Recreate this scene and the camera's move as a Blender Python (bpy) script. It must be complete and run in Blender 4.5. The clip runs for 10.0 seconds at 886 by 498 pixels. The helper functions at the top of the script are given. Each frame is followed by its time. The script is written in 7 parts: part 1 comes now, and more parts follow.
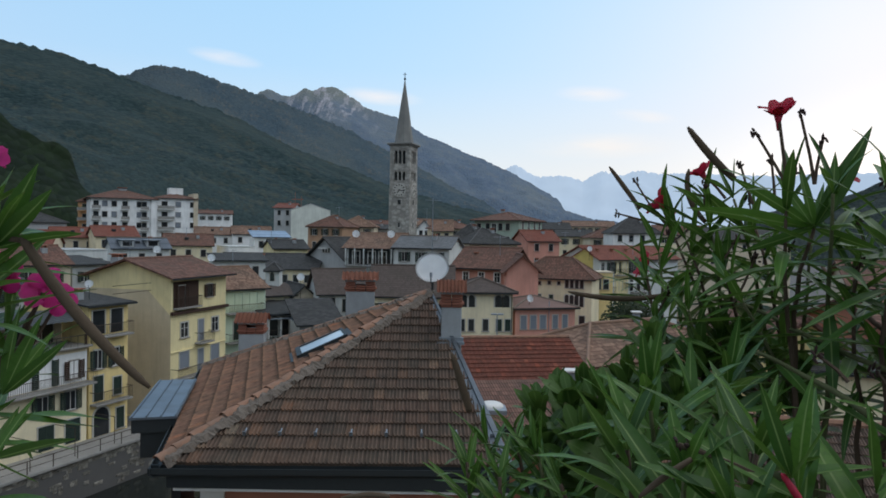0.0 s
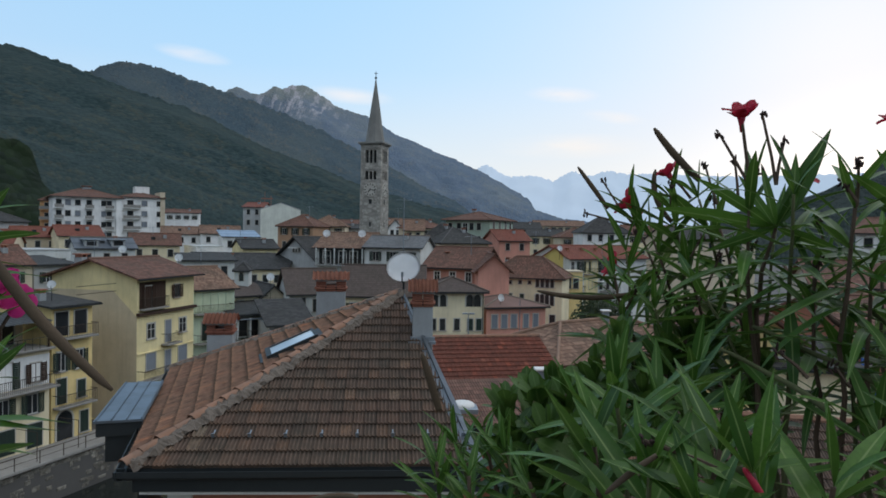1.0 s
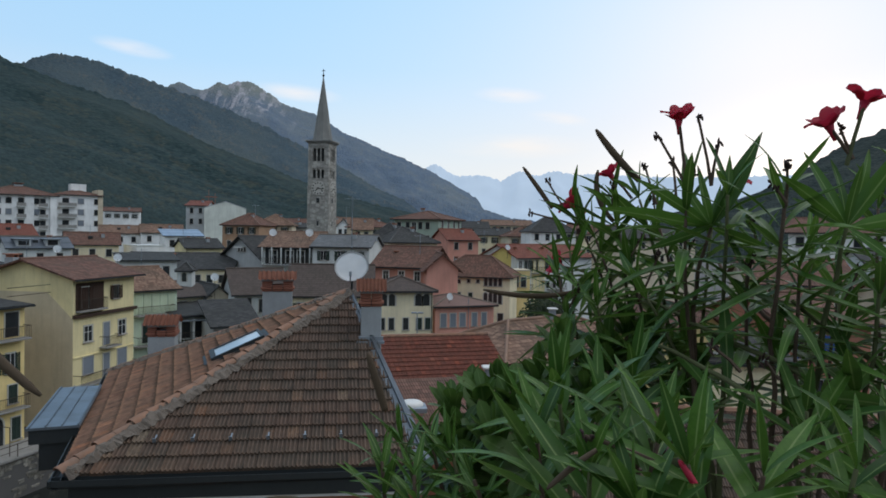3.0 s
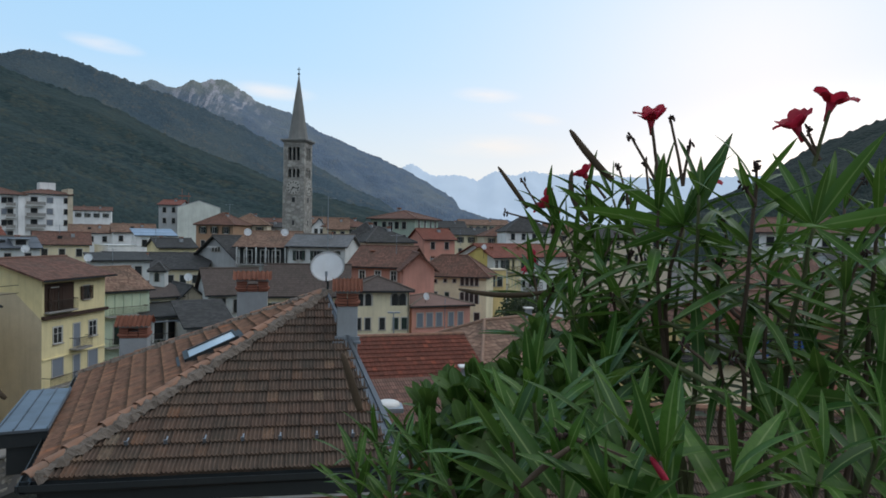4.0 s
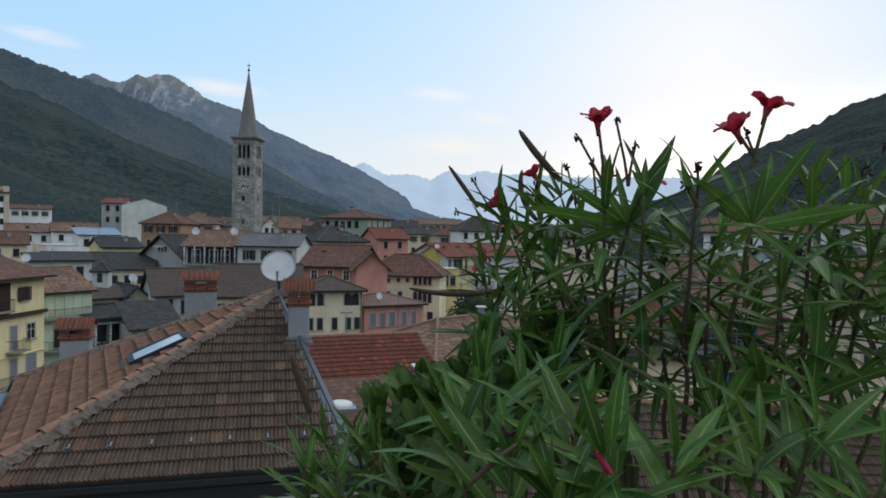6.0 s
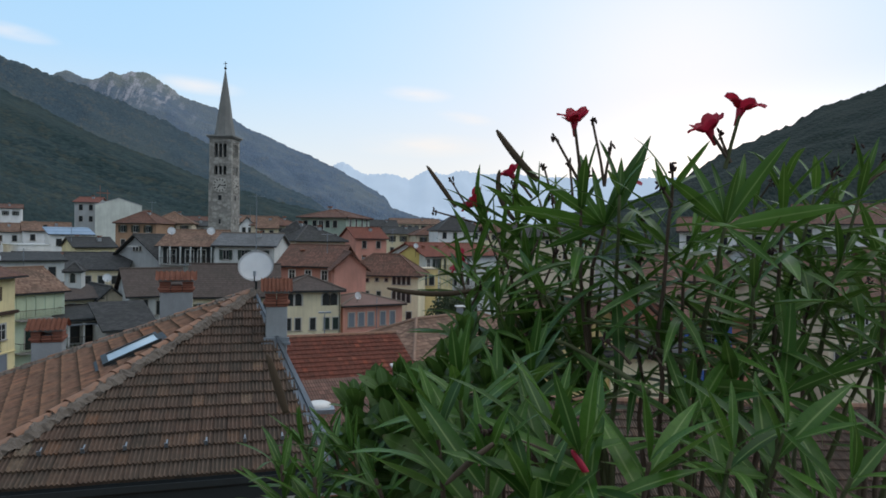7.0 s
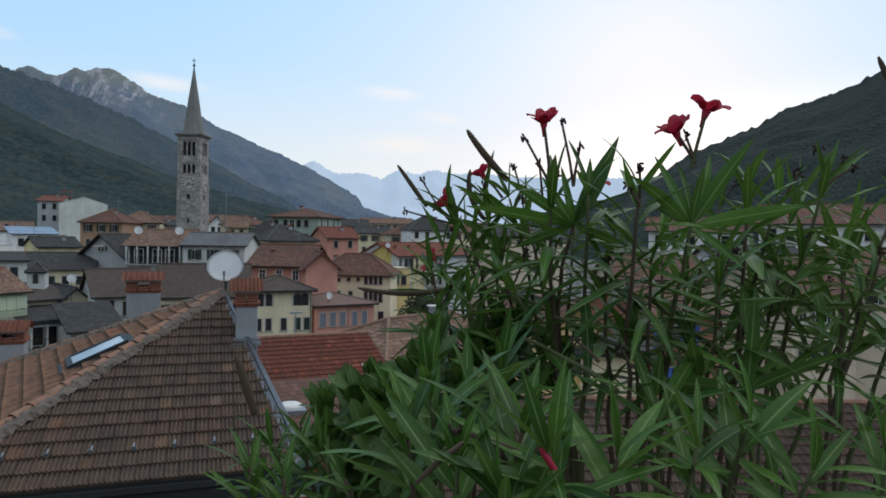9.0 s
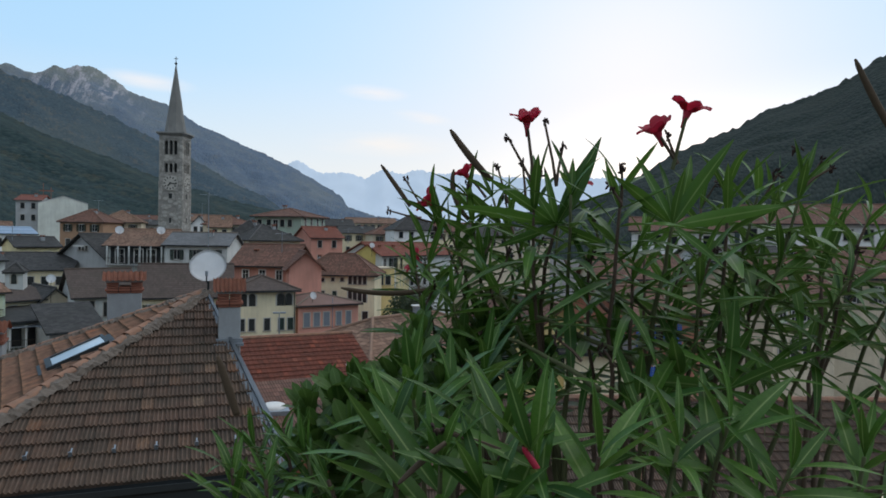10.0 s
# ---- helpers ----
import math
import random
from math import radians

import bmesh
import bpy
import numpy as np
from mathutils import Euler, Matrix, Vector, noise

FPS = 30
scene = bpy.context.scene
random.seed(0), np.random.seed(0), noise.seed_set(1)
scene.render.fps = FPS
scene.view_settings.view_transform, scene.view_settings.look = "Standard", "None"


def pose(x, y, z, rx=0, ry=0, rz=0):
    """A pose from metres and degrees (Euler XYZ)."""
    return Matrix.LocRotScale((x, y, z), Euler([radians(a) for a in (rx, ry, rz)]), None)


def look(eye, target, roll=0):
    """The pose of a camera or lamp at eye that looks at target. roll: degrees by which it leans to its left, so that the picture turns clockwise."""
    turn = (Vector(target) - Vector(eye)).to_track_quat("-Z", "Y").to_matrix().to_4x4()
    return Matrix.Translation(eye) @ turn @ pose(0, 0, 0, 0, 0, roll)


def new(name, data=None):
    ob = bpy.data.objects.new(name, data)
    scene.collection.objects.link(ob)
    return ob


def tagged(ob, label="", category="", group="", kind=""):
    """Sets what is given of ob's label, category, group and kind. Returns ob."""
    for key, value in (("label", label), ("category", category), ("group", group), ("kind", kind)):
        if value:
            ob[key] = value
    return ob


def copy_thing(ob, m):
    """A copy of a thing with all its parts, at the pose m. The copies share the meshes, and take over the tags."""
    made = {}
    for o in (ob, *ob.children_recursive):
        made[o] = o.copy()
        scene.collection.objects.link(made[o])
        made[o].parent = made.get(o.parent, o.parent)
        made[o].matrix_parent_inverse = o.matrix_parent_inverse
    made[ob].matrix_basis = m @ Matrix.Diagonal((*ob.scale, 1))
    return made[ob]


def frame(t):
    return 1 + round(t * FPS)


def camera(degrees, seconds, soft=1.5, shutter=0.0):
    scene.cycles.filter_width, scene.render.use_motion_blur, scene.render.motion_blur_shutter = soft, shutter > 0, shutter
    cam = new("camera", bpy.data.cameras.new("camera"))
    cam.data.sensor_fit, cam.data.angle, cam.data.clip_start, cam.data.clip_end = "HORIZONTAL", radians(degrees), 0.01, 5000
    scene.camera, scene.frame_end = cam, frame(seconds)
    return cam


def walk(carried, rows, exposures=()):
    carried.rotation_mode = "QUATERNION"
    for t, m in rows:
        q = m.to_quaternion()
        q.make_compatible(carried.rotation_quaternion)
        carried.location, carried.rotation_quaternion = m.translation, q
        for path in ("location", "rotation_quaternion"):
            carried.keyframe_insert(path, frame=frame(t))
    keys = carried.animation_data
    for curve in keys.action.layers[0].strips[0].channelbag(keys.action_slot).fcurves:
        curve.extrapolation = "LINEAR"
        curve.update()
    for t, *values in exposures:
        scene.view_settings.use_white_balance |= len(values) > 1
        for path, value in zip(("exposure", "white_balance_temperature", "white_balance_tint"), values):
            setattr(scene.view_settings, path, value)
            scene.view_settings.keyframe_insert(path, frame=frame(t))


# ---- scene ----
# camera: a slow pan on a tripod, the lens 6 cm in front of the pan axis
cam = camera(66.66, 10.0, soft=1.7)
EYE_Z = 18.0
PAN = [(0.0, 0.0), (0.5, -1.22), (1.0, -2.44), (1.5, -3.43), (2.0, -4.57), (2.5, -5.76), (4.0, -8.79), (4.5, -9.93), (5.0, -10.84),
       (5.5, -11.79), (7.0, -14.58), (7.5, -15.30), (8.0, -15.87), (8.5, -16.26), (9.0, -16.95), (9.5, -17.75), (10.0, -18.28)]
ARM = 0.06


def pan_pose(yaw):
    a = radians(yaw)
    m = pose(-ARM * math.sin(a), ARM * (math.cos(a) - 1), EYE_Z, 0, 0, yaw)
    return m @ pose(0, 0, 0, 90 - 1.1) @ pose(0, 0, 0, 0, 0, 0.91)


walk(cam, [(t, pan_pose(a)) for t, a in PAN])
scene.view_settings.exposure = 0.0

# ---- world: clear evening sky, brightest above the ridge where the sun went down ----
SUN_AZ = 34.0
world = bpy.data.worlds.new("evening_sky")
scene.world = world
world.use_nodes = True
wt = world.node_tree
for n in list(wt.nodes):
    wt.nodes.remove(n)


def wnode(kind, **inputs):
    n = wt.nodes.new(kind)
    for key, value in inputs.items():
        n.inputs[key].default_value = value
    return n


def wmath(op, a, b=None, clamp=False):
    n = wt.nodes.new("ShaderNodeMath")
    n.operation, n.use_clamp = op, clamp
    for i, v in enumerate((a, b)):
        if v is None:
            continue
        if isinstance(v, (int, float)):
            n.inputs[i].default_value = v
        else:
            wt.links.new(v, n.inputs[i])
    return n.outputs[0]


def wmix(fac, a, b, mode="MIX"):
    n = wt.nodes.new("ShaderNodeMix")
    n.data_type, n.blend_type = "RGBA", mode
    for sock, v in ((n.inputs[0], fac), (n.inputs[6], a), (n.inputs[7], b)):
        if isinstance(v, (int, float, tuple)):
            sock.default_value = v
        else:
            wt.links.new(v, sock)
    return n.outputs[2]


sky = wt.nodes.new("ShaderNodeTexSky")
sky.sky_type = "NISHITA"
sky.sun_disc = False
sky.sun_elevation = radians(14)
sky.sun_rotation = radians(SUN_AZ)
sky.altitude = 300
sky.air_density, sky.dust_density, sky.ozone_density = 1.0, 0.6, 1.5
tc = wt.nodes.new("ShaderNodeTexCoord")
sep = wt.nodes.new("ShaderNodeSeparateXYZ")
wt.links.new(tc.outputs["Generated"], sep.inputs[0])
az = wmath("ARCTAN2", sep.outputs[0], sep.outputs[1])
el = wmath("ARCSINE", sep.outputs[2])
# pale veil towards the sunset, fading with the angle from it and with height
daz = wmath("MULTIPLY", wmath("SUBTRACT", az, radians(SUN_AZ)), 1.25)
dist = wmath("SQRT", wmath("ADD", wmath("POWER", daz, 2.0), wmath("POWER", wmath("MULTIPLY", el, 1.9), 2.0)))
glow = wmath("POWER", wmath("SUBTRACT", 1.0, wmath("DIVIDE", dist, 0.85), clamp=True), 1.5)
low = wmath("POWER", wmath("SUBTRACT", 1.0, wmath("DIVIDE", wmath("ABSOLUTE", el), 0.42), clamp=True), 1.6)
SKY_STRENGTH = 0.15
base = wmix(1.0, sky.outputs[0], (1.45, 1.75, 2.05, 1), "MULTIPLY")


def cloud(azd, eld, w, h, tilt):
    """A soft wisp round one direction, broken up by noise: its strength."""
    da = wmath("SUBTRACT", az, radians(azd))
    de = wmath("SUBTRACT", el, radians(eld))
    c, s = math.cos(radians(tilt)), math.sin(radians(tilt))
    p = wmath("ADD", wmath("MULTIPLY", da, c), wmath("MULTIPLY", de, s))
    q = wmath("SUBTRACT", wmath("MULTIPLY", de, c), wmath("MULTIPLY", da, s))
    r = wmath("ADD", wmath("POWER", wmath("DIVIDE", p, radians(w)), 2.0), wmath("POWER", wmath("DIVIDE", q, radians(h)), 2.0))
    return wmath("POWER", wmath("SUBTRACT", 1.0, r, clamp=True), 1.5)


wn = wt.nodes.new("ShaderNodeTexNoise")
wn.inputs["Scale"].default_value, wn.inputs["Detail"].default_value = 9.0, 5.0
stretch = wt.nodes.new("ShaderNodeMapping")
stretch.inputs["Scale"].default_value = (1, 1, 5)
wt.links.new(tc.outputs["Generated"], stretch.inputs[0])
wt.links.new(stretch.outputs[0], wn.inputs[0])
wisp = wmath("MULTIPLY", wmath("SUBTRACT", wn.outputs[0], 0.28, clamp=True), 2.2, clamp=True)
clouds = None
for args in ((12.2, 11.8, 3.4, 0.75, -3), (16.4, 9.9, 3.0, 0.6, -8), (-18.0, 13.8, 3.2, 0.7, -6), (-5.5, 11.5, 4, 0.8, -4), (13.0, 7.6, 7, 1.2, 0)):
    one = cloud(*args)
    clouds = one if clouds is None else wmath("MAXIMUM", clouds, one)
cloud_fac = wmath("MULTIPLY", clouds, wisp)
bg = wnode("ShaderNodeBackground", Strength=SKY_STRENGTH)
SKY_WHITE = (7.2, 7.0, 6.6, 1)
veil = wmix(wmath("MULTIPLY", glow, 0.6, clamp=True), base, SKY_WHITE)
veil = wmix(wmath("MULTIPLY", low, 0.4), veil, (5.6, 5.4, 5.5, 1))
# evening sky as the eye takes it: soft contrast between the bright and the dim side
chan = wt.nodes.new("ShaderNodeSeparateColor")
wt.links.new(veil, chan.inputs[0])
join = wt.nodes.new("ShaderNodeCombineColor")
for i, (gain, power) in enumerate(((0.602, 0.42), (0.745, 0.22), (0.975, 0.07))):
    v = wmath("POWER", wmath("MULTIPLY", chan.outputs[i], SKY_STRENGTH), power)
    wt.links.new(wmath("MULTIPLY", v, gain / SKY_STRENGTH), join.inputs[i])
# afterglow low over the ridge where the sun has set
after = wmath("SQRT", wmath("ADD", wmath("POWER", wmath("DIVIDE", wmath("SUBTRACT", az, radians(46)), radians(38)), 2.0),
                            wmath("POWER", wmath("DIVIDE", wmath("SUBTRACT", el, radians(1)), radians(13)), 2.0)))
after = wmath("POWER", wmath("SUBTRACT", 1.0, after, clamp=True), 2.3)
final = wmix(wmath("MULTIPLY", after, 0.8), join.outputs[0], (26.0, 21.5, 16.0, 1), "ADD")
final = wmix(wmath("MULTIPLY", cloud_fac, 0.8), final, (6.7, 6.3, 6.2, 1))
warm = wmath("POWER", wmath("SUBTRACT", 1.0, wmath("DIVIDE", wmath("ABSOLUTE", el), 0.24), clamp=True), 1.2)
final = wmix(wmath("MULTIPLY", warm, 0.85), final, (6.3, 6.0, 5.25, 1))
# dusky grey opposite the sunset; unseen pale tint overhead added to whiten ambient light
away = wmath("MULTIPLY", wmath("SUBTRACT", wmath("MULTIPLY", wmath("COSINE", wmath("SUBTRACT", az, radians(SUN_AZ + 180))), 0.5), -0.35, clamp=True), 1.1, clamp=True)
final = wmix(wmath("MULTIPLY", away, 0.55), final, (5.6, 5.3, 5.1, 1))
high = wmath("SUBTRACT", wmath("DIVIDE", el, 0.75), 0.55, clamp=True)
final = wmix(wmath("MULTIPLY", high, 0.5, clamp=True), final, (5.6, 5.4, 5.3, 1))
wt.links.new(final, bg.inputs[0])
wo = wt.nodes.new("ShaderNodeOutputWorld")
wt.links.new(bg.outputs[0], wo.inputs[0])

# with the sun down, a soft fill from the right added to brighten fronts
sun = new("sun", bpy.data.lights.new("sun", "SUN"))
sun.data.energy, sun.data.angle, sun.data.color = 1.15, radians(80), (1.0, 0.88, 0.74)
sun.matrix_world = look((0, 0, 60), (-60 * math.sin(radians(80)), -60 * math.cos(radians(80)), 60 - 60 * math.tan(radians(48))))

# ---- materials ----
def nodes_of(name):
    m = bpy.data.materials.new(name)
    m.use_nodes = True
    t = m.node_tree
    return m, t, t.nodes["Principled BSDF"]


def link(t, a, b):
    t.links.new(a, b)


def tmath(t, op, a, b=None, clamp=False):
    n = t.nodes.new("ShaderNodeMath")
    n.operation, n.use_clamp = op, clamp
    for i, v in enumerate((a, b)):
        if v is None:
            continue
        if isinstance(v, (int, float)):
            n.inputs[i].default_value = v
        else:
            t.links.new(v, n.inputs[i])
    return n.outputs[0]


def tmix(t, fac, a, b, mode="MIX"):
    n = t.nodes.new("ShaderNodeMix")
    n.data_type, n.blend_type = "RGBA", mode
    for sock, v in ((n.inputs[0], fac), (n.inputs[6], a), (n.inputs[7], b)):
        if isinstance(v, (int, float)):
            sock.default_value = v
        elif isinstance(v, tuple):
            sock.default_value = (*v, 1) if len(v) == 3 else v
        else:
            t.links.new(v, sock)
    return n.outputs[2]


def tnoise(t, scale, detail=4, coord=None, rough=0.55):
    n = t.nodes.new("ShaderNodeTexNoise")
    n.inputs["Scale"].default_value, n.inputs["Detail"].default_value, n.inputs["Roughness"].default_value = scale, detail, rough
    if coord is not None:
        t.links.new(coord, n.inputs["Vector"])
    return n.outputs[0]


def tstep(t, v, lo, hi):
    n = t.nodes.new("ShaderNodeMapRange")
    n.clamp = True
    n.inputs[1].default_value, n.inputs[2].default_value = lo, hi
    t.links.new(v, n.inputs[0])
    return n.outputs[0]


def tbump(t, bsdf, height, strength, distance):
    b = t.nodes.new("ShaderNodeBump")
    b.inputs["Strength"].default_value, b.inputs["Distance"].default_value = strength, distance
    t.links.new(height, b.inputs["Height"])
    t.links.new(b.outputs[0], bsdf.inputs["Normal"])


def coords(t, kind="Object"):
    return t.nodes.new("ShaderNodeTexCoord").outputs[kind]


def scaled(c, k):
    return tuple(min(1.0, v * k) for v in c)


def surface(name, colour, rough=0.85, big=0.35, small=12.0, dirt=(0.08, 0.075, 0.07), dirty=0.22, bump=0.3, metal=0.0, depth=0.01):
    """A plain surface with blotches, grain, streaks of dirt and a fine relief."""
    m, t, b = nodes_of(name)
    c = coords(t)
    n1 = tnoise(t, big, 5, c)
    n2 = tnoise(t, small, 4, c)
    mp = t.nodes.new("ShaderNodeMapping")
    mp.inputs["Scale"].default_value = (1.6, 1.6, 0.22)
    link(t, c, mp.inputs[0])
    streak = tnoise(t, 1.3, 5, mp.outputs[0], 0.65)
    col = tmix(t, tstep(t, n1, 0.3, 0.7), scaled(colour, 0.82), scaled(colour, 1.1))
    col = tmix(t, tmath(t, "MULTIPLY", tstep(t, n2, 0.35, 0.75), 0.3), col, scaled(colour, 0.72))
    col = tmix(t, tmath(t, "MULTIPLY", tstep(t, streak, 0.48, 0.78), dirty), col, dirt)
    link(t, col, b.inputs["Base Color"])
    b.inputs["Roughness"].default_value, b.inputs["Metallic"].default_value = rough, metal
    b.inputs["Specular IOR Level"].default_value = 0.25
    tbump(t, b, tnoise(t, small * 3, 5, c), bump, depth)
    return m


def tiled(name, tones, width=0.22, gauge=0.37, rough=0.9, moss=(0.07, 0.065, 0.05), mossy=0.45, wave=1.0, geometry=False):
    """Roof covering in courses, by the roof's own metres along the eave and up the slope; every tile has its own tone."""
    m, t, b = nodes_of(name)
    uv = t.nodes.new("ShaderNodeUVMap").outputs[0]
    s = t.nodes.new("ShaderNodeSeparateXYZ")
    link(t, uv, s.inputs[0])
    u = tmath(t, "DIVIDE", s.outputs[0], width)
    v = tmath(t, "DIVIDE", s.outputs[1], gauge)
    cell = t.nodes.new("ShaderNodeCombineXYZ")
    link(t, tmath(t, "FLOOR", u), cell.inputs[0])
    link(t, tmath(t, "FLOOR", v), cell.inputs[1])
    wn_ = t.nodes.new("ShaderNodeTexWhiteNoise")
    wn_.noise_dimensions = "2D"
    link(t, cell.outputs[0], wn_.inputs["Vector"])
    ramp = t.nodes.new("ShaderNodeValToRGB")
    ramp.color_ramp.elements[0].color = (*tones[0], 1)
    ramp.color_ramp.elements[1].color = (*tones[-1], 1)
    for i, c in enumerate(tones[1:-1]):
        e = ramp.color_ramp.elements.new((i + 1) / (len(tones) - 1))
        e.color = (*c, 1)
    ramp.color_ramp.interpolation = "LINEAR"
    link(t, wn_.outputs["Value"], ramp.inputs[0])
    oc = coords(t)
    patch = tnoise(t, 0.5, 5, oc)
    col = tmix(t, tmath(t, "MULTIPLY", tstep(t, patch, 0.42, 0.7), mossy), ramp.outputs[0], moss)
    fine = tnoise(t, 18, 4, oc)
    col = tmix(t, tmath(t, "MULTIPLY", tstep(t, fine, 0.4, 0.7), 0.3), col, scaled(tones[0], 0.7))
    link(t, col, b.inputs["Base Color"])
    b.inputs["Roughness"].default_value = rough
    b.inputs["Specular IOR Level"].default_value = 0.2
    fu = tmath(t, "SINE", tmath(t, "MULTIPLY", u, math.pi * 4 if wave else math.pi * 2))
    fv = tmath(t, "FRACT", v)
    if geometry:
        h = tmath(t, "MULTIPLY", fine, 0.6)
        tbump(t, b, h, 0.4, 0.01)
    else:
        # course overlaps darkened: shade of the recessed joints put into the colour
        joint_shade = tmath(t, "MULTIPLY", tstep(t, tmath(t, "ADD", fv, tmath(t, "MULTIPLY", fine, 0.25)), 0.80, 1.05), 0.6)
        link(t, tmix(t, joint_shade, col, scaled(tones[0], 0.45)), b.inputs["Base Color"])
        h = tmath(t, "SUBTRACT", tmath(t, "MULTIPLY", fu, 0.35 * wave), tmath(t, "MULTIPLY", fv, 1.2))
        h = tmath(t, "ADD", h, tmath(t, "MULTIPLY", wn_.outputs["Value"], 0.5))
        tbump(t, b, h, 0.9, 0.03)
    return m


PLASTER = {
    "cream": surface("cream_plaster", (0.81, 0.71, 0.49)),
    "yellow": surface("yellow_plaster", (0.81, 0.63, 0.29)),
    "pale_yellow": surface("pale_yellow_plaster", (0.83, 0.71, 0.40)),
    "ochre": surface("ochre_plaster", (0.61, 0.49, 0.17)),
    "pink": surface("salmon_plaster", (0.71, 0.35, 0.27)),
    "rose": surface("dusty_rose_plaster", (0.61, 0.29, 0.22)),
    "white": surface("white_plaster", (0.85, 0.85, 0.83)),
    "grey": surface("grey_plaster", (0.44, 0.45, 0.45)),
    "light_grey": surface("light_grey_plaster", (0.63, 0.65, 0.63)),
    "green": surface("grey_green_plaster", (0.37, 0.46, 0.38)),
    "pale_green": surface("pale_green_plaster", (0.63, 0.73, 0.56)),
    "beige": surface("beige_plaster", (0.63, 0.54, 0.40)),
    "orange": surface("orange_plaster", (0.61, 0.34, 0.17)),
    "off_white": surface("greenish_white_plaster", (0.70, 0.73, 0.66)),
    "tan": surface("brownish_orange_plaster", (0.40, 0.25, 0.16)),
    "brown_sheet": surface("faded_rose_brown_sheet", (0.20, 0.125, 0.105)),
    # dimmer than the yellow front: the side wall's shade is mixed in
    "bare": surface("dimmed_beige_render", (0.60, 0.51, 0.36), dirty=0.18),
    "brick": surface("brick_red_plaster", (0.41, 0.18, 0.12)),
}
ROOF = {
    "brown": tiled("brown_clay_tiles", [(0.115, 0.062, 0.047), (0.16, 0.082, 0.06), (0.22, 0.115, 0.084)]),
    "red": tiled("red_clay_tiles", [(0.17, 0.06, 0.043), (0.205, 0.072, 0.05), (0.24, 0.088, 0.06)], mossy=0.2),
    "orange": tiled("orange_clay_tiles", [(0.145, 0.088, 0.062), (0.215, 0.128, 0.09), (0.32, 0.20, 0.14)], mossy=0.45),
    "slate": tiled("grey_stone_slates", [(0.042, 0.042, 0.042), (0.058, 0.057, 0.056), (0.08, 0.078, 0.075)], 0.4, 0.3, wave=0.2, moss=(0.045, 0.047, 0.04)),
    "pale_slate": tiled("pale_weathered_slates", [(0.12, 0.125, 0.13), (0.15, 0.155, 0.16), (0.18, 0.185, 0.19)], 0.4, 0.3, wave=0.2, moss=(0.08, 0.08, 0.075)),
    "sheet": tiled("grey_blue_sheet_roofing", [(0.10, 0.115, 0.135), (0.125, 0.14, 0.16)], 0.6, 2.4, rough=0.6, wave=0.3, mossy=0.3),
    "dark": tiled("dark_brown_tiles", [(0.085, 0.066, 0.058), (0.10, 0.078, 0.068), (0.12, 0.092, 0.08)], mossy=0.3),
    "near": tiled("weathered_clay_tiles", [(0.11, 0.055, 0.045), (0.15, 0.075, 0.055), (0.19, 0.09, 0.065), (0.26, 0.13, 0.085)], geometry=True),
    "blue": tiled("blue_metal_sheets", [(0.22, 0.30, 0.40), (0.26, 0.34, 0.45)], 0.6, 3.0, rough=0.5, wave=0.3, mossy=0.15),
}
RIDGE = {k: surface(k + "_ridge", c, big=2, small=14, dirty=0.5) for k, c in (
    ("brown", (0.20, 0.115, 0.085)), ("red", (0.27, 0.11, 0.075)), ("orange", (0.27, 0.17, 0.12)), ("slate", (0.10, 0.10, 0.10)), ("dark", (0.12, 0.095, 0.08)))}
METAL_GREY = surface("weathered_zinc", (0.30, 0.34, 0.38), rough=0.45, metal=0.6, bump=0.1)
OLD_ZINC = surface("stained_old_zinc", (0.17, 0.20, 0.235), rough=0.42, big=0.9, small=5, metal=0.6, dirty=0.6, bump=0.15)
METAL_DARK = surface("dark_painted_metal", (0.035, 0.04, 0.042), rough=0.5, metal=0.3, bump=0.1, dirty=0.1)
IRON = surface("rusty_iron", (0.07, 0.055, 0.045), rough=0.7, metal=0.3)
WOOD_DARK = surface("dark_brown_wood", (0.06, 0.035, 0.025), small=30)
WOOD_GREEN = surface("dark_green_painted_wood", (0.03, 0.05, 0.04), small=30)
WOOD_GREY = surface("grey_painted_shutters", (0.22, 0.245, 0.28), small=30)
WHITE_PAINT = surface("white_painted_wood", (0.72, 0.71, 0.68), rough=0.6, dirty=0.12)
def rubble(name, scale=1.9, dark=(0.20, 0.185, 0.155), light=(0.46, 0.43, 0.37), mossy=0.75, flat=1.0):
    """Old wall of rough stones in mortar, with moss and damp streaks."""
    m, t, b = nodes_of(name)
    c = coords(t)
    vo = t.nodes.new("ShaderNodeTexVoronoi")
    vo.inputs["Scale"].default_value = scale
    mp = t.nodes.new("ShaderNodeMapping")
    mp.inputs["Scale"].default_value = (1, 1, flat)
    link(t, c, mp.inputs[0])
    link(t, mp.outputs[0], vo.inputs["Vector"])
    q = t.nodes.new("ShaderNodeSeparateXYZ")
    link(t, vo.outputs["Color"], q.inputs[0])
    col = tmix(t, q.outputs[0], dark, light)
    col = tmix(t, tstep(t, vo.outputs["Distance"], 0.42, 0.6), col, scaled(dark, 0.82))
    col = tmix(t, tmath(t, "MULTIPLY", tstep(t, tnoise(t, 0.45, 5, c), 0.46, 0.64), mossy), col, scaled(dark, 0.42))
    col = tmix(t, tmath(t, "MULTIPLY", tstep(t, tnoise(t, 6, 5, c), 0.45, 0.7), 0.4), col, (0.12, 0.11, 0.095))
    link(t, col, b.inputs["Base Color"])
    b.inputs["Roughness"].default_value = 0.95
    tbump(t, b, tmath(t, "SUBTRACT", tnoise(t, 9, 5, c), vo.outputs["Distance"]), 0.9, 0.12)
    return m


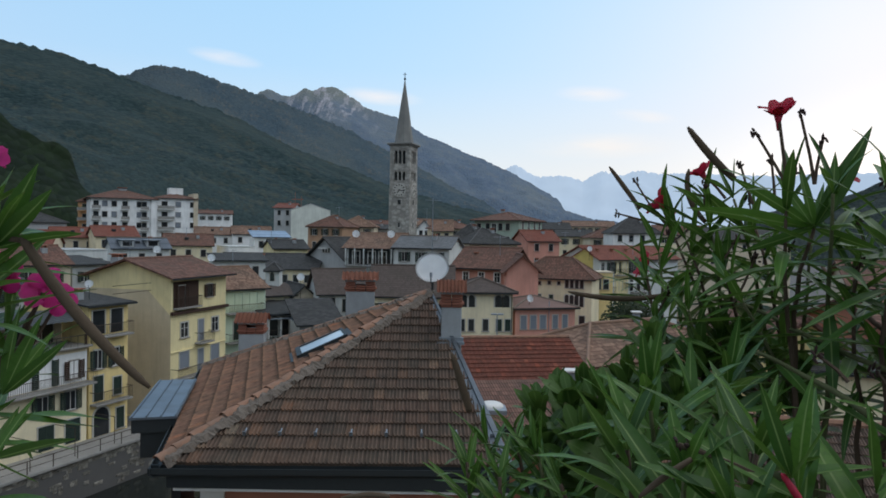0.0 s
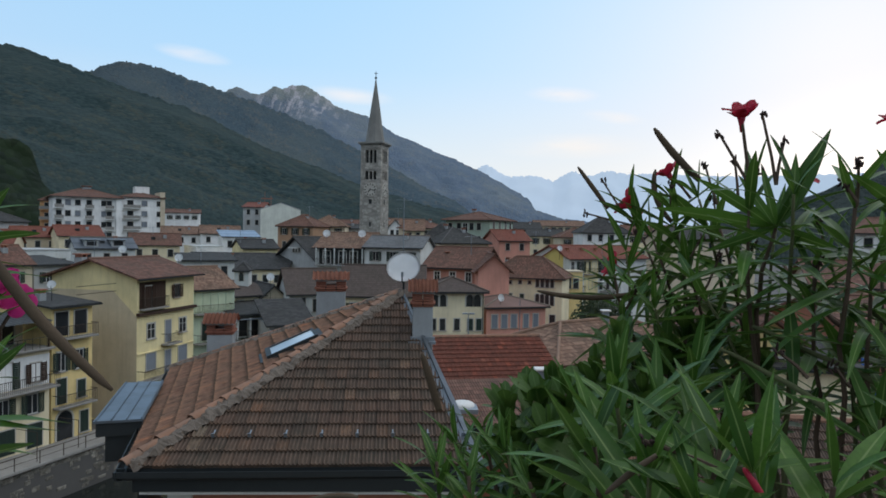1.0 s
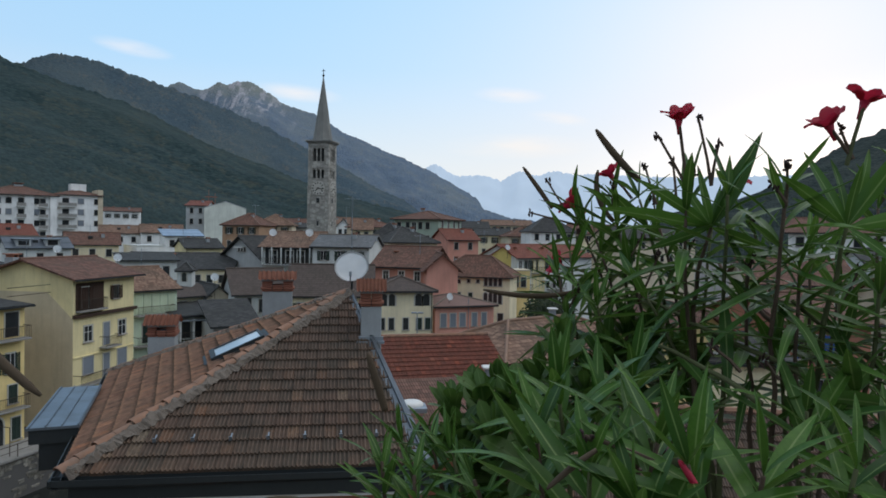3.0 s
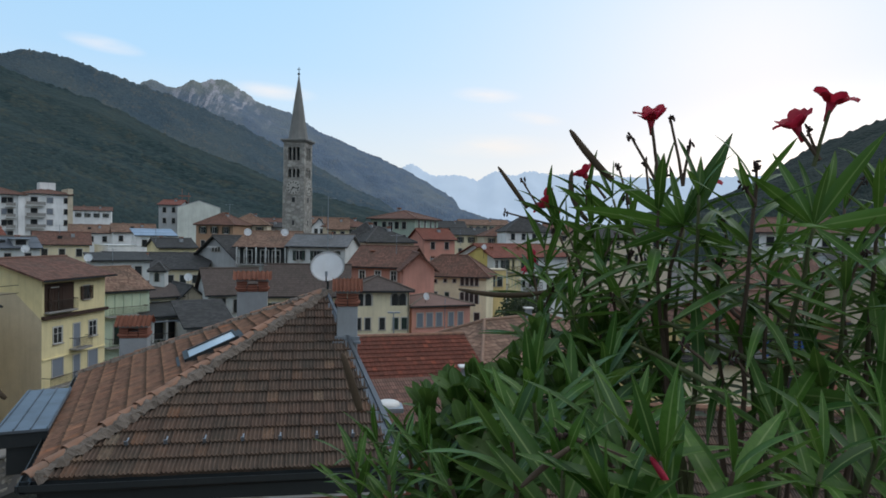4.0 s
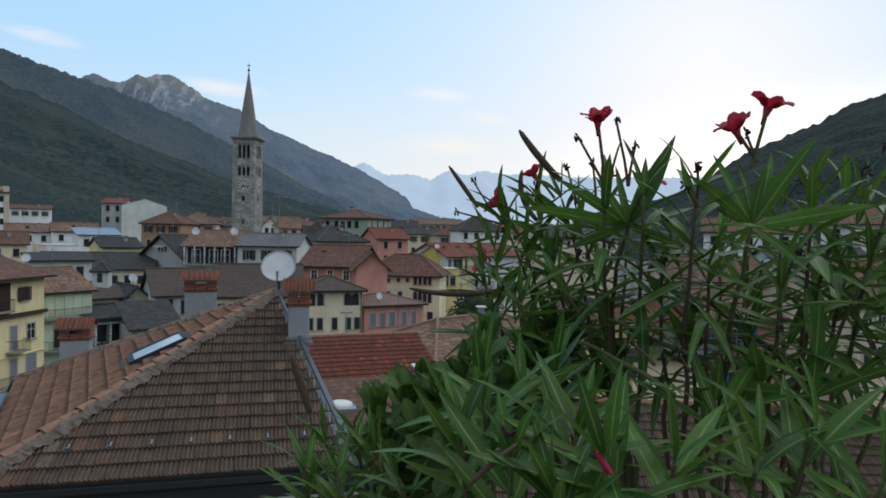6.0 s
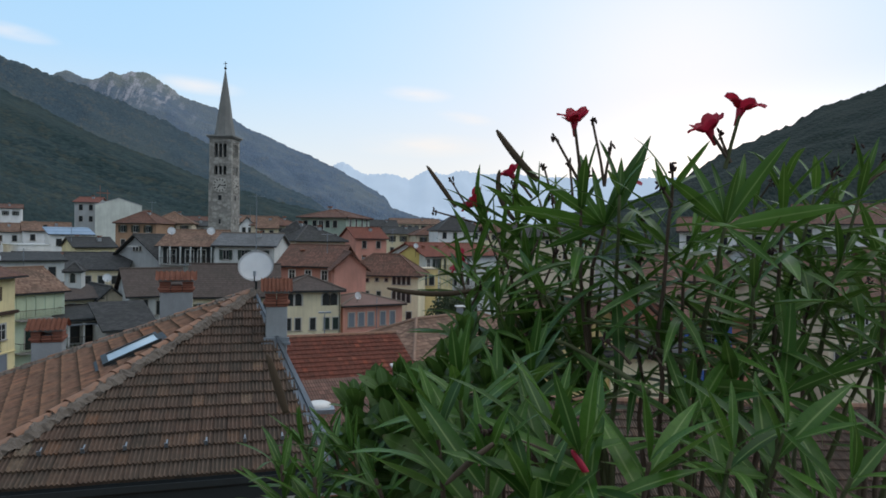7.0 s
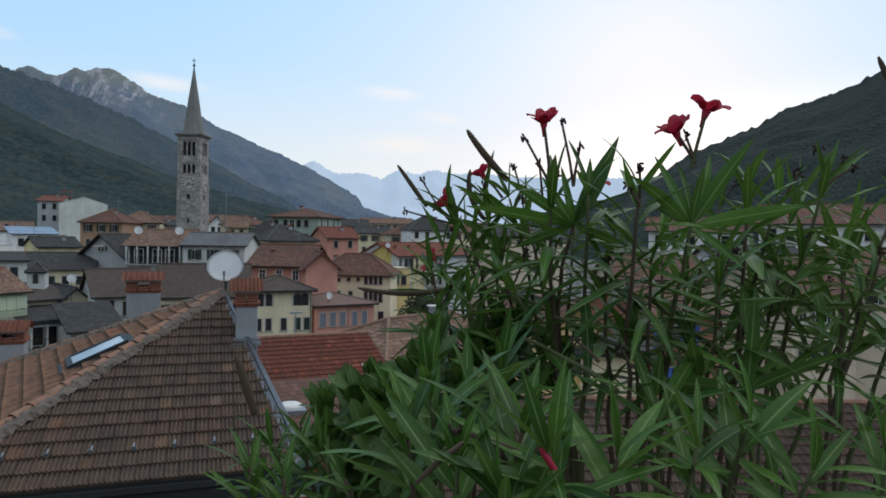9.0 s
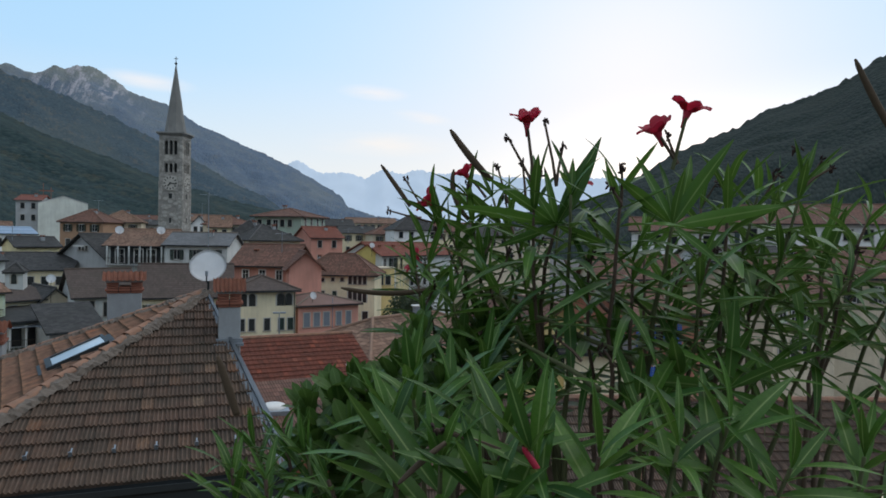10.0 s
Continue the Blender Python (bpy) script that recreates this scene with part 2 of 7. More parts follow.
RUBBLE = rubble("mossy_rubble_wall")
STONE = surface("grey_granite", (0.36, 0.335, 0.30), big=0.8, small=6, bump=0.6, depth=0.05)
TOWER_STONE = rubble("old_granite_blocks", 1.1, (0.37, 0.355, 0.32), (0.51, 0.49, 0.44), 0.3, 1.5)
SPIRE_STONE = surface("grey_stone_spire", (0.24, 0.24, 0.225), big=0.4, small=3, bump=0.6, depth=0.06)
BRICK_RED = surface("red_chimney_brick", (0.30, 0.12, 0.08), big=2, small=22)
TERRACOTTA = surface("terracotta", (0.33, 0.14, 0.09), big=3, small=25)
HIP_TERRACOTTA = surface("weathered_hip_terracotta", (0.29, 0.16, 0.105), big=5, small=22, dirty=0.75, dirt=(0.12, 0.105, 0.09))
MORTAR = surface("grey_mortar", (0.20, 0.165, 0.135), big=5, small=22, bump=1.0, depth=0.03)
CEMENT = surface("cement_render", (0.33, 0.35, 0.36), big=1.2, small=18)
CONCRETE = surface("old_concrete", (0.30, 0.29, 0.27), big=0.6, small=9)
GROUND_MAT = surface("grey_street", (0.11, 0.105, 0.10), big=0.05, small=1.0)
SHEET = surface("dull_corrugated_sheet", (0.13, 0.14, 0.145), rough=0.7, big=1.5, small=9, dirty=0.5)
DISH_MAT = surface("white_dish_enamel", (0.90, 0.93, 0.95), rough=0.4, big=1.5, dirty=0.08, bump=0.05)
BLUE_PAINT = surface("blue_painted_wood", (0.06, 0.14, 0.42), dirty=0.15)


def glass_material(name, colour, rough=0.12):
    m, t, b = nodes_of(name)
    c = coords(t)
    link(t, tmix(t, tstep(t, tnoise(t, 0.7, 3, c), 0.35, 0.65), colour, scaled(colour, 1.8)), b.inputs["Base Color"])
    b.inputs["Roughness"].default_value = rough
    b.inputs["IOR"].default_value = 1.5
    return m


GLASS = glass_material("dim_window_glass", (0.018, 0.02, 0.022))
SKYLIGHT_GLASS = glass_material("skylight_glass", (0.62, 0.70, 0.76), 0.3)
SKYLIGHT_GLASS.node_tree.nodes["Principled BSDF"].inputs["Metallic"].default_value = 0.75
SURROUND = surface("pale_stone_surround", (0.52, 0.50, 0.45), rough=0.8)
BLIND = surface("pale_green_blind", (0.62, 0.70, 0.50), rough=0.85, dirty=0.12)


def water_material():
    m, t, b = nodes_of("river_water")
    b.inputs["Base Color"].default_value = (0.012, 0.016, 0.014, 1)
    b.inputs["Roughness"].default_value = 0.08
    tbump(t, b, tnoise(t, 1.4, 4, coords(t)), 0.25, 0.1)
    return m


def forest(name, tones, crown, autumn=0.3, rock=None):
    """Wooded slope seen from far: crowns by cells, patches by noise."""
    m, t, b = nodes_of(name)
    c = coords(t)
    uv = t.nodes.new("ShaderNodeUVMap").outputs[0]
    vo = t.nodes.new("ShaderNodeTexVoronoi")
    vo.inputs["Scale"].default_value = 1.0 / crown
    link(t, uv, vo.inputs["Vector"])
    s = t.nodes.new("ShaderNodeSeparateXYZ")
    link(t, vo.outputs["Color"], s.inputs[0])
    n1 = tnoise(t, 0.004, 6, c)
    n2 = tnoise(t, 0.02, 5, c)
    col = tmix(t, s.outputs[0], tones[0], tones[1])
    col = tmix(t, tmath(t, "MULTIPLY", tstep(t, n1, 0.42, 0.68), 0.7), col, tones[2])
    col = tmix(t, tmath(t, "MULTIPLY", tstep(t, tmath(t, "ADD", n2, tmath(t, "MULTIPLY", s.outputs[1], 0.25)), 0.66, 0.85), autumn), col, tones[3])
    if rock:
        # bare cliffs below the summit: steep streaks within a ragged patch; dry grass above the tree line
        geo = t.nodes.new("ShaderNodeNewGeometry")
        p = t.nodes.new("ShaderNodeSeparateXYZ")
        link(t, geo.outputs["Position"], p.inputs[0])
        dx = tmath(t, "SUBTRACT", p.outputs[0], rock[0][0])
        dy = tmath(t, "MULTIPLY", tmath(t, "SUBTRACT", p.outputs[1], rock[0][1]), 0.8)
        away_ = tmath(t, "SQRT", tmath(t, "ADD", tmath(t, "POWER", dx, 2.0), tmath(t, "POWER", dy, 2.0)))
        patch = tmath(t, "SUBTRACT", 1.0, tstep(t, tmath(t, "ADD", away_, tmath(t, "MULTIPLY", n2, 160)), rock[1] * 0.7, rock[1] * 1.2))
        mp = t.nodes.new("ShaderNodeMapping")
        mp.inputs["Scale"].default_value = (1.0, 0.15, 0.3)
        link(t, geo.outputs["Position"], mp.inputs[0])
        streak = tstep(t, tnoise(t, 0.03, 6, mp.outputs[0], 0.7), 0.50, 0.62)
        grass = tstep(t, tmath(t, "ADD", p.outputs[2], tmath(t, "MULTIPLY", n2, 120)), 600, 690)
        col = tmix(t, tmath(t, "MULTIPLY", grass, 0.45), col, (0.21, 0.22, 0.18))
        col = tmix(t, tmath(t, "MULTIPLY", patch, streak), col, rock[2])
    link(t, col, b.inputs["Base Color"])
    b.inputs["Roughness"].default_value = 1.0
    b.inputs["Specular IOR Level"].default_value = 0.1
    h = tmath(t, "SUBTRACT", tmath(t, "MULTIPLY", n2, 1.2), vo.outputs["Distance"])
    tbump(t, b, h, 0.65, crown * 0.8)
    return m


# blue haze painted into the tones: faint near, strong on shoulder and peak
FOREST_NEAR = forest("wooded_slope", [(0.011, 0.024, 0.026), (0.028, 0.047, 0.046), (0.032, 0.047, 0.044), (0.10, 0.085, 0.048)], 3.6, 0.25)
FOREST_SHOULDER = forest("hazed_shoulder_woods", [(0.038, 0.060, 0.078), (0.056, 0.083, 0.100), (0.076, 0.094, 0.094), (0.135, 0.122, 0.095)], 5.5, 0.35)
FOREST_MID = forest("hazed_far_slope", [(0.088, 0.120, 0.170), (0.108, 0.145, 0.188), (0.148, 0.172, 0.182), (0.19, 0.19, 0.17)], 7, 0.3,
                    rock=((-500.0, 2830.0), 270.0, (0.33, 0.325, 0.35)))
# darkened tones: the backlit slope's shade is put into the colour
FOREST_RIGHT = forest("woods_darkened_for_shade", [(0.010, 0.019, 0.018), (0.020, 0.032, 0.028), (0.022, 0.032, 0.027), (0.040, 0.042, 0.030)], 4.2, 0.2)
FOREST_DARK = forest("dark_near_woods", [(0.005, 0.010, 0.006), (0.016, 0.028, 0.013), (0.014, 0.023, 0.011), (0.035, 0.04, 0.02)], 3.0, 0.2)


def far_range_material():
    """The farthest mountains, a backdrop: pale blue haze painted in and made to glow."""
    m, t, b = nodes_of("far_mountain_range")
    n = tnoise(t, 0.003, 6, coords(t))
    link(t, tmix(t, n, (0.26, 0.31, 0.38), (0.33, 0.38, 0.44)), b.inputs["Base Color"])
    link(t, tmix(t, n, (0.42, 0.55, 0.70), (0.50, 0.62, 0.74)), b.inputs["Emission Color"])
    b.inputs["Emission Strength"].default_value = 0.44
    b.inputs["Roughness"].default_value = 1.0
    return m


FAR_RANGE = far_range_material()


def leaf_material(name, dark, light, rib, gloss=0.42):
    """Leathery leaf: pale midrib, tone of its own for each leaf, some light through it."""
    m, t, b = nodes_of(name)
    uv = t.nodes.new("ShaderNodeUVMap").outputs[0]
    s = t.nodes.new("ShaderNodeSeparateXYZ")
    link(t, uv, s.inputs[0])
    info = t.nodes.new("ShaderNodeObjectInfo").outputs["Random"]
    isl = t.nodes.new("ShaderNodeNewGeometry").outputs["Random Per Island"]
    r = tmath(t, "FRACT", tmath(t, "ADD", info, isl))
    col = tmix(t, r, dark, light)
    col = tmix(t, tmath(t, "MULTIPLY", tstep(t, tnoise(t, 25, 4, coords(t)), 0.4, 0.7), 0.35), col, scaled(dark, 0.8))
    mid = tmath(t, "SUBTRACT", 1.0, tstep(t, tmath(t, "ABSOLUTE", tmath(t, "SUBTRACT", s.outputs[0], 0.5)), 0.02, 0.075))
    col = tmix(t, tmath(t, "MULTIPLY", mid, 0.8), col, rib)
    dry = tmath(t, "MULTIPLY", tstep(t, s.outputs[1], 0.93, 1.0), tstep(t, r, 0.5, 0.9))
    col = tmix(t, dry, col, (0.09, 0.06, 0.03))
    link(t, col, b.inputs["Base Color"])
    b.inputs["Roughness"].default_value = gloss
    b.inputs["Specular IOR Level"].default_value = 0.3
    tr = t.nodes.new("ShaderNodeBsdfTranslucent")
    link(t, tmix(t, 0.5, col, (0.10, 0.16, 0.03)), tr.inputs[0])
    mx = t.nodes.new("ShaderNodeMixShader")
    mx.inputs[0].default_value = 0.32
    out = t.nodes["Material Output"]
    link(t, b.outputs[0], mx.inputs[1])
    link(t, tr.outputs[0], mx.inputs[2])
    link(t, mx.outputs[0], out.inputs[0])
    return m


LEAF = leaf_material("oleander_leaf", (0.022, 0.076, 0.011), (0.088, 0.198, 0.028), (0.23, 0.33, 0.11), 0.38)
ROUND_LEAF = leaf_material("glossy_round_leaf", (0.04, 0.095, 0.018), (0.075, 0.15, 0.03), (0.12, 0.2, 0.06), 0.42)
TREE_LEAF = leaf_material("broad_tree_leaf", (0.02, 0.035, 0.018), (0.04, 0.055, 0.025), (0.05, 0.07, 0.03), 0.6)
STEM = surface("brown_oleander_stem", (0.10, 0.07, 0.05), big=20, small=120, bump=0.5, depth=0.002)
GREEN_STEM = surface("green_shoot", (0.09, 0.10, 0.045), big=20, small=100, bump=0.3, depth=0.001)
POD = surface("ripe_brown_seed_pod", (0.085, 0.060, 0.038), big=15, small=80, bump=0.5, depth=0.002)
DRY = surface("dried_flower_heads", (0.04, 0.022, 0.018), big=30, small=150)


def petal_material(name, colour):
    m, t, b = nodes_of(name)
    c = coords(t)
    col = tmix(t, tnoise(t, 60, 4, c), scaled(colour, 0.75), scaled(colour, 1.15))
    link(t, col, b.inputs["Base Color"])
    b.inputs["Roughness"].default_value = 0.55
    tr = t.nodes.new("ShaderNodeBsdfTranslucent")
    link(t, col, tr.inputs[0])
    mx = t.nodes.new("ShaderNodeMixShader")
    mx.inputs[0].default_value = 0.4
    link(t, b.outputs[0], mx.inputs[1])
    link(t, tr.outputs[0], mx.inputs[2])
    link(t, mx.outputs[0], t.nodes["Material Output"].inputs[0])
    return m


RED_PETAL = petal_material("crimson_petal", (0.62, 0.04, 0.09))
PINK_PETAL = petal_material("pink_petal", (0.72, 0.06, 0.34))

# ---- building helpers ----
def mesh_of(name, bm, material, smooth=False):
    me = bpy.data.meshes.new(name)
    bm.normal_update()
    bm.to_mesh(me)
    bm.free()
    for m in material if isinstance(material, (list, tuple)) else [material]:
        me.materials.append(m)
    if smooth:
        me.polygons.foreach_set("use_smooth", [True] * len(me.polygons))
    return me


def part(name, bm, material, parent=None, label="", smooth=False):
    """Links a bmesh, or a ready mesh, as one mesh object under its thing or part."""
    me = bm if isinstance(bm, bpy.types.Mesh) else mesh_of(name, bm, material, smooth)
    ob = new(name, me)
    if parent is not None:
        ob.parent = parent
    if label:
        tagged(ob, label)
    return ob


def box(bm, x0, x1, y0, y1, z0, z1, m=None, bevel=0.0):
    vs = [bm.verts.new(p) for p in ((x0, y0, z0), (x1, y0, z0), (x1, y1, z0), (x0, y1, z0), (x0, y0, z1), (x1, y0, z1), (x1, y1, z1), (x0, y1, z1))]
    fs = [bm.faces.new([vs[i] for i in q]) for q in ((3, 2, 1, 0), (4, 5, 6, 7), (0, 1, 5, 4), (1, 2, 6, 5), (2, 3, 7, 6), (3, 0, 4, 7))]
    if bevel:
        es = list({e for f in fs for e in f.edges})
        geo = bmesh.ops.bevel(bm, geom=es, offset=bevel, segments=1, affect="EDGES")
        vs = list({v for f in geo["faces"] for v in f.verts} | {v for v in vs if v.is_valid})
    if m is not None:
        bmesh.ops.transform(bm, matrix=m, verts=[v for v in vs if v.is_valid])
    return bm


def boxes(*items, bevel=0.0):
    bm = bmesh.new()
    for it in items:
        box(bm, *it, bevel=bevel)
    return bm


def tube(bm, pts, radii, sides=6, cap=True):
    """A tube along points, tapered."""
    rings = []
    up = Vector((0.31, 0.17, 0.93))
    for i, p in enumerate(pts):
        d = (Vector(pts[min(i + 1, len(pts) - 1)]) - Vector(pts[max(i - 1, 0)])).normalized()
        a = d.cross(up).normalized()
        b = d.cross(a)
        r = radii[i] if isinstance(radii, (list, tuple)) else radii
        rings.append([bm.verts.new(Vector(p) + (a * math.cos(k * 2 * math.pi / sides) + b * math.sin(k * 2 * math.pi / sides)) * r) for k in range(sides)])
    for r0, r1 in zip(rings, rings[1:]):
        for k in range(sides):
            bm.faces.new((r0[k], r0[(k + 1) % sides], r1[(k + 1) % sides], r1[k]))
    if cap:
        bm.faces.new(rings[0][::-1])
        bm.faces.new(rings[-1])
    return bm


def lathe(bm, profile, sides=16, centre=(0, 0, 0)):
    rings = [[bm.verts.new((centre[0] + r * math.cos(k * 2 * math.pi / sides), centre[1] + r * math.sin(k * 2 * math.pi / sides), centre[2] + z))
              for k in range(sides)] for r, z in profile]
    for r0, r1 in zip(rings, rings[1:]):
        for k in range(sides):
            bm.faces.new((r0[k], r0[(k + 1) % sides], r1[(k + 1) % sides], r1[k]))
    bm.faces.new(rings[0][::-1])
    bm.faces.new(rings[-1])
    return bm


def slab(bm, poly, thick, u_dir, v_dir, origin, layer):
    """A roof plane: a polygon with thickness; its uv are metres along the eave and up the slope."""
    n = (poly[1] - poly[0]).cross(poly[2] - poly[0]).normalized()
    if n.z < 0:
        poly, n = poly[::-1], -n
    top = [bm.verts.new(p) for p in poly]
    low = [bm.verts.new(p - n * thick) for p in poly]
    faces = [bm.faces.new(top), bm.faces.new(low[::-1])]
    for i in range(len(poly)):
        j = (i + 1) % len(poly)
        faces.append(bm.faces.new((top[j], top[i], low[i], low[j])))
    for f in faces:
        for lp in f.loops:
            d = lp.vert.co - origin
            lp[layer].uv = (d.dot(u_dir), d.dot(v_dir))


# ---- ground, river and mountains ----
RIVER_DIR = Vector((0.392, 0.920, 0))
RIVER_OUT = Vector((0.920, -0.392, 0))
QUAY = Vector((-29.61, 46.27, 0))


def build_ground():
    bm = bmesh.new()
    us = [-5200, -1500, -400, -60, 0.0, 0.02, 15.0, 15.02, 60, 400, 1500, 5200]
    vs = [-5200, -1500, -300, -80, -30, 0, 20, 45, 80, 140, 400, 1500, 5200]
    grid = []
    for i, u in enumerate(us):
        row = []
        for v in vs:
            p = QUAY + RIVER_OUT * u + RIVER_DIR * v
            bed = 0.01 < u < 15.01 and -300 <= v <= 46
            far = max(0.0, math.hypot(p.x, p.y) - 350)
            row.append(bm.verts.new((p.x, p.y, -3.6 if bed else min(40.0, far * 0.012))))
        grid.append(row)
    for a, b in zip(grid, grid[1:]):
        for k in range(len(vs) - 1):
            bm.faces.new((a[k], b[k], b[k + 1], a[k + 1]))
    tagged(part("ground", bm, GROUND_MAT), "grey paved ground of the valley town", "ground", kind="structure")
    bm = bmesh.new()
    q = [QUAY + RIVER_OUT * u + RIVER_DIR * v for u, v in ((0.05, -290), (14.9, -290), (14.9, 44), (0.05, 44))]
    bm.faces.new([bm.verts.new((p.x, p.y, -2.6)) for p in q])
    tagged(part("water", bm, water_material()), "dark still river water below the quay", "water", kind="structure")


def ridge_height(profile, a):
    """Elevation of a skyline at the bearing a, smoothly between its few bends."""
    for (a0, e0), (a1, e1) in zip(profile, profile[1:]):
        if a <= a1:
            k = max(0.0, (a - a0) / (a1 - a0))
            k = k * k * (3 - 2 * k) * 0.35 + k * 0.65
            return e0 + (e1 - e0) * k
    return profile[-1][1]


def mountain(name, label, material, profile, near_d, far_d, steps, rows, rough, fringe, seed):
    """A mountainside from its foot to its crest and down behind it, with gullies and an uneven wooded crest."""
    a0, a1 = profile[0][0], profile[-1][0]
    bm = bmesh.new()
    grid = []
    for i in range(steps + 1):
        k = i / steps
        a = a0 + (a1 - a0) * k
        nd, fd = near_d[0] + (near_d[1] - near_d[0]) * k, far_d[0] + (far_d[1] - far_d[0]) * k
        crest = fd * math.tan(radians(ridge_height(profile, a)))
        col = []
        for j in range(rows + 4):
            s = min(1.0, j / rows)
            d = nd + (fd - nd) * s + (max(0, j - rows)) * fd * 0.08
            x, y = d * math.sin(radians(a)), d * math.cos(radians(a))
            env = math.sin(math.pi * min(1.0, s * 1.0)) 
            g = noise.fractal(Vector((x * 0.0016 + seed, y * 0.0016, seed)), 1.0, 2.0, 5)
            g2 = abs(noise.noise(Vector((x * 0.006, y * 0.006, seed + 5))))
            h = crest * (s ** 1.15) + env * rough * (g * 0.8 - g2 * 0.5)
            if j > rows:
                h = crest * (1 - 0.28 * (j - rows))
            h += fringe * (noise.noise(Vector((x * 0.07, y * 0.07, seed))) + 0.7 * noise.noise(Vector((x * 0.19, y * 0.19, seed + 3)))) * (1.0 if s > 0.95 else 0.06)
            col.append(bm.verts.new((x, y, EYE_Z * min(1, s * 3) + h - 14 * (1 - min(1, s * 6)))))
        grid.append(col)
    lay = bm.loops.layers.uv.new("UVMap")
    for p, q in zip(grid, grid[1:]):
        for j in range(rows + 3):
            f = bm.faces.new((p[j], q[j], q[j + 1], p[j + 1]))
            for lp in f.loops:
                c = lp.vert.co
                d = math.hypot(c.x, c.y)
                lp[lay].uv = (math.atan2(c.x, c.y) * (near_d[0] + far_d[0]) * 0.5, (c.z + d * 0.05) * 0.9)
    return tagged(part(name, bm, material, smooth=True), label, "mountain", kind="structure")


def build_mountains():
    mountain("mountain_left", "steep mountainside covered with dark green woods", FOREST_NEAR,
             [(-75, 16), (-50, 14.5), (-36.3, 13.39), (-30.9, 12.98), (-28.9, 12.64), (-27.5, 12.26), (-25.4, 11.64), (-24.1, 11.23), (-21.8, 10.56), (-18.9, 9.83),
              (-16.8, 9.12), (-14.6, 8.07), (-12.4, 6.97), (-8.7, 5.74), (-4.5, 4.17), (-1.7, 3.38), (1.2, 2.52), (4.6, 1.85), (9.4, 1.15)],
             (260, 700), (1100, 1900), 420, 70, 45, 6, 2.0)
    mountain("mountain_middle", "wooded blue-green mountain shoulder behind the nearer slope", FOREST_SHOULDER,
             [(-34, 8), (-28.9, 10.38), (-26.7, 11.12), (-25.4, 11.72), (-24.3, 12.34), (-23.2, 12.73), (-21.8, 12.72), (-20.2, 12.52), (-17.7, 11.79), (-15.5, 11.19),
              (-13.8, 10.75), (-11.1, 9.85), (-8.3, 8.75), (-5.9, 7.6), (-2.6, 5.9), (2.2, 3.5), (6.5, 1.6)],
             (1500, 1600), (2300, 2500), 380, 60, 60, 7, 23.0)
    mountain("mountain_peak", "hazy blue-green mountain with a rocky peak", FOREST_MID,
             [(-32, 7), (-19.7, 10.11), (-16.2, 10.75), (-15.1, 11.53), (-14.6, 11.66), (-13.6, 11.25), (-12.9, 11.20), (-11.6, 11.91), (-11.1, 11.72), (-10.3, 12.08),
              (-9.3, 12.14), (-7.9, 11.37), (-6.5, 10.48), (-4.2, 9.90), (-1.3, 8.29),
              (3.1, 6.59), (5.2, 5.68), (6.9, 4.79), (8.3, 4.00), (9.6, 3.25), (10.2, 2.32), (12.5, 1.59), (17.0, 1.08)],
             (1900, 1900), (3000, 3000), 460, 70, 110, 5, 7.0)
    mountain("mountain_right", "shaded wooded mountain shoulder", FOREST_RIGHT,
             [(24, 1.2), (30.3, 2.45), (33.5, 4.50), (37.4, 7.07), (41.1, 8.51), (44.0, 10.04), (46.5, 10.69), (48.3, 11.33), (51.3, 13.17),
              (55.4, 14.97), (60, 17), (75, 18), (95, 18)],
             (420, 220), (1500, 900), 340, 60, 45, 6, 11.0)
    mountain("hill_left", "low dark wooded hill behind the first houses", FOREST_DARK,
             [(-62, 11), (-38.4, 10.13), (-35.3, 8.90), (-33.4, 7.97), (-31.7, 6.83), (-30.2, 5.98), (-29.1, 5.11), (-28.0, 3.30), (-26.7, 1.56), (-24.9, 0.40)],
             (215, 240), (330, 330), 220, 40, 8, 6, 4.0)
    mountain("mountain_behind", "wooded mountainside closing the valley", FOREST_NEAR,
             [(95, 17), (140, 12), (180, 8), (230, 14), (285, 16)], (300, 300), (1100, 1100), 120, 20, 45, 6, 15.0)
    mountain("backdrop", "far mountain range with pale blue haze painted in", FAR_RANGE,
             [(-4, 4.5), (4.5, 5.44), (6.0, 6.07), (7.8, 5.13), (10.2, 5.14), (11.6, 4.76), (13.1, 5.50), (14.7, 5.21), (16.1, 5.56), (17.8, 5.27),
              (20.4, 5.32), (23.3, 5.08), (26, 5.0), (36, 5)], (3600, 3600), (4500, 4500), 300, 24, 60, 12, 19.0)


build_ground()
build_mountains()

# ---- the town ----
WINDOW_MESH = {}


